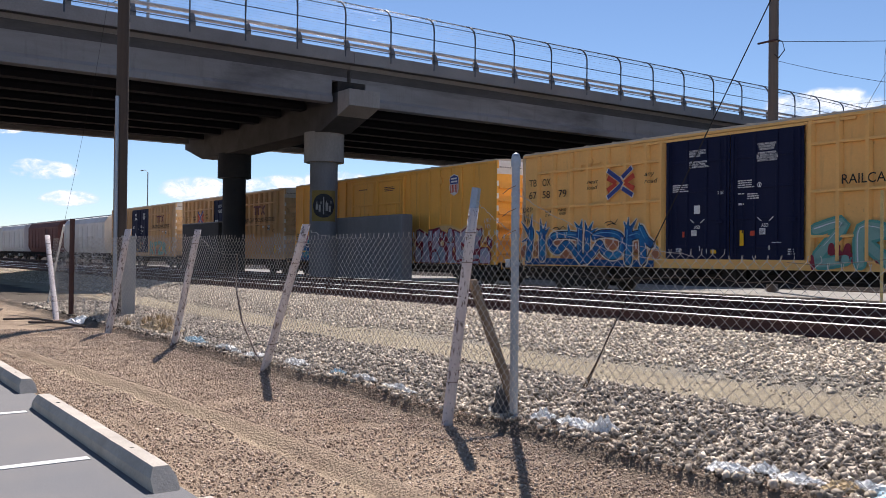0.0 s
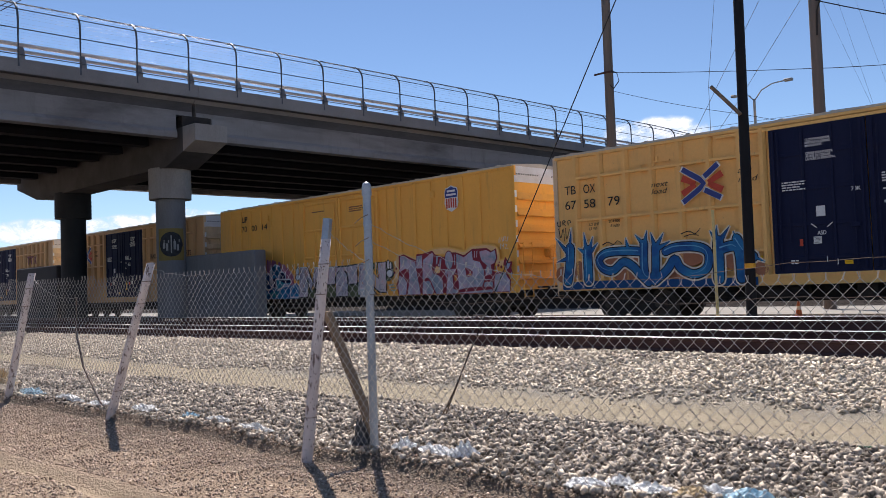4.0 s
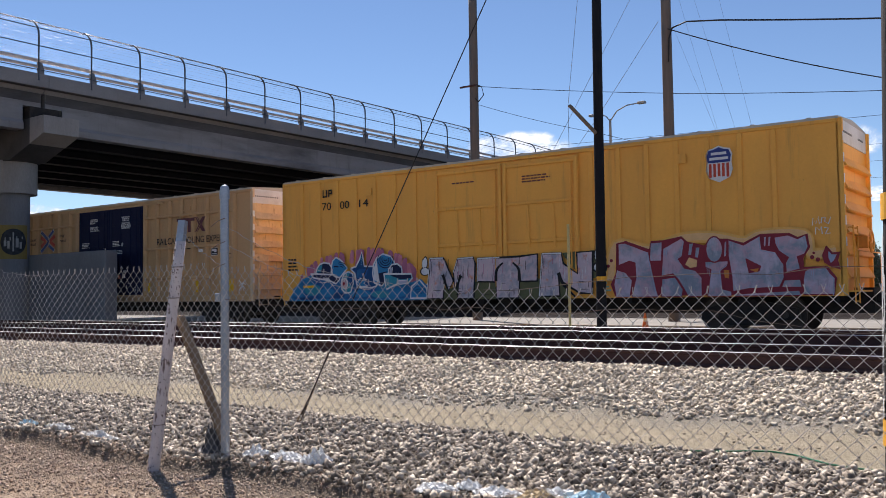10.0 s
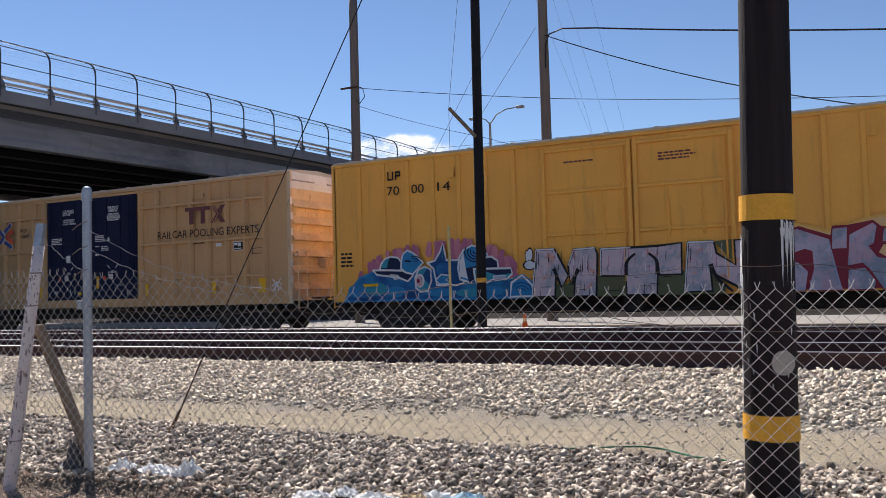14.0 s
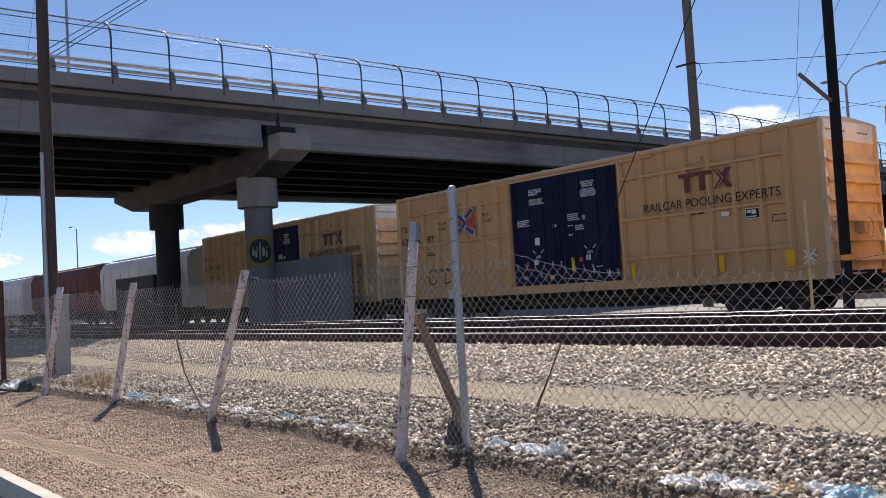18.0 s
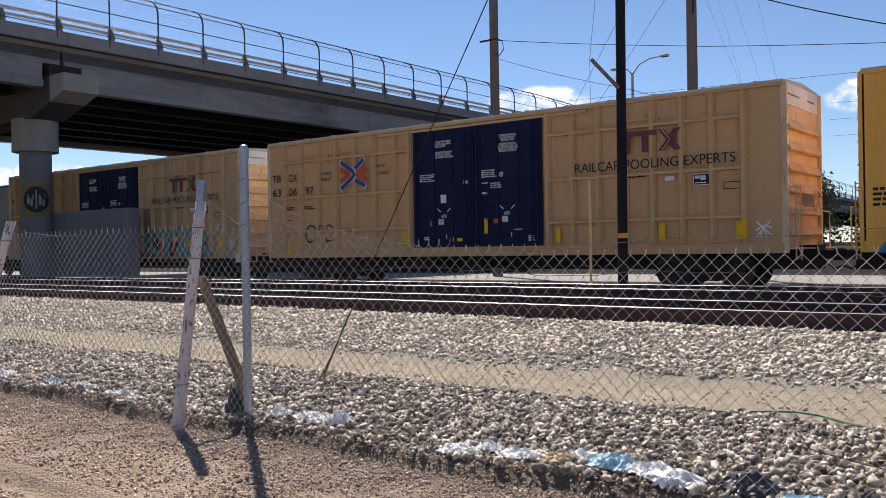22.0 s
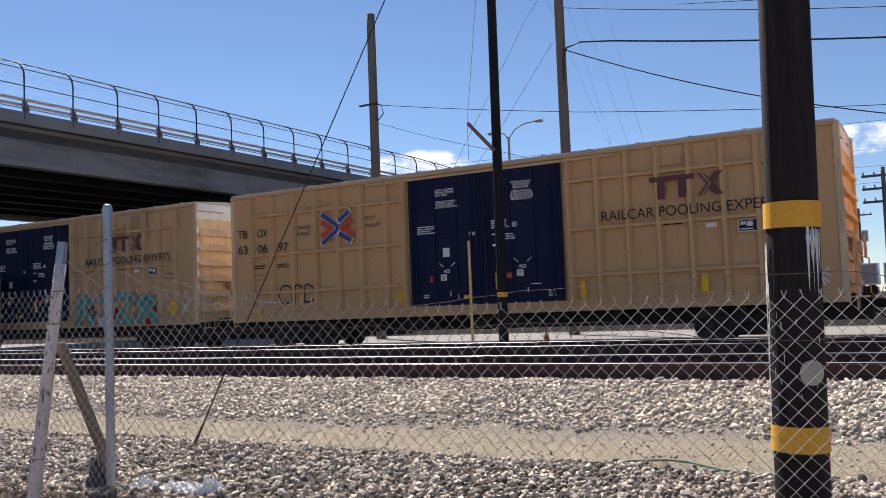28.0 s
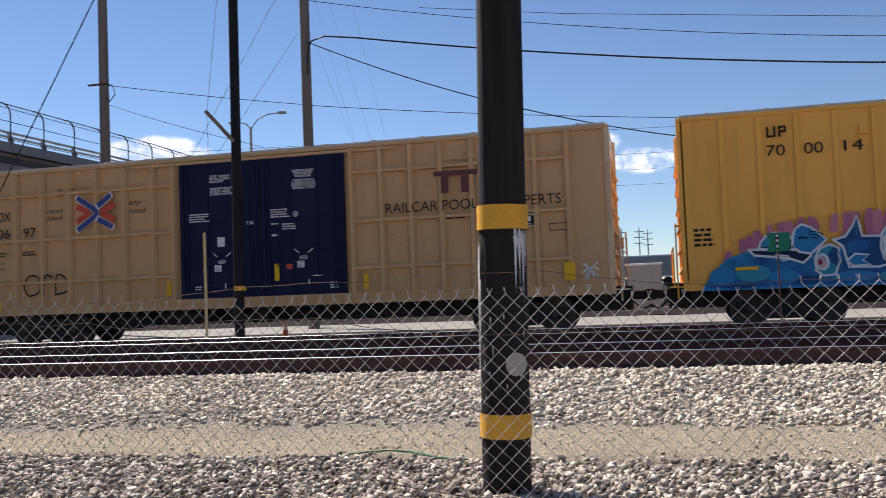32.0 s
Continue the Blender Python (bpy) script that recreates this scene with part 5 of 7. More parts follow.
def blue_piece(car):
    """Rounded letters in blues with a white rim over a pink haze."""
    y = -HALF - 0.084
    rnd = random.Random(8)
    top = [(0.9, 1.7), (1.85, 2.3), (2.6, 2.42), (3.2, 2.5), (4.05, 2.55), (4.8, 2.5), (5.5, 2.25), (6.1, 1.85)]
    for k in range(44):
        j = rnd.uniform(0, len(top) - 1.01)
        i, f = int(j), j - int(j)
        u, z = top[i][0] + (top[i + 1][0] - top[i][0]) * f, top[i][1] + (top[i + 1][1] - top[i][1]) * f
        bm = bmesh.new()
        h = rnd.uniform(0.2, 0.5)
        ribbon(bm, smooth_path([(u + rnd.uniform(-0.05, 0.05), z - h), (u, z - h * 0.4), (u + rnd.uniform(-0.06, 0.06), z + rnd.uniform(-0.02, 0.08))]), rnd.uniform(0.14, 0.3), rnd.uniform(0.1, 0.2), y - 0.0002 * k)
        part("graffiti_haze", bm, "spray_pink" if k % 3 else "spray_mauve", car, "soft stroke of sprayed pink")
    y -= 0.006
    body = [(0.36, 0.95), (0.62, 1.34), (0.94, 1.64), (1.39, 1.79), (2.33, 1.84), (3.3, 1.8), (4.3, 1.7), (4.73, 1.5), (5.94, 1.46), (6.27, 1.57), (6.6, 1.3), (6.6, 0.95)]
    painted_shape(car, body, ["spray_azure", "spray_blue"], y, 1, 0.03)

    def shape(pts, fill, order, line=0.028, edge="spray_white"):
        painted_shape(car, pts, [edge, fill], y - 0.004, order, line)

    def arcs(u, z, radii, a0, a1, mat, order, w=0.035):
        for k, r in enumerate(radii):
            bm = bmesh.new()
            ribbon(bm, [(u + r * math.cos(a), z + 0.85 * r * math.sin(a)) for a in np.linspace(a0, a1, 15)], w, w, y - 0.008 - order * 0.0012 - 0.0001 * k, 0, False)
            part("graffiti_stroke", bm, mat, car, "curved stripe of spray paint")
    # left dome, bar and tail
    shape([(1.65, 1.88), (1.72, 2.05), (1.85, 2.18), (2.05, 2.24), (2.3, 2.2), (2.42, 2.05), (2.43, 1.82), (1.9, 1.82)], "spray_navy", 2)
    shape([(1.72, 1.92), (1.8, 2.1), (1.98, 2.18), (1.9, 1.92)], "spray_teal", 4, 0.008, "spray_teal")
    shape([(1.42, 1.86), (2.0, 1.84), (2.75, 1.8), (2.8, 1.66), (2.62, 1.5), (2.3, 1.62), (1.55, 1.72)], "spray_navy", 6)
    shape([(2.02, 1.72), (2.3, 1.68), (2.36, 1.6), (2.18, 1.56), (2.1, 1.64)], "spray_lilac", 8, 0.012)
    # leaf
    shape([(2.4, 1.88), (2.42, 2.12), (2.48, 2.3), (2.63, 2.4), (2.82, 2.32), (3.0, 2.18), (3.15, 2.02), (2.98, 1.86), (2.8, 1.7), (2.55, 1.76)], "spray_azure", 10)
    arcs(2.86, 1.98, (0.12, 0.2, 0.28), 0.6, 2.0, "spray_navy", 12, 0.028)
    arcs(2.6, 1.75, (0.4,), 1.2, 1.75, "spray_navy", 12, 0.05)
    # ringed letter with a pink heart
    shape([(2.9, 1.3), (2.88, 1.6), (3.0, 1.82), (3.2, 1.9), (3.4, 1.82), (3.42, 1.5), (3.3, 1.2), (3.05, 1.18)], "spray_teal", 14)
    shape([(3.12, 1.6), (3.3, 1.86), (3.42, 1.7), (3.4, 1.35)], "spray_deep", 16, 0.01, "spray_deep")
    bm = bmesh.new()
    blot(bm, 3.04, 1.5, 0.15, 0.2, y - 0.027, 0)
    blot(bm, 3.02, 1.5, 0.11, 0.15, y - 0.029, 1)
    blot(bm, 2.99, 1.5, 0.05, 0.07, y - 0.031, 2)
    part("graffiti_disc", bm, ["spray_white", "spray_pale", "spray_maroon"], car)
    # pointed letter
    shape([(3.3, 2.0), (3.55, 2.06), (3.72, 2.3), (3.82, 2.54), (3.88, 2.3), (3.92, 2.06), (4.4, 2.04), (4.52, 1.8), (4.46, 1.4), (4.24, 1.34), (3.6, 1.36), (3.5, 1.84)], "spray_deep", 18)
    shape([(3.6, 1.9), (3.7, 1.98), (4.1, 1.96), (4.0, 1.74), (3.7, 1.66), (3.6, 1.7)], "spray_blue", 20, 0.008, "spray_blue")
    shape([(3.56, 1.5), (3.75, 1.66), (4.05, 1.62), (3.9, 1.5), (4.08, 1.4), (3.7, 1.38)], "spray_azure", 22, 0.022)
    for k in range(5):
        bm = bmesh.new()
        blot(bm, 3.8, 2.12 + 0.06 * k, 0.016, 0.016, y - 0.036)
        part("graffiti_drip", bm, "spray_sky", car)
    # tall dome with rings
    shape([(4.36, 1.5), (4.3, 1.8), (4.34, 2.1), (4.48, 2.32), (4.75, 2.44), (5.05, 2.36), (5.22, 2.18), (5.32, 1.98), (5.0, 1.86), (4.85, 1.6), (4.7, 1.4)], "spray_azure", 24)
    shape([(4.36, 1.6), (4.36, 2.0), (4.48, 2.26), (4.52, 1.9), (4.6, 1.5)], "spray_white", 26, 0.006)
    arcs(4.86, 2.26, (0.06, 0.15, 0.24, 0.33), 2.6, 6.6, "spray_navy", 28)
    shape([(4.56, 1.8), (4.9, 1.86), (4.8, 1.5), (4.66, 1.4)], "spray_navy", 30, 0.01, "spray_navy")
    # dark ball, bar and the last wedge
    shape([(5.0, 1.72), (5.0, 1.94), (5.14, 2.08), (5.36, 2.1), (5.54, 1.98), (5.56, 1.78), (5.4, 1.66)], "spray_navy", 32)
    shape([(5.04, 1.74), (5.06, 1.94), (5.18, 2.02), (5.14, 1.8)], "spray_mist", 34, 0.008)
    shape([(4.8, 1.78), (5.94, 1.76), (5.98, 1.62), (5.8, 1.46), (5.5, 1.5), (4.9, 1.28), (4.84, 1.5)], "spray_teal", 36)
    shape([(5.1, 1.73), (5.93, 1.72), (5.94, 1.63), (5.5, 1.6)], "spray_navy", 38, 0.01, "spray_navy")
    shape([(5.4, 1.56), (5.8, 1.56), (5.74, 1.46), (5.45, 1.42)], "spray_mist", 40, 0.012)
    shape([(5.95, 1.36), (6.27, 1.56), (6.56, 1.28), (6.56, 0.98), (5.9, 0.98)], "spray_azure", 42)
    arcs(6.25, 1.1, (0.1, 0.2, 0.3), 0.2, 2.6, "spray_deep", 44, 0.03)
    for u, z, rx, rz, c in ((0.8, 1.25, 0.3, 0.2, "spray_azure"), (1.5, 1.3, 0.4, 0.2, "spray_teal"), (2.2, 1.2, 0.35, 0.16, "spray_azure"), (2.7, 1.1, 0.3, 0.1, "spray_deep"), (3.7, 1.15, 0.5, 0.12, "spray_azure"), (4.6, 1.12, 0.4, 0.12, "spray_teal"), (5.3, 1.15, 0.4, 0.14, "spray_azure"), (1.2, 1.0, 0.4, 0.05, "spray_deep")):
        bm = bmesh.new()
        blot(bm, u, z, rx, rz, y - 0.0085)
        part("graffiti_shade", bm, c, car)
    part("sticker", boxed(1.1, 1.62, y - 0.07, y - 0.06, 1.38, 1.46), "sticker_yellow", car)


def pale_piece(car):
    """Three tall block letters in dirty pink and white over a dark edge."""
    y = -HALF - 0.136
    back = [[(6.5, 0.95), (6.55, 1.3), (7.5, 1.25), (7.9, 1.4), (8.5, 1.46), (9.2, 1.46), (10.0, 1.46), (10.7, 1.5), (11.4, 1.42), (11.6, 1.1), (11.6, 0.95)], [(11.42, 2.2), (11.86, 2.24), (11.9, 1.62)], [(12.3, 2.24), (12.7, 2.2), (12.76, 1.7), (12.5, 1.5), (12.3, 1.5)]]
    for pts in back:
        painted_shape(car, pts, ["spray_moss", "spray_moss"], y + 0.022, 0, 0.02)
    letters = [[(6.7, 2.22), (7.22, 2.22), (7.32, 2.06), (7.6, 1.5), (7.4, 1.2), (7.2, 1.7), (7.24, 1.4), (7.2, 0.96), (6.55, 0.96)],
               [(7.77, 2.18), (8.35, 2.2), (8.42, 2.02), (8.35, 0.95), (7.74, 0.95), (7.78, 1.4), (7.88, 1.68), (7.64, 1.34), (7.6, 1.76)],
               [(8.51, 2.16), (9.3, 2.16), (10.0, 2.17), (10.6, 2.22), (10.58, 1.44), (9.98, 1.44), (9.94, 0.95), (9.17, 0.95), (9.16, 1.44), (8.49, 1.46)],
               [(10.76, 2.22), (11.38, 2.21), (11.44, 1.92), (11.88, 1.62), (11.87, 2.22), (12.37, 2.23), (12.33, 1.06), (11.93, 1.08), (11.39, 1.4), (11.28, 1.62), (11.31, 1.0), (10.64, 1.0)]]
    for k, pts in enumerate(letters):
        painted_shape(car, pts, ["spray_black", "spray_pale"], y, k, 0.03)
        bm = bmesh.new()
        ribbon(bm, pts[:2], 0.04, 0.04, y - 0.012, 0, False)
        ribbon(bm, [pts[0], pts[-1]], 0.03, 0.03, y - 0.0125, 0, False)
        part("graffiti_shade", bm, "spray_white", car, "white highlight along a letter's edge")
    for pts in ([(9.16, 1.46), (9.2, 1.8), (9.42, 2.0)], [(9.98, 1.46), (9.96, 1.8), (9.76, 2.0)], [(11.28, 1.66), (11.44, 1.32), (11.8, 0.98)], [(7.2, 1.7), (7.36, 1.28)], [(7.88, 1.66), (7.7, 1.28)]):
        bm = bmesh.new()
        ribbon(bm, smooth_path(pts), 0.12, 0.05, y - 0.014, 0, False)
        part("graffiti_stroke", bm, "spray_black", car, "black inner edge of a letter")
    # lines and brickwork scratched inside the letters
    rnd = random.Random(31)
    for c, n in (("spray_black", 46), ("spray_pink", 20), ("spray_white", 24)):
        bm = bmesh.new()
        for k in range(n):
            pts = rnd.choice(letters)
            u0, u1 = min(p[0] for p in pts) + 0.12, max(p[0] for p in pts) - 0.12
            u, z = rnd.uniform(u0, u1), rnd.uniform(1.0, 1.4) if c == "spray_black" and k % 2 else rnd.uniform(1.5, 2.1)
            h = rnd.uniform(0.05, 0.16)
            across = z < 1.4 and rnd.random() < 0.7
            ribbon(bm, [(u - h, z), (u + h, z)] if across else [(u, z - h), (u + 0.01, z + h)], 0.016, 0.012, y - 0.0145 - 0.0001 * k, 0, False)
        part("graffiti_scratch", bm, c, car, "thin scribbles inside the letters")
    for k, (u, z, rx, rz, a) in enumerate(((6.52, 2.1, 0.07, 0.16, 0.2), (6.44, 2.06, 0.05, 0.14, 0.5), (6.5, 1.82, 0.15, 0.11, 0.0), (12.5, 2.12, 0.07, 0.16, -0.2), (12.64, 2.08, 0.05, 0.13, -0.5), (12.57, 1.78, 0.17, 0.13, 0.0))):
        bm = bmesh.new()
        blot(bm, u, z, rx * 1.35, rz * 1.25, y - 0.008 - 0.0004 * k, 0)
        blot(bm, u, z, rx, rz, y - 0.011 - 0.0004 * k, 1)
        part("graffiti_petal", bm, ["spray_black", "spray_white"], car, "white petal with a black edge")
    bars([(12.48 + 0.06 * (j % 3), 1.32 - 0.1 * j, 0.3, 0.045) for j in range(3)], "spray_mint", car, y - 0.004, "scrawl")


def lilac_piece(car):
    y = -HALF - 0.084
    glow = smooth_path([(12.86, 1.4), (13.05, 2.36), (14.0, 2.2), (14.9, 2.46), (15.76, 2.46), (16.5, 2.3), (16.95, 2.46), (17.95, 2.42), (18.1, 1.95), (18.66, 2.0)])
    for k, (w, c) in enumerate(((0.34, "spray_sand"), (0.2, "spray_peach"))):
        bm = bmesh.new()
        ribbon(bm, glow, w, w * 0.8, y - 0.001 * k, 0, False)
        part("graffiti_haze", bm, c, car, "pale sprayed glow along the top of the letters")
    painted_shape(car, [(13.0, 1.0), (12.88, 1.3), (13.04, 1.6), (13.07, 2.4), (13.33, 2.45), (14.0, 2.2), (14.06, 2.42), (14.4, 2.42), (14.9, 2.5), (15.04, 2.36), (15.5, 2.24), (15.72, 2.4), (16.1, 2.38), (16.5, 2.26), (16.92, 2.46), (17.6, 2.45), (17.8, 2.34), (18.02, 2.42), (18.06, 2.1), (17.9, 1.85), (17.92, 1.62), (18.45, 1.62), (18.64, 1.36), (18.6, 1.0)], ["spray_maroon", "spray_maroon"], y - 0.002, 1, 0.02)
    letters = [[(13.11, 2.4), (13.31, 2.41), (13.98, 2.14), (14.03, 1.87), (14.19, 1.1), (14.22, 0.95), (13.48, 0.95), (13.61, 1.47), (13.59, 1.87), (13.44, 1.92), (13.11, 1.82)],
               [(13.05, 1.7), (13.3, 1.62), (13.5, 1.4), (13.42, 0.95), (13.02, 0.95), (12.96, 1.3)],
               [(14.04, 2.38), (14.37, 2.39), (14.34, 1.9), (14.01, 1.9)],
               [(14.39, 2.22), (14.89, 2.47), (14.98, 2.38), (14.91, 2.03), (14.78, 1.96), (14.96, 1.69), (15.25, 1.62), (15.42, 1.43), (15.41, 0.95), (15.05, 0.95), (14.8, 1.38), (14.65, 1.55), (14.33, 1.5), (14.36, 1.86)],
               [(14.34, 1.42), (14.7, 1.46), (14.91, 1.14), (14.87, 0.95), (14.31, 0.95)],
               [(15.1, 2.32), (15.22, 2.32), (15.16, 2.02), (15.06, 2.02)],
               [(15.27, 2.22), (15.39, 2.21), (15.34, 1.94), (15.24, 1.96)],
               [(15.51, 1.84), (16.09, 1.84), (16.1, 1.76), (15.91, 1.62), (15.95, 1.13), (16.17, 1.07), (16.16, 0.95), (15.56, 0.95), (15.66, 1.64), (15.51, 1.7)],
               [(16.02, 2.33), (16.09, 2.33), (16.07, 1.96), (15.99, 1.95)],
               [(16.12, 2.37), (16.5, 2.22), (16.91, 2.43), (16.94, 2.1), (17.27, 2.02), (17.46, 1.71), (17.46, 1.38), (17.34, 1.16), (16.6, 1.13), (16.21, 1.07), (16.19, 1.44), (16.11, 1.98)],
               [(17.0, 2.4), (17.07, 2.4), (17.05, 2.17), (16.99, 2.17)],
               [(17.11, 2.4), (17.18, 2.4), (17.15, 2.17), (17.09, 2.17)],
               [(17.25, 2.38), (17.58, 2.42), (17.81, 2.31), (17.99, 2.4), (18.04, 2.12), (17.95, 1.94), (17.78, 1.89), (17.84, 1.59), (17.52, 1.51), (17.5, 1.74), (17.58, 1.87), (17.35, 2.04), (17.27, 2.21)],
               [(17.46, 1.33), (17.83, 1.34), (17.86, 1.15), (17.4, 1.15)],
               [(16.25, 1.0), (17.8, 1.08), (17.84, 0.95), (16.25, 0.95)],
               [(18.04, 1.6), (18.43, 1.6), (18.52, 1.46), (18.62, 1.35), (18.6, 0.97), (17.9, 0.97), (17.9, 1.31), (17.94, 1.52)]]
    for k, pts in enumerate(letters):
        painted_shape(car, pts, ["spray_maroon", "spray_lilac"], y - 0.004, k * 0.3 + 2, 0.014)
        if len(pts) > 6:
            bm = bmesh.new()
            u, z = pts[0]
            for j in range(2):
                ribbon(bm, [(u + 0.05 + 0.05 * j, z - 0.06), (u + 0.055 + 0.05 * j, z - 0.2 - 0.09 * ((j + k) % 3))], 0.018, 0.008, y - 0.019 - 0.0002 * j, 0, False)
            ribbon(bm, [(p[0] - 0.03, p[1] - 0.03) for p in pts[2:5]], 0.025, 0.02, y - 0.0195, 0, False)
            part("graffiti_shade", bm, "spray_mist", car, "pale streaks of spray paint")
    bm = bmesh.new()
    blot(bm, 15.76, 2.14, 0.235, 0.345, y - 0.017, 0)
    blot(bm, 15.76, 2.14, 0.2, 0.31, y - 0.02, 1)
    part("graffiti_disc", bm, ["spray_maroon", "spray_lilac"], car)
    painted_shape(car, [(16.55, 1.88), (16.92, 1.68), (16.87, 1.56), (16.62, 1.52)], ["spray_maroon", "spray_maroon"], y - 0.014, 0, 0.01)
    painted_shape(car, [(16.66, 1.6), (16.86, 1.62), (16.82, 1.54)], ["spray_orange", "spray_orange"], y - 0.018, 0, 0.01)
    painted_shape(car, [(15.1, 1.95), (15.3, 1.88), (15.28, 1.72), (15.12, 1.7), (15.0, 1.78)], ["spray_peach", "spray_peach"], y - 0.014, 0, 0.01)
    painted_shape(car, [(16.0, 1.6), (16.12, 1.6), (16.1, 1.4), (16.02, 1.42)], ["spray_orange", "spray_orange"], y - 0.0145, 0, 0.01)
    painted_shape(car, [(18.45, 2.1), (18.57, 1.94), (18.74, 1.96), (18.68, 1.77), (18.74, 1.56), (18.55, 1.64), (18.41, 1.73), (18.36, 1.89)], ["spray_maroon", "spray_maroon"], y - 0.01, 3, 0.02)
    painted_shape(car, [(18.5, 1.98), (18.56, 1.9), (18.66, 1.9), (18.6, 1.78), (18.54, 1.72), (18.5, 1.84)], ["spray_mist", "spray_mist"], y - 0.016, 3, 0.01)
    for u, z, r in ((12.8, 1.8, 0.05), (12.72, 1.98, 0.04), (12.9, 1.95, 0.045), (18.12, 1.86, 0.05), (18.25, 1.8, 0.05), (18.16, 1.96, 0.03)):
        bm = bmesh.new()
        blot(bm, u, z, r, r, y - 0.012)
        part("graffiti_drip", bm, "spray_maroon", car)


def spiky_piece(car):
    """Fat blue strokes with a black line, a pale rim and long pointed spikes."""
    y = -HALF - 0.112
    for u, z, rx, rz in ((0.2, 1.45, 0.25, 0.25), (0.85, 1.55, 0.2, 0.3), (2.2, 1.75, 0.45, 0.16), (2.5, 1.35, 0.4, 0.18), (3.0, 1.75, 0.2, 0.2), (3.4, 1.6, 0.16, 0.3), (4.6, 1.72, 0.45, 0.2), (3.85, 1.3, 0.35, 0.2), (4.2, 1.3, 0.3, 0.2), (5.9, 1.6, 0.25, 0.2), (6.7, 1.38, 0.2, 0.18)):
        bm = bmesh.new()
        blot(bm, u, z, rx, rz, y + 0.012)
        part("graffiti_patch", bm, "spray_rust", car)
    base = bmesh.new()
    ribbon(base, [(0.2, 1.08), (1.8, 1.1), (3.5, 1.08), (5.0, 1.06), (6.6, 1.06)], 0.24, 0.22, y + 0.009, 0, False)
    part("graffiti_band", base, "spray_deep", car, "band of deep blue paint under the letters")
    m = ["spray_cream", "spray_black", "spray_blue", "spray_sky"]
    spikes = [[(0.5, 2.0), (0.62, 2.9)], [(0.48, 2.1), (-0.02, 2.62)], [(0.5, 1.95), (0.0, 1.84)], [(1.17, 2.1), (1.08, 2.72)], [(1.26, 2.1), (1.42, 2.58)], [(1.26, 2.05), (1.6, 2.37)], [(1.14, 2.08), (0.83, 2.24)],
              [(2.66, 2.05), (2.58, 2.46)], [(3.2, 2.2), (2.9, 2.53)], [(3.22, 2.2), (3.31, 2.62)], [(3.56, 2.12), (3.43, 2.56)], [(3.6, 2.12), (3.86, 2.52)], [(3.66, 2.08), (4.08, 2.27)], [(5.5, 2.15), (5.28, 2.48)], [(5.56, 2.15), (5.88, 2.56)], [(5.46, 2.1), (5.5, 2.62)], [(6.06, 2.0), (5.98, 2.42)], [(6.3, 1.8), (6.82, 1.55)]]
    body = [([(0.55, 2.25), (0.52, 1.8), (0.42, 1.25)], 0.3), ([(1.2, 2.15), (1.2, 1.25)], 0.3), ([(3.05, 2.02), (2.6, 2.06), (1.9, 2.04), (1.62, 1.84), (1.76, 1.58), (2.1, 1.5), (2.48, 1.74), (2.8, 1.6), (3.0, 1.4), (3.3, 1.12)], 0.23), ([(3.2, 2.24), (3.18, 1.45), (3.38, 1.24), (3.54, 1.4), (3.58, 2.12)], 0.24),
            ([(3.9, 1.98), (4.25, 2.08), (4.9, 2.05), (5.22, 1.86), (5.16, 1.46), (4.77, 1.3), (4.36, 1.48), (4.18, 1.74), (3.92, 1.45), (3.5, 1.14)], 0.23), ([(5.52, 2.16), (5.5, 1.15)], 0.3), ([(5.6, 1.96), (6.08, 1.96), (6.16, 1.15)], 0.26), ([(6.06, 2.2), (6.28, 1.86), (6.5, 1.7)], 0.24)]
    n = 0
    for p in spikes:
        sprayed(car, p, 0.14, m, y, n * 0.06, 0.04, 0.035, 0.03, False, "graffiti_spike", False)
        n += 1
    for p, w in body:
        sprayed(car, p, w, m, y, n * 0.06, 1.0, 0.045, 0.03)
        n += 1
    for pts in ([(0.08, 3.12), (0.1, 2.98), (0.2, 2.97), (0.21, 3.12)], [(0.3, 2.98), (0.3, 3.13), (0.4, 3.1), (0.31, 3.05), (0.41, 2.97)], [(0.5, 2.97), (0.5, 3.13), (0.62, 3.08), (0.52, 3.03)], [(0.12, 2.9), (0.2, 2.6), (0.3, 2.88), (0.34, 2.5)], [(0.4, 2.9), (0.42, 2.55), (0.55, 2.86)], [(1.75, 2.28), (1.95, 2.36), (2.15, 2.28), (2.3, 2.38), (2.45, 2.27)], [(1.9, 2.2), (2.1, 2.26), (2.3, 2.2)], [(4.4, 2.44), (4.65, 2.5), (4.85, 2.42), (5.0, 2.56)], [(4.5, 2.36), (4.75, 2.41), (4.95, 2.36)]):
        bm = bmesh.new()
        ribbon(bm, smooth_path(pts), 0.03, 0.02, -HALF - 0.105, 0, False)
        part("scrawl", bm, "spray_black", car, "thin black scrawl")


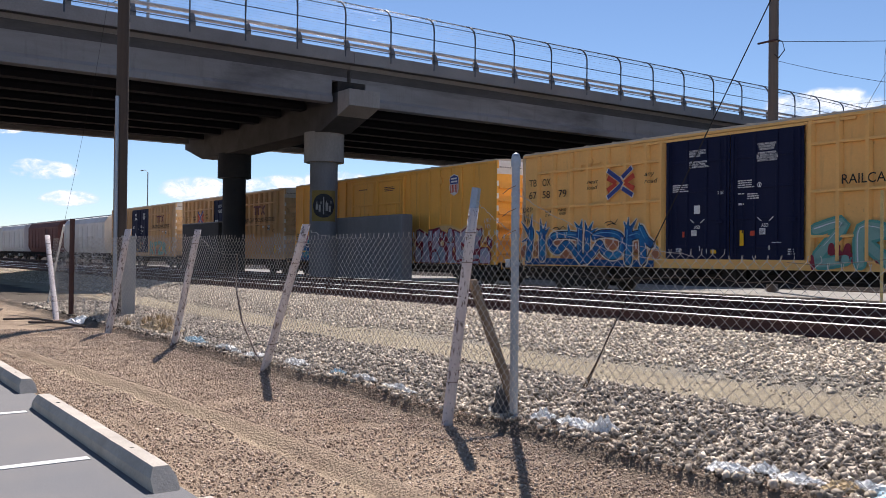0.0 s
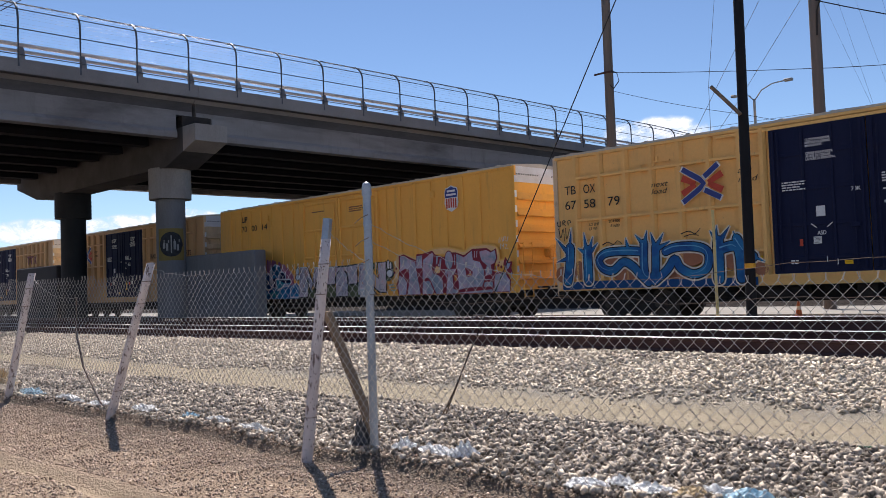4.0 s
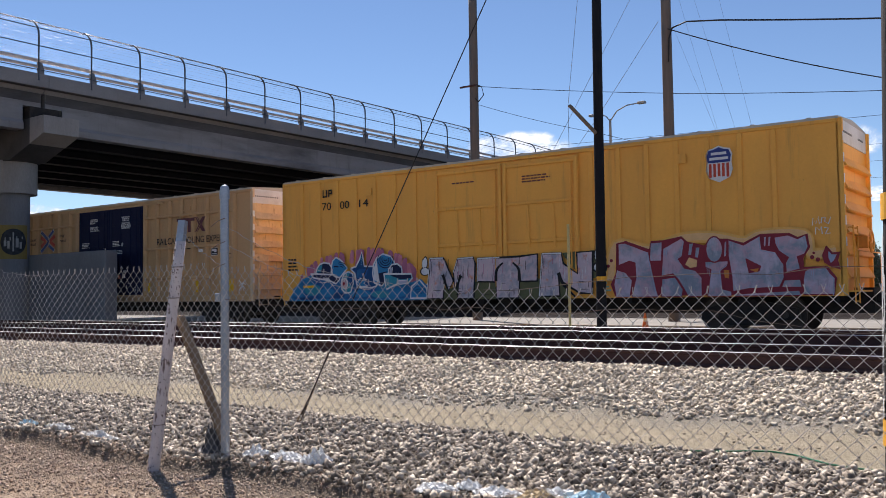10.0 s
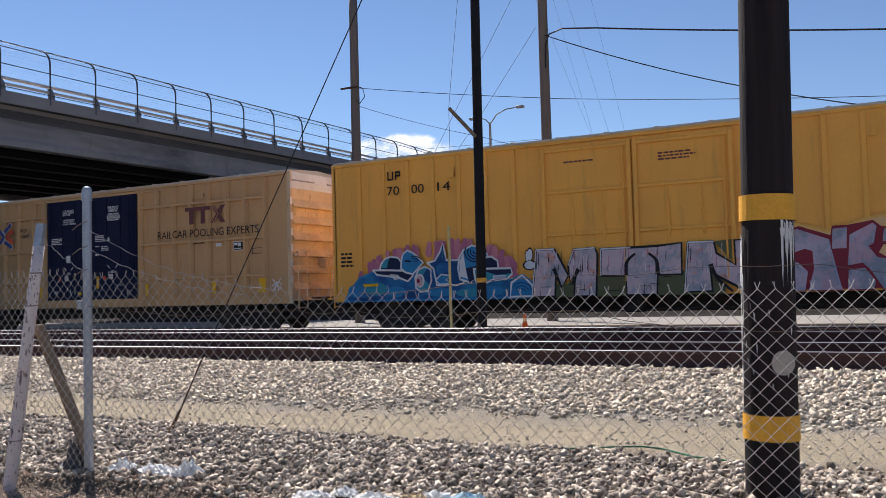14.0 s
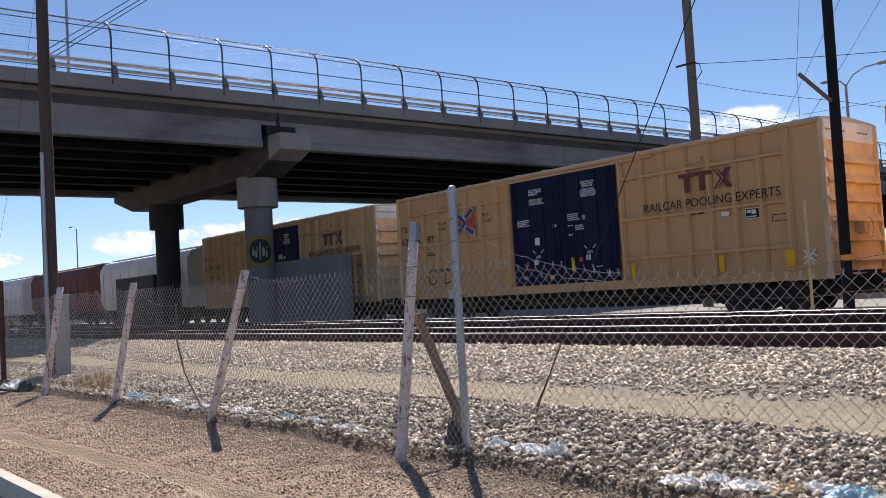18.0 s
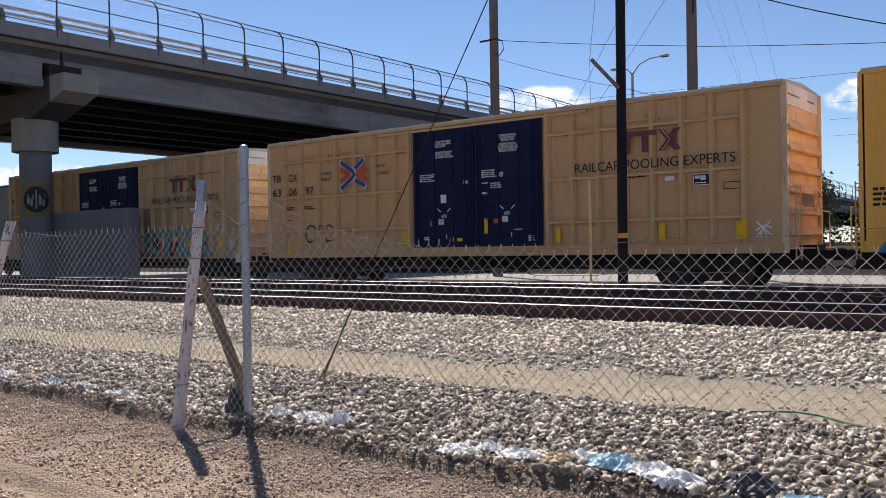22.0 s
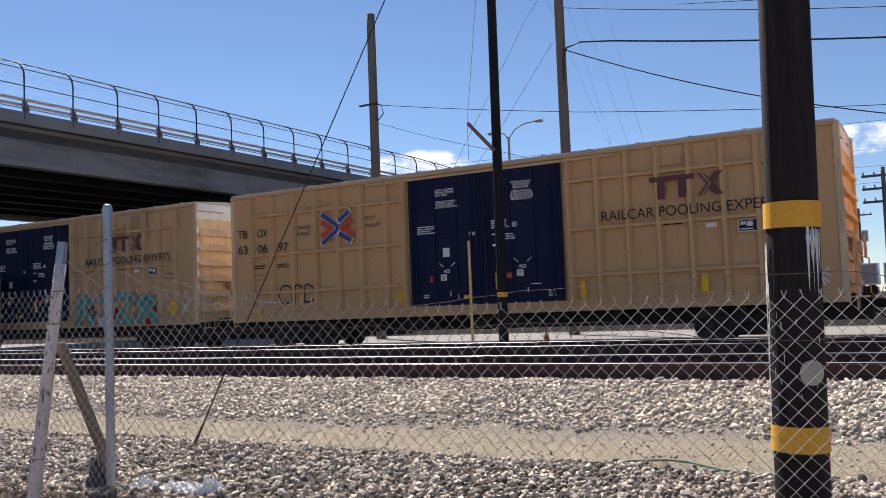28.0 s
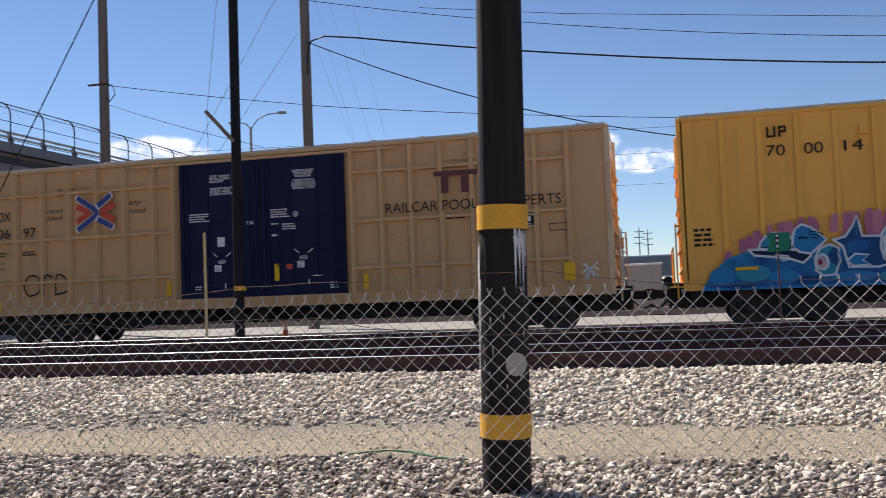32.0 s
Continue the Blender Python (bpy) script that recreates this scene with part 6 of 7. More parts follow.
def mint_piece(car, u0, m, seed, z1=2.3, n=5, w=1.2):
    y = -HALF - 0.086
    rnd = random.Random(seed)
    haze(car, u0, u0 + n * w, 1.0, 1.5, "spray_maroon", y + 0.001, seed, 26)
    for k in range(n):
        u = u0 + (k + 0.5) * w
        j = [rnd.uniform(-0.1, 0.1) for _ in range(8)]
        shapes = ([[(u - 0.45, z1 + j[0]), (u + 0.4, z1 + j[1])], [(u + j[2], z1), (u + j[3], 1.15)]], [[(u - 0.4, z1 + j[0]), (u + 0.4, z1 + j[1]), (u - 0.4, 1.2), (u + 0.45, 1.2 + j[2])]], [[(u - 0.35, 1.15), (u - 0.3, z1 + j[0]), (u + 0.35, z1 - 0.15), (u - 0.2, 1.75), (u + 0.45, 1.15)]])
        for i, p in enumerate(shapes[(k + seed) % 3]):
            sprayed(car, p, 0.24, m, y, k * 3 + i, 1.0, 0.03, 0.045)


def loops(car):
    """A thin black throw-up of open loops."""
    y = -HALF - 0.08
    for k, pts in enumerate(([(2.0, 1.75), (2.15, 2.05), (2.5, 2.0), (2.5, 1.6), (2.15, 1.5), (2.0, 1.75)], [(2.65, 1.5), (2.7, 2.05), (2.95, 2.0)], [(3.05, 1.5), (3.1, 2.05), (3.4, 1.95), (3.45, 1.6), (3.05, 1.5)])):
        bm = bmesh.new()
        ribbon(bm, smooth_path(pts), 0.05, 0.05, y - 0.001 * k)
        part("scrawl", bm, "spray_black", car)


plain("spray_cream", (0.78, 0.70, 0.58), 0.6)
plain("spray_rust", (0.42, 0.17, 0.09), 0.6)
plain("spray_moss", (0.13, 0.14, 0.07), 0.6)
plain("spray_peach", (0.88, 0.55, 0.26), 0.6)
plain("spray_sand", (0.96, 0.53, 0.14), 0.6)
blue_piece(armour)
pale_piece(armour)
lilac_piece(armour)
spiky_piece(front)
mint_piece(front, 12.1, ["spray_green", "spray_green", "spray_mint", "spray_white"], 1, 2.12)
mint_piece(rear, 12.4, ["spray_orange", "spray_green", "spray_green", "spray_mint"], 2, 1.95, 4, 1.15)
loops(tan)

# ---- fence, posts, poles ----
def fence_top(x):
    pts = [(-22, 1.5), (-13.4, 1.42), (-8.5, 1.36), (-5.5, 1.34), (-4.3, 1.31), (-3.0, 1.19), (-2.0, 1.12), (-1.4, 1.125), (0.5, 1.11), (6, 1.1)]
    for (a, za), (b, zb) in zip(pts, pts[1:]):
        if a <= x <= b:
            return za + (zb - za) * (x - a) / (b - a) + 0.02 * noise.noise((x * 1.7, 0, 9))
    return 1.1


def fence_side(x, z):
    """How far the slack netting stands off its line."""
    return 3.9 + 0.05 * noise.noise((x * 0.6, z * 0.7, 3)) + 0.03 * noise.noise((x * 2.1, z * 2.0, 7))


def build_fence():
    fence = thing("chain_link_fence", -8, 3.9, 0, "slack rusty chain-link fence with bent wires on top", "fence")
    pitch, step = 0.036, 0.036
    x0, x1 = -19.0, 4.5
    ncol = int((x1 - x0) / pitch)
    V, F = [], []
    nv = 0
    r = 0.0021
    for c in range(ncol):
        xc = x0 + c * pitch
        top = fence_top(xc)
        rows = int(top / step)
        pts = []
        for k in range(rows + 1):
            z = 0.02 + k * step
            dx = (0.5 if (k + c) % 2 else -0.5) * pitch * 1.04
            wx = xc + dx + 0.02 * noise.noise((xc * 0.5, z * 0.9, 2))
            pts.append((wx, fence_side(xc, z) + (0.003 if (k + c) % 2 else -0.003), z))
        tip = pts[-1]
        pts.append((tip[0] + random.uniform(-0.012, 0.012), tip[1], tip[2] + 0.028))
        p = np.array(pts)
        d = np.gradient(p, axis=0)
        d /= np.linalg.norm(d, axis=1, keepdims=True) + 1e-9
        side = np.cross(d, [0, 1, 0])
        side /= np.linalg.norm(side, axis=1, keepdims=True) + 1e-9
        up = np.cross(side, d)
        ring = np.stack([p + r * (math.cos(a) * side + math.sin(a) * up) for a in (0.5, 2.6, 4.7)], 1)
        n = len(p)
        V.append(ring.reshape(-1, 3))
        idx = nv + np.arange(n * 3).reshape(n, 3)
        for k in range(3):
            F.append(np.stack([idx[:-1, k], idx[:-1, (k + 1) % 3], idx[1:, (k + 1) % 3], idx[1:, k]], 1))
        nv += n * 3
    me = raw_mesh("netting", np.concatenate(V) - np.array([-8, 3.9, 0]), np.concatenate(F), "wire")
    part("netting", me, None, fence, "diamond wire netting")

    def wire(name, pts, mat="rusty_wire", r=0.003):
        part(name, tube(bmesh.new(), [Vector(p) - Vector((-8, 3.9, 0)) for p in pts], r, 5), mat, fence)
    rnd = random.Random(4)
    # slack top wires that wander over the netting
    for z0, amp, sd in ((1.12, 0.09, 2), (1.2, 0.07, 3)):
        pts = []
        for k in range(120):
            x = (-4.7 if sd == 2 else -2.6) + k * (0.075 if sd == 2 else 0.055)
            pts.append((x, 3.87 + 0.03 * noise.noise((x, 0, sd)), z0 - 0.055 * (x + 4.7) * (0.6 if sd != 3 else 0.2) + amp * noise.noise((x * 0.9, sd, 1)) + 0.25 * amp * noise.noise((x * 4, sd, 1)) + (0.09 * math.exp(-((x + 0.7) / 0.6) ** 2) if sd == 3 else 0)))
        wire("tension_wire", pts, "rusty_wire", 0.0015)
    for a, b, drop in (((-5.2, 3.9, 1.62), (-4.76, 3.9, 1.36), 0.02), ((-4.7, 3.9, 1.5), (-3.4, 3.88, 1.18), 0.06), ((-4.7, 3.9, 1.62), (-3.2, 3.88, 1.2), 0.08), ((-7.95, 3.9, 1.45), (-6.8, 3.9, 1.35), 0.04), ((-10.9, 3.9, 1.45), (-9.6, 3.9, 1.2), 0.1)):
        wire("barbed_wire", [(p.x, p.y + rnd.uniform(-0.008, 0.008), p.z + rnd.uniform(-0.008, 0.008)) for p in sag(a, b, drop, 26)], "wire", 0.0019)
    # bent rods caught in the netting
    wire("bent_rod", [(-9.7, 3.93, 1.2), (-9.72, 3.93, 0.8), (-9.55, 3.93, 0.45), (-9.2, 3.95, 0.1), (-9.0, 3.97, -0.02)], "rusty_wire", 0.012)
    wire("loose_loop", sag((-1.2, 4.0, 0.3), (1.0, 4.0, 0.34), 0.12), "rusty_wire", 0.003)


def leaning_post(base, top, label, r=0.06, cap=False):
    p = thing("fence_post", base[0], base[1], base[2], label, "post", "fence posts")
    b, t = Vector((0, 0, -0.25)), Vector(top) - Vector(base)
    bm = bmesh.new()
    n = 9
    rings = []
    for k in range(n):
        c = b.lerp(t, k / (n - 1))
        rr = r * (1.12 - 0.16 * k / (n - 1)) * (1 + 0.05 * noise.noise((base[0], k, 1)))
        rings.append([bm.verts.new(c + Vector((rr * math.cos(a), rr * math.sin(a), 0))) for a in [j * math.tau / 12 for j in range(12)]])
    for a, c in zip(rings, rings[1:]):
        for j in range(12):
            bm.faces.new((a[j], a[(j + 1) % 12], c[(j + 1) % 12], c[j]))
    bm.faces.new(rings[0])
    bm.faces.new(rings[-1])
    part("post_body", bm, "peeling_white", p, smooth=True)
    d = (t - b).normalized()
    if cap:
        part("metal_strap", rodded(t - d * 0.02, t + d * 0.15, 0.036, n=4), "galvanized", p, "grey metal tip")
    side = Vector((0, -1, 0))
    bm = bmesh.new()
    rnd = random.Random(int(abs(base[0]) * 10))
    for k in range(16):
        c = b.lerp(t, rnd.uniform(0.2, 0.97))
        a = rnd.uniform(-2.6, -0.5)
        o = Vector((math.cos(a), math.sin(a), 0)) * r * 0.97
        rod(bm, c + o * 0.9, c + o * 1.08, 0.006, n=6)
    part("nail_head", bm, "rusty_wire", p, "dark nail heads")
    for f in (0.3, 0.78, 0.9):
        c = b.lerp(t, f)
        pts = [c + Vector((math.cos(a), math.sin(a), 0.02 * math.sin(a * 2))) * r * 1.1 for a in np.linspace(0, math.tau, 15)]
        part("wire_tie", tube(bmesh.new(), pts, 0.003, 4), "rusty_wire", p)
    return p


def steel_post():
    p = thing("steel_fence_post", -4.77, 3.94, 0, "galvanized round steel fence post with a domed cap", "post", "fence posts")
    part("pipe", rodded((0, 0, -0.3), (0.0, 0, 1.85), 0.0285, n=18), "galvanized", p, smooth=False)
    bm = bmesh.new()
    rod(bm, (0, 0, 1.815), (0, 0, 1.875), 0.034, n=18)
    bmesh.ops.create_uvsphere(bm, u_segments=14, v_segments=7, radius=0.032, matrix=Matrix.Translation((0, 0, 1.88)))
    part("cap", bm, "galvanized", p, "domed cap")
    for z in (1.62, 1.46, 1.33, 1.14, 0.9, 0.55, 0.25):
        bm = rodded((0, 0, z - 0.012), (0, 0, z + 0.012), 0.0315, n=14)
        if z in (1.14,):
            box(bm, -0.085, -0.03, -0.02, 0.02, z - 0.03, z + 0.03, 0.004)
        part("band", bm, "galvanized", p)
    for z in (1.66, 1.5, 1.35):
        part("wire_tie", tube(bmesh.new(), [(0.034, -0.024, z + 0.02), (-0.034, -0.034, z), (-0.11, -0.025, z - 0.03)], 0.003, 4), "rusty_wire", p)


def brace():
    p = thing("wooden_brace", -5.0, 4.05, 0.62, "weathered wooden plank propped between the fence posts", "plank")
    a, b = Vector((-0.27, -0.1, 0.39)), Vector((0.16, -0.03, -0.5))
    d = (b - a).normalized()
    bm = bmesh.new()
    m = Matrix.Translation((a + b) / 2) @ d.to_track_quat("Z", "Y").to_matrix().to_4x4()
    h = (b - a).length / 2
    box(bm, -0.036, 0.036, -0.02, 0.02, -h, h, 0.006)
    for x in (-0.024, 0.0, 0.024):
        box(bm, x - 0.006, x + 0.006, -0.026, -0.018, -h + 0.03, h - 0.02, 0.002)
    bmesh.ops.transform(bm, matrix=m, verts=bm.verts)
    part("plank", bm, "old_wood", p)


def timber_pole(name, x, y, z0, height, r0, r1, mat, label, lean=(0, 0), group="utility poles"):
    p = thing(name, x, y, z0, label, "pole", group)
    bm = bmesh.new()
    n, rings = 24, []
    for k in range(n):
        f = k / (n - 1)
        z = -0.4 + f * (height + 0.4)
        rr = r0 + (r1 - r0) * f
        rings.append([bm.verts.new((lean[0] * f + rr * (1 + 0.025 * noise.noise((math.cos(a) * 3, math.sin(a) * 3, z * 0.5 + x))) * math.cos(a), lean[1] * f + rr * math.sin(a), z)) for a in [j * math.tau / 20 for j in range(20)]])
    for a, c in zip(rings, rings[1:]):
        for j in range(20):
            bm.faces.new((a[j], a[(j + 1) % 20], c[(j + 1) % 20], c[j]))
    bm.faces.new(rings[-1])
    part("shaft", bm, mat, p, smooth=True)
    return p


def near_pole():
    p = timber_pole("utility_pole", -0.75, 4.81, 0, 10.0, 0.133, 0.108, "creosote_wood", "dark creosoted wooden pole with two yellow bands", (0.25, 0.0))
    for z0, z1 in ((1.476, 1.607), (0.37, 0.498)):
        part("yellow_band", rodded((0.024 * (z0 + 0.4), 0, z0), (0.024 * (z1 + 0.4), 0, z1), 0.139, 0.1385, n=28, caps=False), "band_yellow", p, "yellow plastic band")
    rnd = random.Random(6)
    bm = bmesh.new()
    for k in range(120):
        if k < 46:
            a, z1, h = rnd.uniform(-0.95, -0.3), rnd.uniform(1.40, 1.478), rnd.uniform(0.04, 0.16) + 0.2 * rnd.random() ** 2
        elif k < 66:
            a, z1, h = rnd.uniform(-2.95, -2.55), rnd.uniform(1.2, 1.476), rnd.uniform(0.05, 0.3)
        elif k < 106:
            a, z1, h = rnd.gauss(-2.82, 0.1), rnd.uniform(0.6, 1.3), rnd.uniform(0.04, 0.2)
        else:
            a, z1, h = rnd.uniform(-2.9, -0.5), rnd.uniform(0.6, 1.3), rnd.uniform(0.02, 0.06)
        w = rnd.uniform(0.01, 0.04)
        pts = [(a - w, z1), (a + w, z1 - 0.01), (a + w * 0.6, z1 - h * 0.6), (a + w * 0.1, z1 - h), (a - w * 0.5, z1 - h * 0.7)]
        vs = [bm.verts.new((0.024 * (z + 0.4) + 0.1365 * math.cos(q), 0.1365 * math.sin(q), z)) for q, z in pts]
        bm.faces.new(vs)
    part("paint_flakes", bm, "white_flakes", p, "flaking white paint below the upper band")
    disc = bmesh.new()
    a = -0.95
    bmesh.ops.create_circle(disc, cap_ends=True, segments=18, radius=0.062, matrix=Matrix.Translation((0.028 + 0.1375 * math.cos(a), 0.1375 * math.sin(a), 0.76)) @ Matrix.Rotation(a + radians(90), 4, "Z") @ Matrix.Rotation(radians(90), 4, "X"))
    part("knot_scar", disc, "kerb_concrete", p, "pale round scar")


build_fence()
leaning_post((-5.26, 3.69, -0.02), (-5.195, 3.9, 1.54), "leaning fence post with peeling white paint and a metal tip", 0.038, True)
leaning_post((-8.71, 3.77, 0), (-7.9, 3.9, 1.49), "leaning white-painted fence post with peeling paint", 0.041)
leaning_post((-11.55, 3.78, 0), (-10.9, 3.9, 1.5), "leaning white-painted fence post with peeling paint", 0.042)
leaning_post((-14.2, 3.66, 0), (-13.92, 3.9, 1.57), "strongly leaning grey fence post in a heap of debris", 0.05)
leaning_post((-17.0, 3.56, 0), (-19.68, 3.9, 1.57), "backward leaning pale fence post", 0.05)
thin = thing("sign_post", -17.3, 3.85, 0, "thin dark upright metal post at the fence", "post", "fence posts")
part("pipe", rodded((0, 0, -0.2), (0, 0, 1.83), 0.045, n=12), "rail_steel", thin)
steel_post()
brace()
near_pole()
left = timber_pole("utility_pole", -16.9, 4.6, 0, 9.0, 0.115, 0.1, "dark_pole_wood", "brown wooden utility pole with a metal conduit", (0.05, 0))
part("conduit", tube(bmesh.new(), [(0.1, -0.11, 0.3), (0.1, -0.11, 4.1)], 0.035, 8), "galvanized", left, "grey conduit pipe")
part("conduit", tube(bmesh.new(), [(-0.12, -0.08, 0.3), (-0.12, -0.08, 3.6)], 0.02, 8), "old_wood", left)
ubox = thing("utility_box", -16.47, 4.64, 0, "weathered grey metal utility box beside the wooden pole", "box", rz=-15)
part("box_body", boxed(-0.17, 0.17, -0.12, 0.12, 0, 1.48, 0.012), "cabinet_grey", ubox)
part("box_lid", boxed(-0.185, 0.185, -0.135, 0.135, 1.48, 1.52, 0.01), "cabinet_grey", ubox)
polea = timber_pole("utility_pole", -23.82, 35.0, 0, 15.5, 0.24, 0.2, "pole_wood", "tall weathered wooden utility pole behind the train")
poleb = timber_pole("utility_pole", -14.14, 35.2, 0, 15.5, 0.24, 0.2, "pole_wood", "tall weathered wooden utility pole behind the train")
mast = timber_pole("signal_mast", -9.22, 18.6, -0.2, 14.0, 0.118, 0.105, "black_mast", "slim black mast with a short side bar between the tracks", (0.1, 0))
part("side_bar", rodded((0.05, -0.16, 4.97), (-0.6, -0.2, 5.7), 0.045, n=8), "old_wood", mast, "short pale slanting bar")
part("yellow_tag", rodded((0.02, 0, 1.555), (0.02, 0, 1.665), 0.121, n=16, caps=False), "band_yellow", mast, "small yellow tag")
post_y = thing("marker_post", -9.55, 17.7, -0.1, "thin yellow flexible marker post beside the track", "post")
part("stake", boxed(-0.03, 0.03, -0.012, 0.012, 0, 2.75, 0.004), "marker_pale", post_y)

gs = thing("track_sign", 2.23, 17.3, 0.0, "small green metal sign on a thin dark post by the track", "sign")
part("post", rodded((0, 0, -0.1), (0, 0, 1.98), 0.016, n=10), "rail_steel", gs)
part("plate", prism(bmesh.new(), [(-0.2, 1.65), (0.22, 1.65), (0.22, 1.995), (-0.2, 1.995), (-0.12, 1.82)], "y", -0.028, -0.02), "sign_green", gs, "green notched plate")
part("mark_strip", boxed(-0.035, 0.025, -0.031, -0.0285, 1.7, 1.98), "ink_black", gs)
for z in (1.72, 1.82, 1.91):
    part("mark", boxed(-0.025, 0.015, -0.034, -0.0315, z, z + 0.055), "ink_white", gs)

# ---- parking lot ----
lot = part("parking_lot", boxed(-40, 10, -14, 1.46, -0.1, 0.016), "asphalt")
tagged(lot, "grey worn asphalt parking lot", "pavement", kind="structure")


def kerb_outline(w=0.135, h=0.112):
    return [(-w / 2, 0), (-w / 2, h * 0.55), (-w * 0.3, h), (w * 0.3, h), (w / 2, h * 0.55), (w / 2, 0)]


def wheel_stop(x0, x1, y):
    k = thing("wheel_stop", (x0 + x1) / 2, y, 0.014, "pale concrete wheel stop with worn edges", "wheel stop", "wheel stops")
    h = (x1 - x0) / 2
    bm = bmesh.new()
    n = 14
    rings = []
    for j in range(n + 1):
        x = -h + 2 * h * j / n
        e = 0.97 if j in (0, n) else 1.0
        slope = 0.9 * (-1 if j == 0 else 1 if j == n else 0)
        rings.append([bm.verts.new((x - slope * p[1] + 0.006 * noise.noise((x * 5, p[0], 1)), p[0] * e, p[1] + 0.004 * noise.noise((x * 7, p[1] * 9, x0)))) for p in kerb_outline()])
    m = len(rings[0])
    for a, b in zip(rings, rings[1:]):
        for q in range(m):
            bm.faces.new((a[q], a[(q + 1) % m], b[(q + 1) % m], b[q]))
    bm.faces.new(rings[0])
    bm.faces.new(rings[-1])
    part("concrete_block", bm, "kerb_concrete", k)
    for x in (-h * 0.6, h * 0.6):
        part("pin_hole", rodded((x, 0, 0.1), (x, 0, 0.1145), 0.012, n=8), "ink_black", k)


wheel_stop(-7.27, -4.33, 1.372)
wheel_stop(-10.95, -8.0, 1.425)
wheel_stop(-3.855, -0.9, 1.335)
for x in (-5.29, -7.08, -8.87):
    ln = thing("stall_line", x, 0, 0.017, "worn white painted stall line", "line", "stall lines")
    part("stripe", boxed(-0.04, 0.04, -5, 1.24, 0, 0.003), "line_paint", ln)

# ---- loose stones ----
stones("dark_rocks", 72000, (-22, 3.0, 3.82, 6.1), (0.006, 0.032), "dark_rock", "loose dark grey and white broken rocks along the fence", 1, density=lambda x, y: 0.95 if y < 5.75 + 0.2 * noise.noise((x * 0.6, 0, 8)) else 0.25)
stones("ballast", 84000, (-26, 4.0, 6.9, 9.4), (0.010, 0.038), "ballast_stone", "pale crushed stone ballast on the slope", 2, flat=0.6, density=lambda x, y: min(1.0, max(0.0, (y - 7.15 + 0.3 * noise.noise((x * 0.5, y, 2))) * 1.6)))
stones("ballast", 16000, (-75, -26, 7.0, 9.4), (0.025, 0.055), "ballast_stone", "pale crushed stone ballast on the slope", 3)
stones("path_gravel", 5000, (-20, 4, 5.9, 7.5), (0.004, 0.015), "ballast_stone", "scattered gravel on the sandy path", 4)
stones("dirt_gravel", 125000, (-15, 0.5, 1.5, 3.98), (0.003, 0.0135), "dirt_pebble", "small brown gravel strewn over dry dirt", 5, fine=True, density=lambda x, y: 0.8 + 0.4 * noise.noise((x * 0.9, y * 0.9, 4)) + (0.3 if y > 3.2 else 0) - (0.85 if abs(y - 2.33 + 0.0105 * (x + 5) ** 2) < 0.12 else 0))


# ---- litter and weeds along the fence ----
def rag(name, x, y, w, d, h, mat, label, seed):
    """A crumpled sheet lying on the ground."""
    ob = thing(name, x, y, ground_height(x, y), label, "litter", "litter along the fence")
    n = 18
    bm = bmesh.new()
    grid = []
    for j in range(n + 1):
        row = []
        for i in range(n + 1):
            u, v = i / n * 2 - 1, j / n * 2 - 1
            edge = 1 + 0.3 * noise.noise((u * 1.5, v * 1.5, seed))
            z = h * max(0.0, (1 - u * u) * (1 - v * v)) * (0.25 + 0.9 * abs(noise.noise((u * 2.5, v * 2.5, seed + 3)))) + 0.022 * abs(noise.noise((u * 5, v * 5, seed))) + 0.012 * abs(noise.noise((u * 11, v * 11, seed)))
            edge *= 1 + 0.25 * noise.noise((u * 5, v * 5, seed + 9))
            px, py = u * math.sqrt(1 - v * v / 2) * w / 2 * edge, v * math.sqrt(1 - u * u / 2) * d / 2 * edge
            row.append(bm.verts.new((px, py, z + 0.012 + ground_height(x + px, y + py) - ground_height(x, y))))
        grid.append(row)
    for j in range(n):
        for i in range(n):
            bm.faces.new((grid[j][i], grid[j][i + 1], grid[j + 1][i + 1], grid[j + 1][i]))
    r = bmesh.ops.extrude_face_region(bm, geom=bm.faces[:])
    bmesh.ops.translate(bm, verts=[v for v in r["geom"] if isinstance(v, bmesh.types.BMVert)], vec=(0, 0, 0.002))
    part("crumpled_sheet", bm, mat, ob)


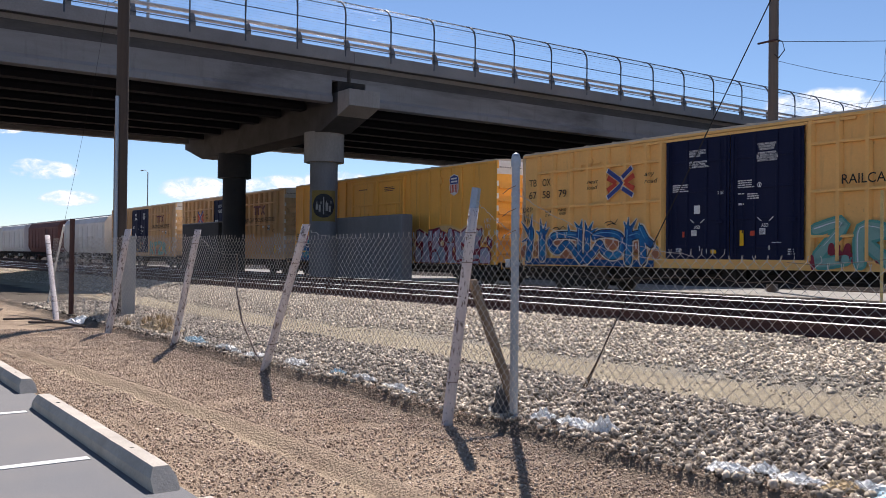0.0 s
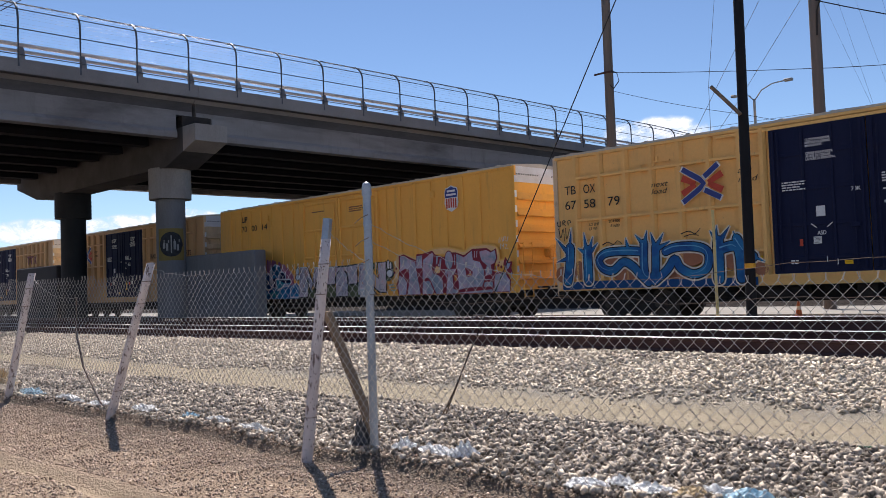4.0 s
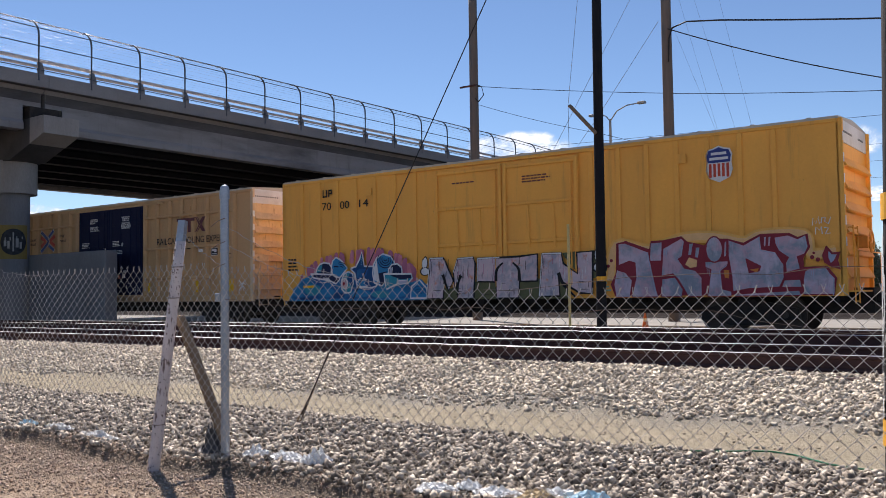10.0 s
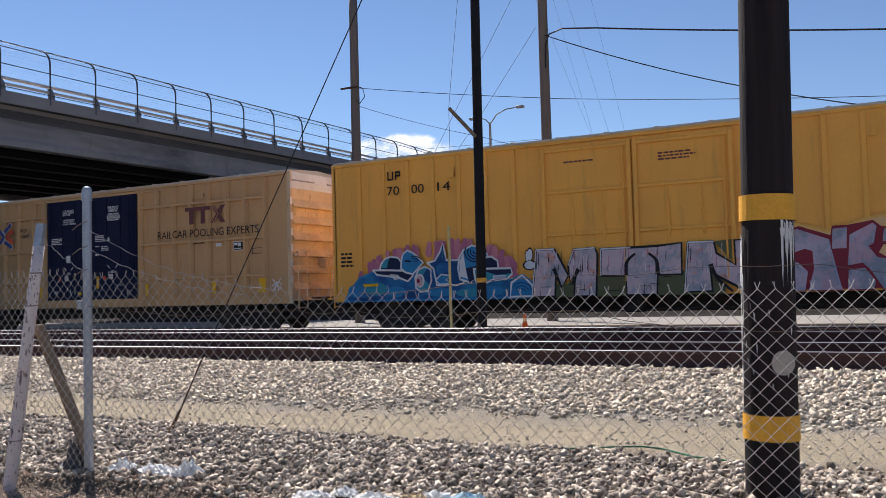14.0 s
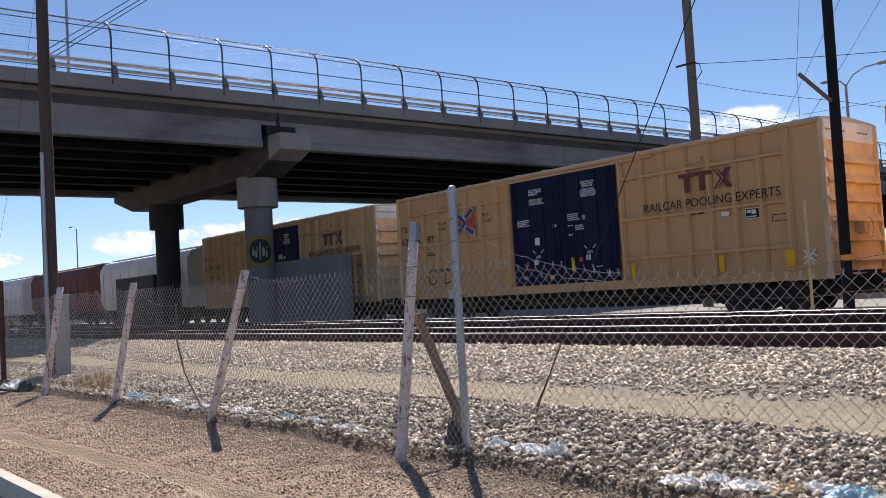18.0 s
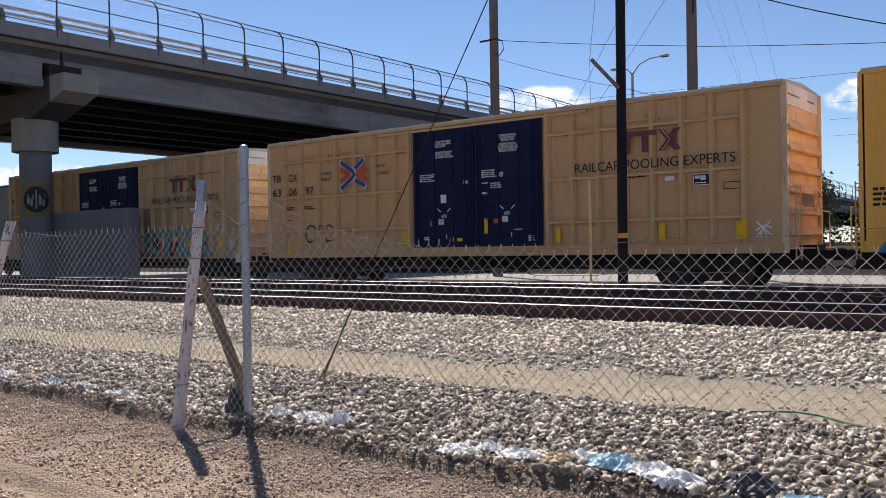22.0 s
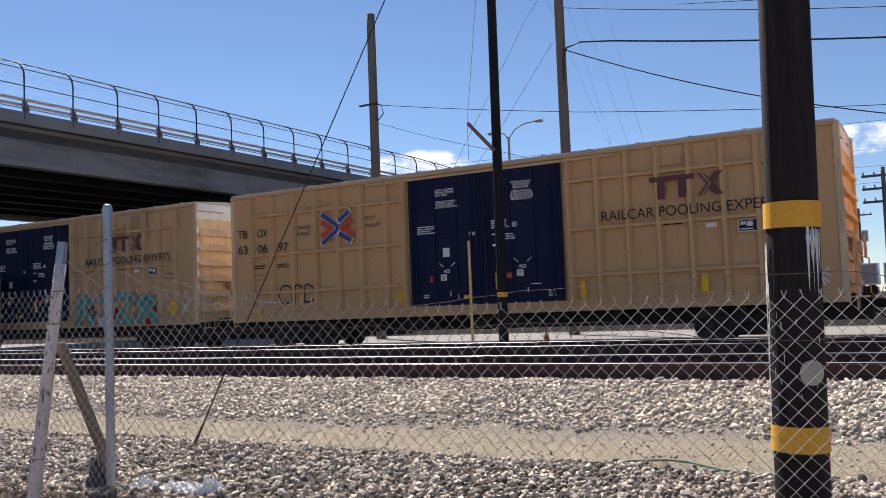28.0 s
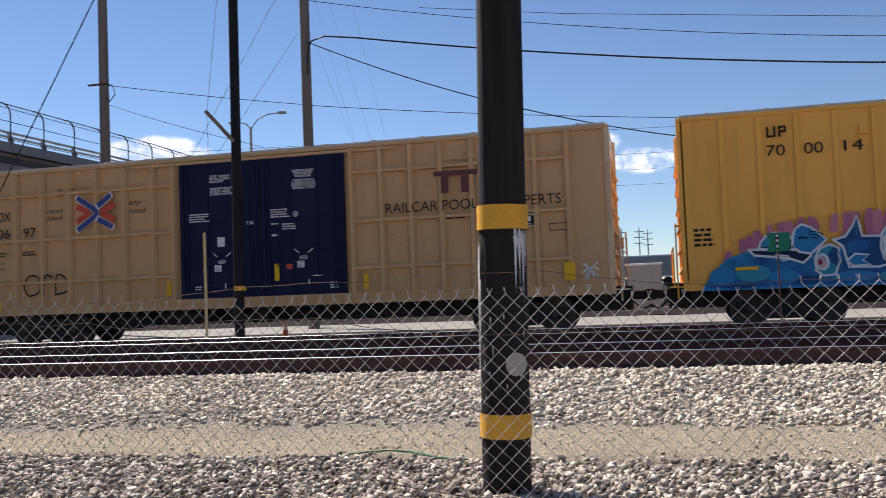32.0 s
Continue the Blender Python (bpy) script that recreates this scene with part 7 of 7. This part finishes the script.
rag("torn_cloth", -4.97, 4.0, 0.2, 0.12, 0.3, "plastic_black", "torn dark cloth hanging on the rocks by the brace", 77)
rnd = random.Random(12)
for k, (x, y, w, d, h, m) in enumerate(((-4.55, 4.02, 0.2, 0.16, 0.1, "plastic_white"), (-4.28, 4.05, 0.3, 0.16, 0.07, "plastic_white"), (-4.05, 4.08, 0.18, 0.2, 0.16, "plastic_white"), (-3.0, 3.95, 0.25, 0.16, 0.08, "plastic_white"), (-2.62, 3.98, 0.26, 0.16, 0.06, "plastic_white"), (-2.85, 4.05, 0.16, 0.12, 0.06, "plastic_white"), (-2.4, 4.02, 0.18, 0.2, 0.05, "dry_straw"), (-2.3, 4.1, 0.2, 0.14, 0.06, "plastic_white"),
                                        (-2.08, 4.02, 0.26, 0.2, 0.08, "plastic_blue"), (-1.88, 3.98, 0.2, 0.16, 0.06, "plastic_white"), (-1.72, 3.92, 0.3, 0.2, 0.08, "plastic_white"), (-1.38, 3.98, 0.3, 0.2, 0.1, "plastic_black"), (-1.12, 3.9, 0.24, 0.16, 0.06, "plastic_blue"), (-0.85, 3.95, 0.2, 0.14, 0.05, "plastic_white"), (-0.6, 3.9, 0.24, 0.14, 0.05, "plastic_white"), (-6.3, 3.97, 0.5, 0.1, 0.05, "plastic_white"), (-6.9, 4.0, 0.4, 0.1, 0.05, "plastic_white"),
                                        (-7.4, 4.0, 0.3, 0.1, 0.05, "plastic_blue"), (-8.3, 4.0, 0.5, 0.14, 0.08, "plastic_white"), (-9.3, 4.0, 0.5, 0.15, 0.07, "plastic_white"), (-10.1, 4.0, 0.7, 0.14, 0.07, "plastic_white"), (-11.2, 4.0, 0.6, 0.2, 0.1, "plastic_blue"), (-12.6, 4.1, 0.8, 0.3, 0.14, "dry_straw"), (-13.4, 4.2, 0.9, 0.4, 0.2, "dry_straw"), (-16.3, 3.7, 0.8, 0.3, 0.12, "plastic_white"), (-5.0, 4.0, 0.2, 0.12, 0.06, "plastic_white"))):
    label = {"plastic_white": "crumpled dirty white plastic sheet at the fence", "plastic_blue": "crumpled pale blue plastic sheet at the fence", "plastic_black": "torn black plastic bag among the rocks", "dry_straw": "flattened dry straw and cardboard at the fence"}[m]
    rag("litter", x, y, w, d, h, m, label, k * 3.7)


def weed(x, y, size, seed, mat="dry_straw"):
    ob = thing("dry_weed", x, y, ground_height(x, y), "dry straw-coloured weed at the fence", "weed", "dry weeds")
    rr = random.Random(seed)
    bm = bmesh.new()
    for k in range(60):
        a, t = rr.uniform(0, math.tau), rr.uniform(0.2, 1.1)
        h = size * rr.uniform(0.5, 1.0)
        p = Vector((math.cos(a) * t, math.sin(a) * t, 1.0)).normalized() * h
        q = p * 0.5 + Vector((0, 0, 0.06 * size))
        w = Vector((-math.sin(a), math.cos(a), 0)) * 0.006
        vs = [bm.verts.new(v) for v in (w, -w, q - w, q + w)]
        bm.faces.new(vs)
        bm.faces.new((vs[2], vs[3], bm.verts.new(p)))
    tagged(part("stem_cluster", bm, mat, ob), kind="stuff")


for k in range(9):
    weed(rnd.uniform(-14.6, -12.4), rnd.uniform(4.0, 4.6), rnd.uniform(0.15, 0.32), k)
for x, y, a, ln in ((-15.4, 3.2, 20, 1.6), (-16.6, 3.0, 35, 1.1), (-19.5, 2.9, -20, 1.5)):
    st = thing("fallen_branch", x, y, 0.03, "thin dry fallen branch on the dirt", "branch", "fallen branches", a)
    part("stick", tube(bmesh.new(), [(-ln / 2, 0, 0), (0, 0.06, 0.03), (ln / 2, -0.03, 0.01)], 0.02, 6), "bark", st)


# ---- cord on the path ----
plain("cord_green", (0.05, 0.22, 0.12), 0.6)
cord = thing("green_cord", -1.8, 6.1, 0, "thin green cord lying across the sandy path", "cord")
part("strand", tube(bmesh.new(), [(x + 1.8, y - 6.1, ground_height(x, y) + 0.008) for x, y in ((-2.3, 5.95), (-2.15, 6.06), (-2.0, 6.2), (-1.85, 6.26), (-1.69, 6.24), (-1.55, 6.15), (-1.43, 6.06), (-1.2, 6.0), (-0.9, 6.02))], 0.006, 6), "cord_green", cord)

# ---- sky backdrop and distance ----
def cloud_material():
    m = bpy.data.materials.new("cloud")
    m.use_nodes = True
    n = m.node_tree.nodes
    n.remove(n["Principled BSDF"])
    MATS["cloud"] = m
    tc = n.new("ShaderNodeTexCoord")
    info = n.new("ShaderNodeObjectInfo")
    mp = n.new("ShaderNodeMapping")
    mp.inputs["Scale"].default_value = (3.2, 1.6, 1)
    link(m, tc.outputs["UV"], mp.inputs[0])
    comb = n.new("ShaderNodeCombineXYZ")
    mul = n.new("ShaderNodeMath")
    mul.operation, mul.inputs[1].default_value = "MULTIPLY", 40.0
    link(m, info.outputs["Random"], mul.inputs[0])
    link(m, mul.outputs[0], comb.inputs[2])
    link(m, comb.outputs[0], mp.inputs["Location"])
    shape = noisy(m, mp.outputs[0], 1.6, 9, 0.62, 0.3)
    grad = n.new("ShaderNodeTexGradient")
    grad.gradient_type = "SPHERICAL"
    cen = n.new("ShaderNodeMapping")
    cen.inputs["Location"].default_value = (-1, -0.7, 0)
    cen.inputs["Scale"].default_value = (2, 2, 1)
    link(m, tc.outputs["UV"], cen.inputs[0])
    link(m, cen.outputs[0], grad.inputs[0])
    add = n.new("ShaderNodeMath")
    add.operation = "MULTIPLY"
    link(m, shape, add.inputs[0])
    soft = n.new("ShaderNodeMapRange")
    soft.inputs[1].default_value, soft.inputs[2].default_value = 0.0, 0.45
    link(m, grad.outputs[0], soft.inputs[0])
    link(m, soft.outputs[0], add.inputs[1])
    alpha = n.new("ShaderNodeMapRange")
    alpha.inputs[1].default_value, alpha.inputs[2].default_value = 0.34, 0.56
    link(m, add.outputs[0], alpha.inputs[0])
    em, tr, mix = n.new("ShaderNodeEmission"), n.new("ShaderNodeBsdfTransparent"), n.new("ShaderNodeMixShader")
    col = ramp(m, add.outputs[0], [(0.4, (0.62, 0.72, 0.86)), (0.62, (0.88, 0.92, 0.97))])
    link(m, col, em.inputs[0])
    em.inputs[1].default_value = 0.72
    link(m, alpha.outputs[0], mix.inputs[0])
    link(m, tr.outputs[0], mix.inputs[1])
    link(m, em.outputs[0], mix.inputs[2])
    link(m, mix.outputs[0], n["Material Output"].inputs[0])


cloud_material()


def cloud(az, el, w, h, dist=2600):
    """A far bank of cloud; angles and sizes in degrees."""
    a, e = radians(az), radians(el)
    c = Vector((math.sin(a) * math.cos(e), math.cos(a) * math.cos(e), math.sin(e))) * dist
    hw, hh = dist * math.tan(radians(w / 2)), dist * math.tan(radians(h / 2))
    me = bpy.data.meshes.new("cloud")
    me.from_pydata([(-hw, 0, -hh), (hw, 0, -hh), (hw, 0, hh), (-hw, 0, hh)], [], [(0, 1, 2, 3)])
    uv = me.uv_layers.new()
    for k, q in enumerate(((0, 0), (1, 0), (1, 1), (0, 1))):
        uv.data[k].uv = q
    me.materials.append(MATS["cloud"])
    ob = new("cloud", me)
    ob.matrix_basis = Matrix.Translation(c) @ Matrix.Rotation(-a, 4, "Z")
    ob.visible_shadow = False
    tagged(ob, "white cumulus cloud low over the horizon", "cloud", "clouds")


for c in ((-0.6, 8.2, 8, 3.2), (-31.3, 9.7, 12, 4.0), (-79, 5.3, 7, 2.4), (-77.5, 3.6, 6, 1.8), (-70, 4.5, 8, 3.2), (-65, 4.8, 9, 3.0), (-61.5, 5.2, 8, 2.8), (-12, 9.0, 8, 4.0), (-4.5, 9.4, 9, 3.6), (-10, 5.6, 6, 1.8), (-81, 7.5, 4, 1.4), (-22, 9.3, 5, 2)):
    cloud(c[0], c[1], c[2] * 0.85, c[3] * 0.8)


# ---- wires ----
def wire_run(points, r=0.012, label="dark overhead wire strung between poles", mat="cable_black"):
    base = Vector(points[0])
    ob = thing("overhead_wire", *base, label, "wire", "overhead wires")
    part("strand", tube(bmesh.new(), [Vector(p) - base for p in points], r, 5), mat, ob)


wire_run(sag((-24, 35, 11.1), (-14.2, 35.2, 9.35), 0.05) + sag((-14.2, 35.2, 9.33), (0.9, 35, 7.48), 0.1)[1:] + sag((0.9, 35, 7.47), (40, 35, 5.9), 0.3)[1:], 0.014)
wire_run([(-14.0, 35, 10.6), (-13.95, 35, 11.6), (-13.8, 35, 12.0), (-13.2, 35, 12.15)] + sag((-12.6, 35, 12.1), (8.1, 35, 8.9), 0.25)[1:] + [(30, 35, 7.0)], 0.035, "thick black cable bending down a pole")
wire_run(sag((-14.0, 35, 12.0), (0.8, 35, 6.8), 0.5) + [(12, 35, 5.2)], 0.022)
wire_run(sag((-14.2, 35.2, 13.9), (8.2, 35, 9.87), 0.35) + [(30, 35, 8.0)], 0.014)
wire_run([(-9, 35, 12.9), (-2.96, 35, 11.96), (8.24, 35, 10.6), (30, 35, 8.4)], 0.012)
wire_run(sag((-24, 35, 10.3), (-17.2, 35, 7.98), 0.1) + [(-12, 35, 6.2)], 0.01)
wire_run([(-14.4, 35, 12.4), (-17.32, 35, 8.7), (-20.4, 35, 5.1)], 0.01, "guy wire running down from a pole", "galvanized")
wire_run([(-14.3, 35.2, 15.3), (-15.56, 35, 13.73), (-19.52, 35, 7.53), (-21, 35, 5.2)], 0.01, "guy wire running down from a pole", "galvanized")
for a, b in (((-13.53, 13.33), (-12.04, 7.56)), ((-12.9, 13.21), (-11.33, 7.51)), ((-11.85, 13.0), (-10.67, 7.48)), ((-13.72, 11.91), (-12.1, 7.5))):
    k = 60.0 / 35.0
    wire_run([((a[0] * 2 - b[0]) * k, 60, 1.15 + (a[1] * 2 - b[1] - 1.15) * k), (b[0] * k, 60, 1.15 + (b[1] - 1.15) * k)], 0.008, "faint thin wire far behind the tracks", "galvanized")
wire_run([(-17.6, 35, 18.4), (-18.15, 35, 14.2), (-18.74, 35, 9.47), (-18.74, 35, 7.5), (-18.74, 35, 0.02)], 0.011, "thin guy wire behind the freight train", "galvanized")
wire_run([(-0.575, 4.81, 7.318), (-5.38, 5.255, 0.15)], 0.0042, "long guy wire from the pole to the ground")
part("guy_guard", tube(tube(bmesh.new(), [(-5.45, 5.257, 0.0), (-5.26, 5.253, 0.33), (-5.06, 5.248, 0.675)], 0.006, 6), [(-5.5, 5.25, 0.0), (-5.38, 5.25, 0.16), (-5.3, 5.25, 0.28)], 0.006, 5), "old_wood", thing("guy_anchor", 0, 0, 0, "rusty anchor rod holding the pole's guy wire", "rod"))
brk = thing("pole_bracket", -24, 34.75, 11.0, "small iron bracket with an insulator on a pole", "bracket")
wire_run([(-21.6, 4.3, 0.02), (-20.22, 4.35, 1.86), (-18.3, 4.45, 4.6), (-16.95, 4.6, 7.6)], 0.003, "guy wire of the brown pole at the fence")
guard = thing("guy_guard", -21.55, 4.3, 0.0, "pale plastic guard on a pole's guy wire", "rod")
part("sleeve", rodded((0, 0, 0.0), (1.3, 0.05, 1.8), 0.022, n=8), "plastic_white", guard)
part("arm", boxed(-0.45, 0.45, -0.05, 0.05, 0, 0.07), "rail_steel", brk)
part("loop", tube(bmesh.new(), [(0.5, 0, 0.05), (0.8, 0, -0.1), (0.9, 0, -0.5), (0.6, 0, -0.8), (0.4, 0, -0.6)], 0.025, 5), "cable_black", brk)
wire_run([(-26, 45, 9.6), (60, 45, 7.2)], 0.01)
wire_run([(-20, 80, 13.0), (60, 80, 11.6)], 0.012)
wire_run([(-20, 80, 11.6), (60, 80, 10.2)], 0.012)
wire_run([(-20, 80, 10.2), (60, 80, 9.0)], 0.012)
for dy, dz in ((0.0, 0.0), (0.45, 0.1), (-0.1, 0.25)):
    wire_run([(-46, 12.2 + dy, 13.6 + dz), (-46, 18.86 + dy, 18.66 + dz), (-46, 30, 27.3 + dz)], 0.022)
for z, dz in ((8.0, 0.4), (7.1, 0.3), (6.2, 0.3), (5.0, 0.2)):
    wire_run([(-230, 60, z), (-70, 60, z - dz)], 0.014)


# ---- distance ----
def street_lamp(x, y, z0, h, arms, label):
    ob = thing("street_lamp", x, y, z0, label, "street lamp", "street lamps")
    part("pole", rodded((0, 0, 0), (0, 0, h), 0.1, 0.06, n=10), "cabinet_grey", ob)
    for dx, dz in arms:
        part("arm", tube(bmesh.new(), [(0, 0, h - 0.1), (dx * 0.25, 0, h + dz * 0.6), (dx * 0.6, 0, h + dz * 0.95), (dx, 0, h + dz)], 0.03, 6), "cabinet_grey", ob)
        part("lamp_head", boxed(min(dx, dx * 1.25), max(dx, dx * 1.25), -0.12, 0.12, h + dz - 0.06, h + dz + 0.06, 0.02), "cabinet_grey", ob, "flat lamp head")


street_lamp(-19.1, 40.0, 0.0, 9.6, ((1.5, 0.6), (-0.9, 0.3)), "grey street lamp with two curved arms")
street_lamp(-105.0, 32.0, 0.0, 10.9, ((-2.0, 0.4),), "grey street lamp with one arm far off")


def crossarm_pole(x, y, z0, h, arms, label, cans=False):
    p = timber_pole("utility_pole", x, y, z0, h, 0.17, 0.12, "pole_wood", label)
    for z in arms:
        a = part("crossarm", boxed(-1.2, 1.2, -0.06, 0.06, z - 0.07, z + 0.07), "pole_wood", p)
        for dx in (-1.1, -0.5, 0.5, 1.1):
            part("insulator", rodded((dx, 0, z + 0.07), (dx, 0, z + 0.25), 0.05, n=8), "cabinet_grey", a)
    if cans:
        for dx in (-0.45, 0.45):
            part("transformer", rodded((dx, 0, h - 3.4), (dx, 0, h - 2.3), 0.3, n=14), "cabinet_grey", p, "grey transformer can")


crossarm_pole(-3.6, 60, 0.8, 7.9, (7.4, 6.6, 5.8), "wooden utility pole with three crossarms")
crossarm_pole(-18.3, 60, 0.8, 10.7, (10.3,), "wooden utility pole with one crossarm")
crossarm_pole(-8.5, 100, 0.8, 8.9, (8.2,), "wooden utility pole with two transformer cans", True)
for x, h in ((-8.5, 14), (-4.3, 14), (-2.3, 13.5), (6.0, 14)):
    crossarm_pole(x, 220, 0.8, h, (h - 1, h - 2.4, h - 3.8), "distant utility pole with crossarms")


def box_trailer(x0, x1, y, z0, z1, label):
    t = thing("box_trailer", (x0 + x1) / 2, y, z0, label, "trailer", "parked trailers")
    h = (x1 - x0) / 2
    part("box", boxed(-h, h, -1.25, 1.25, 1.0, z1 - z0, 0.04), "trailer_white", t)
    part("rear_door", boxed(-h + 0.15, h - 0.15, -1.275, -1.25, 1.15, z1 - z0 - 0.15), "cabinet_grey", t)
    for x in (-h + 0.7, h - 0.7):
        for yy in (-0.95, 0.95):
            part("wheel", rodded((x, yy - 0.15, 0.5), (x, yy + 0.15, 0.5), 0.5, n=16), "truck_black", t)
    part("bumper", boxed(-h, h, -1.2, -1.1, 0.5, 0.75), "truck_black", t)


box_trailer(-3.6, 1.6, 92, 0.8, 4.0, "white box trailer parked in the yard")
box_trailer(-9.0, -6.7, 96, 0.8, 3.9, "white box trailer parked in the yard")
box_trailer(-6.3, -3.8, 97, 0.8, 3.9, "white box trailer parked in the yard")
box_trailer(4.0, 12.0, 92, 0.8, 4.0, "white box trailer parked in the yard")
cab = thing("electrical_cabinet", -0.55, 40, 0.0, "grey metal electrical cabinet on a slab", "cabinet")
part("cabinet_body", boxed(-0.75, 0.75, -0.5, 0.5, 0.1, 1.95, 0.02), "cabinet_grey", cab)
part("lid", boxed(-0.8, 0.8, -0.55, 0.55, 1.95, 2.05, 0.02), "trailer_white", cab)
for dx in (-0.37, 0.37):
    part("cabinet_door", boxed(dx - 0.34, dx + 0.34, -0.515, -0.5, 0.2, 1.85), "cabinet_grey", cab)
part("slab", boxed(-1.0, 1.0, -0.8, 0.8, 0, 0.1), "kerb_concrete", cab)
for x, y in ((-12.0, 27.4),):
    c = thing("traffic_cone", x, y, ground_height(x, y), "orange traffic cone beyond the far track", "cone", "traffic cones")
    part("cone", rodded((0, 0, 0.03), (0, 0, 0.6), 0.13, 0.025, n=14), "cone_orange", c)
    part("base", boxed(-0.2, 0.2, -0.2, 0.2, 0, 0.03), "truck_black", c)
    part("stripe", rodded((0, 0, 0.32), (0, 0, 0.43), 0.079, 0.06, n=14, caps=False), "ink_white", c)


def shrub(x, y, z0, w, h, seed):
    """A tall desert bush: forked stems under clumps of small leaves."""
    rr = random.Random(seed)
    ob = thing("bush", x, y, z0, "dark green bush beyond the far track", "bush", "bushes")
    bm = bmesh.new()
    tips = []
    for k in range(9):
        a = rr.uniform(0, math.tau)
        tip = Vector((math.cos(a) * w * 0.4 * rr.random(), math.sin(a) * w * 0.4 * rr.random(), h * rr.uniform(0.45, 0.8)))
        tube(bm, [(0.1 * math.cos(a), 0.1 * math.sin(a), 0), tip * 0.5 + Vector((0, 0, 0.1)), tip], 0.05, 5)
        tips.append(tip)
    part("stem_cluster", bm, "bark", ob)
    rng = np.random.default_rng(seed)
    V, n = [], 0
    for k in range(70):
        c = Vector((rr.uniform(-0.5, 0.5) * w, rr.uniform(-0.5, 0.5) * w, h * rr.uniform(0.12, 1.0)))
        f = 1 - 0.45 * (c.z / h)
        c.x, c.y = c.x * f, c.y * f
        p = rng.normal(size=(90, 3)) * 0.26 * w / 3 + np.array(c)
        d1, d2 = rng.normal(size=(90, 3)) * 0.085, rng.normal(size=(90, 3)) * 0.085
        V.append(np.stack([p, p + d1, p + d1 + d2, p + d2], 1))
    V = np.concatenate(V)
    V[..., 2] = np.maximum(V[..., 2], 0.02)
    me = raw_mesh("leaves", V.reshape(-1, 3), np.arange(len(V) * 4).reshape(-1, 4), "leaf_green")
    tagged(part("leaf_crown", me, None, ob), kind="stuff")


shrub(-15.2, 55.0, 0.8, 4.2, 4.2, 1)
shrub(-19.5, 58.0, 0.8, 4.5, 4.0, 2)
shrub(-12.4, 62.0, 0.8, 3.0, 2.6, 3)


# ---- movement ----
def track_point(x):
    return Vector((x, 23.8 + track_shift(x), track_rise(x)))


def motions():
    for car, off in TRAIN_CARS:
        rows = []
        for t, s in TRAIN:
            a, b = track_point(s + off + 2.35), track_point(s + off + CAR_L - 2.35)
            ang = math.atan2(b.y - a.y, b.x - a.x)
            rows.append((t, Matrix.Translation(a) @ Matrix.Rotation(ang, 4, "Z") @ Matrix.Rotation(-math.atan2(b.z - a.z, b.x - a.x), 4, "Y") @ Matrix.Translation((-2.35, 0, 0))))
        walk(car, rows)
    fine = []
    for (t0, s0), (t1, s1) in zip(TRAIN, TRAIN[1:]):
        n = max(1, int(math.ceil((s1 - s0) / 0.66)))
        fine += [(t0 + (t1 - t0) * k / n, s0 + (s1 - s0) * k / n) for k in range(n)]
    fine.append(TRAIN[-1])
    for w, dx in AXLES:
        walk(w, [(t, Matrix.Translation((dx, 0, 0.46)) @ Matrix.Rotation((s - TRAIN[0][1]) / 0.46, 4, "Y")) for t, s in fine])


motions()
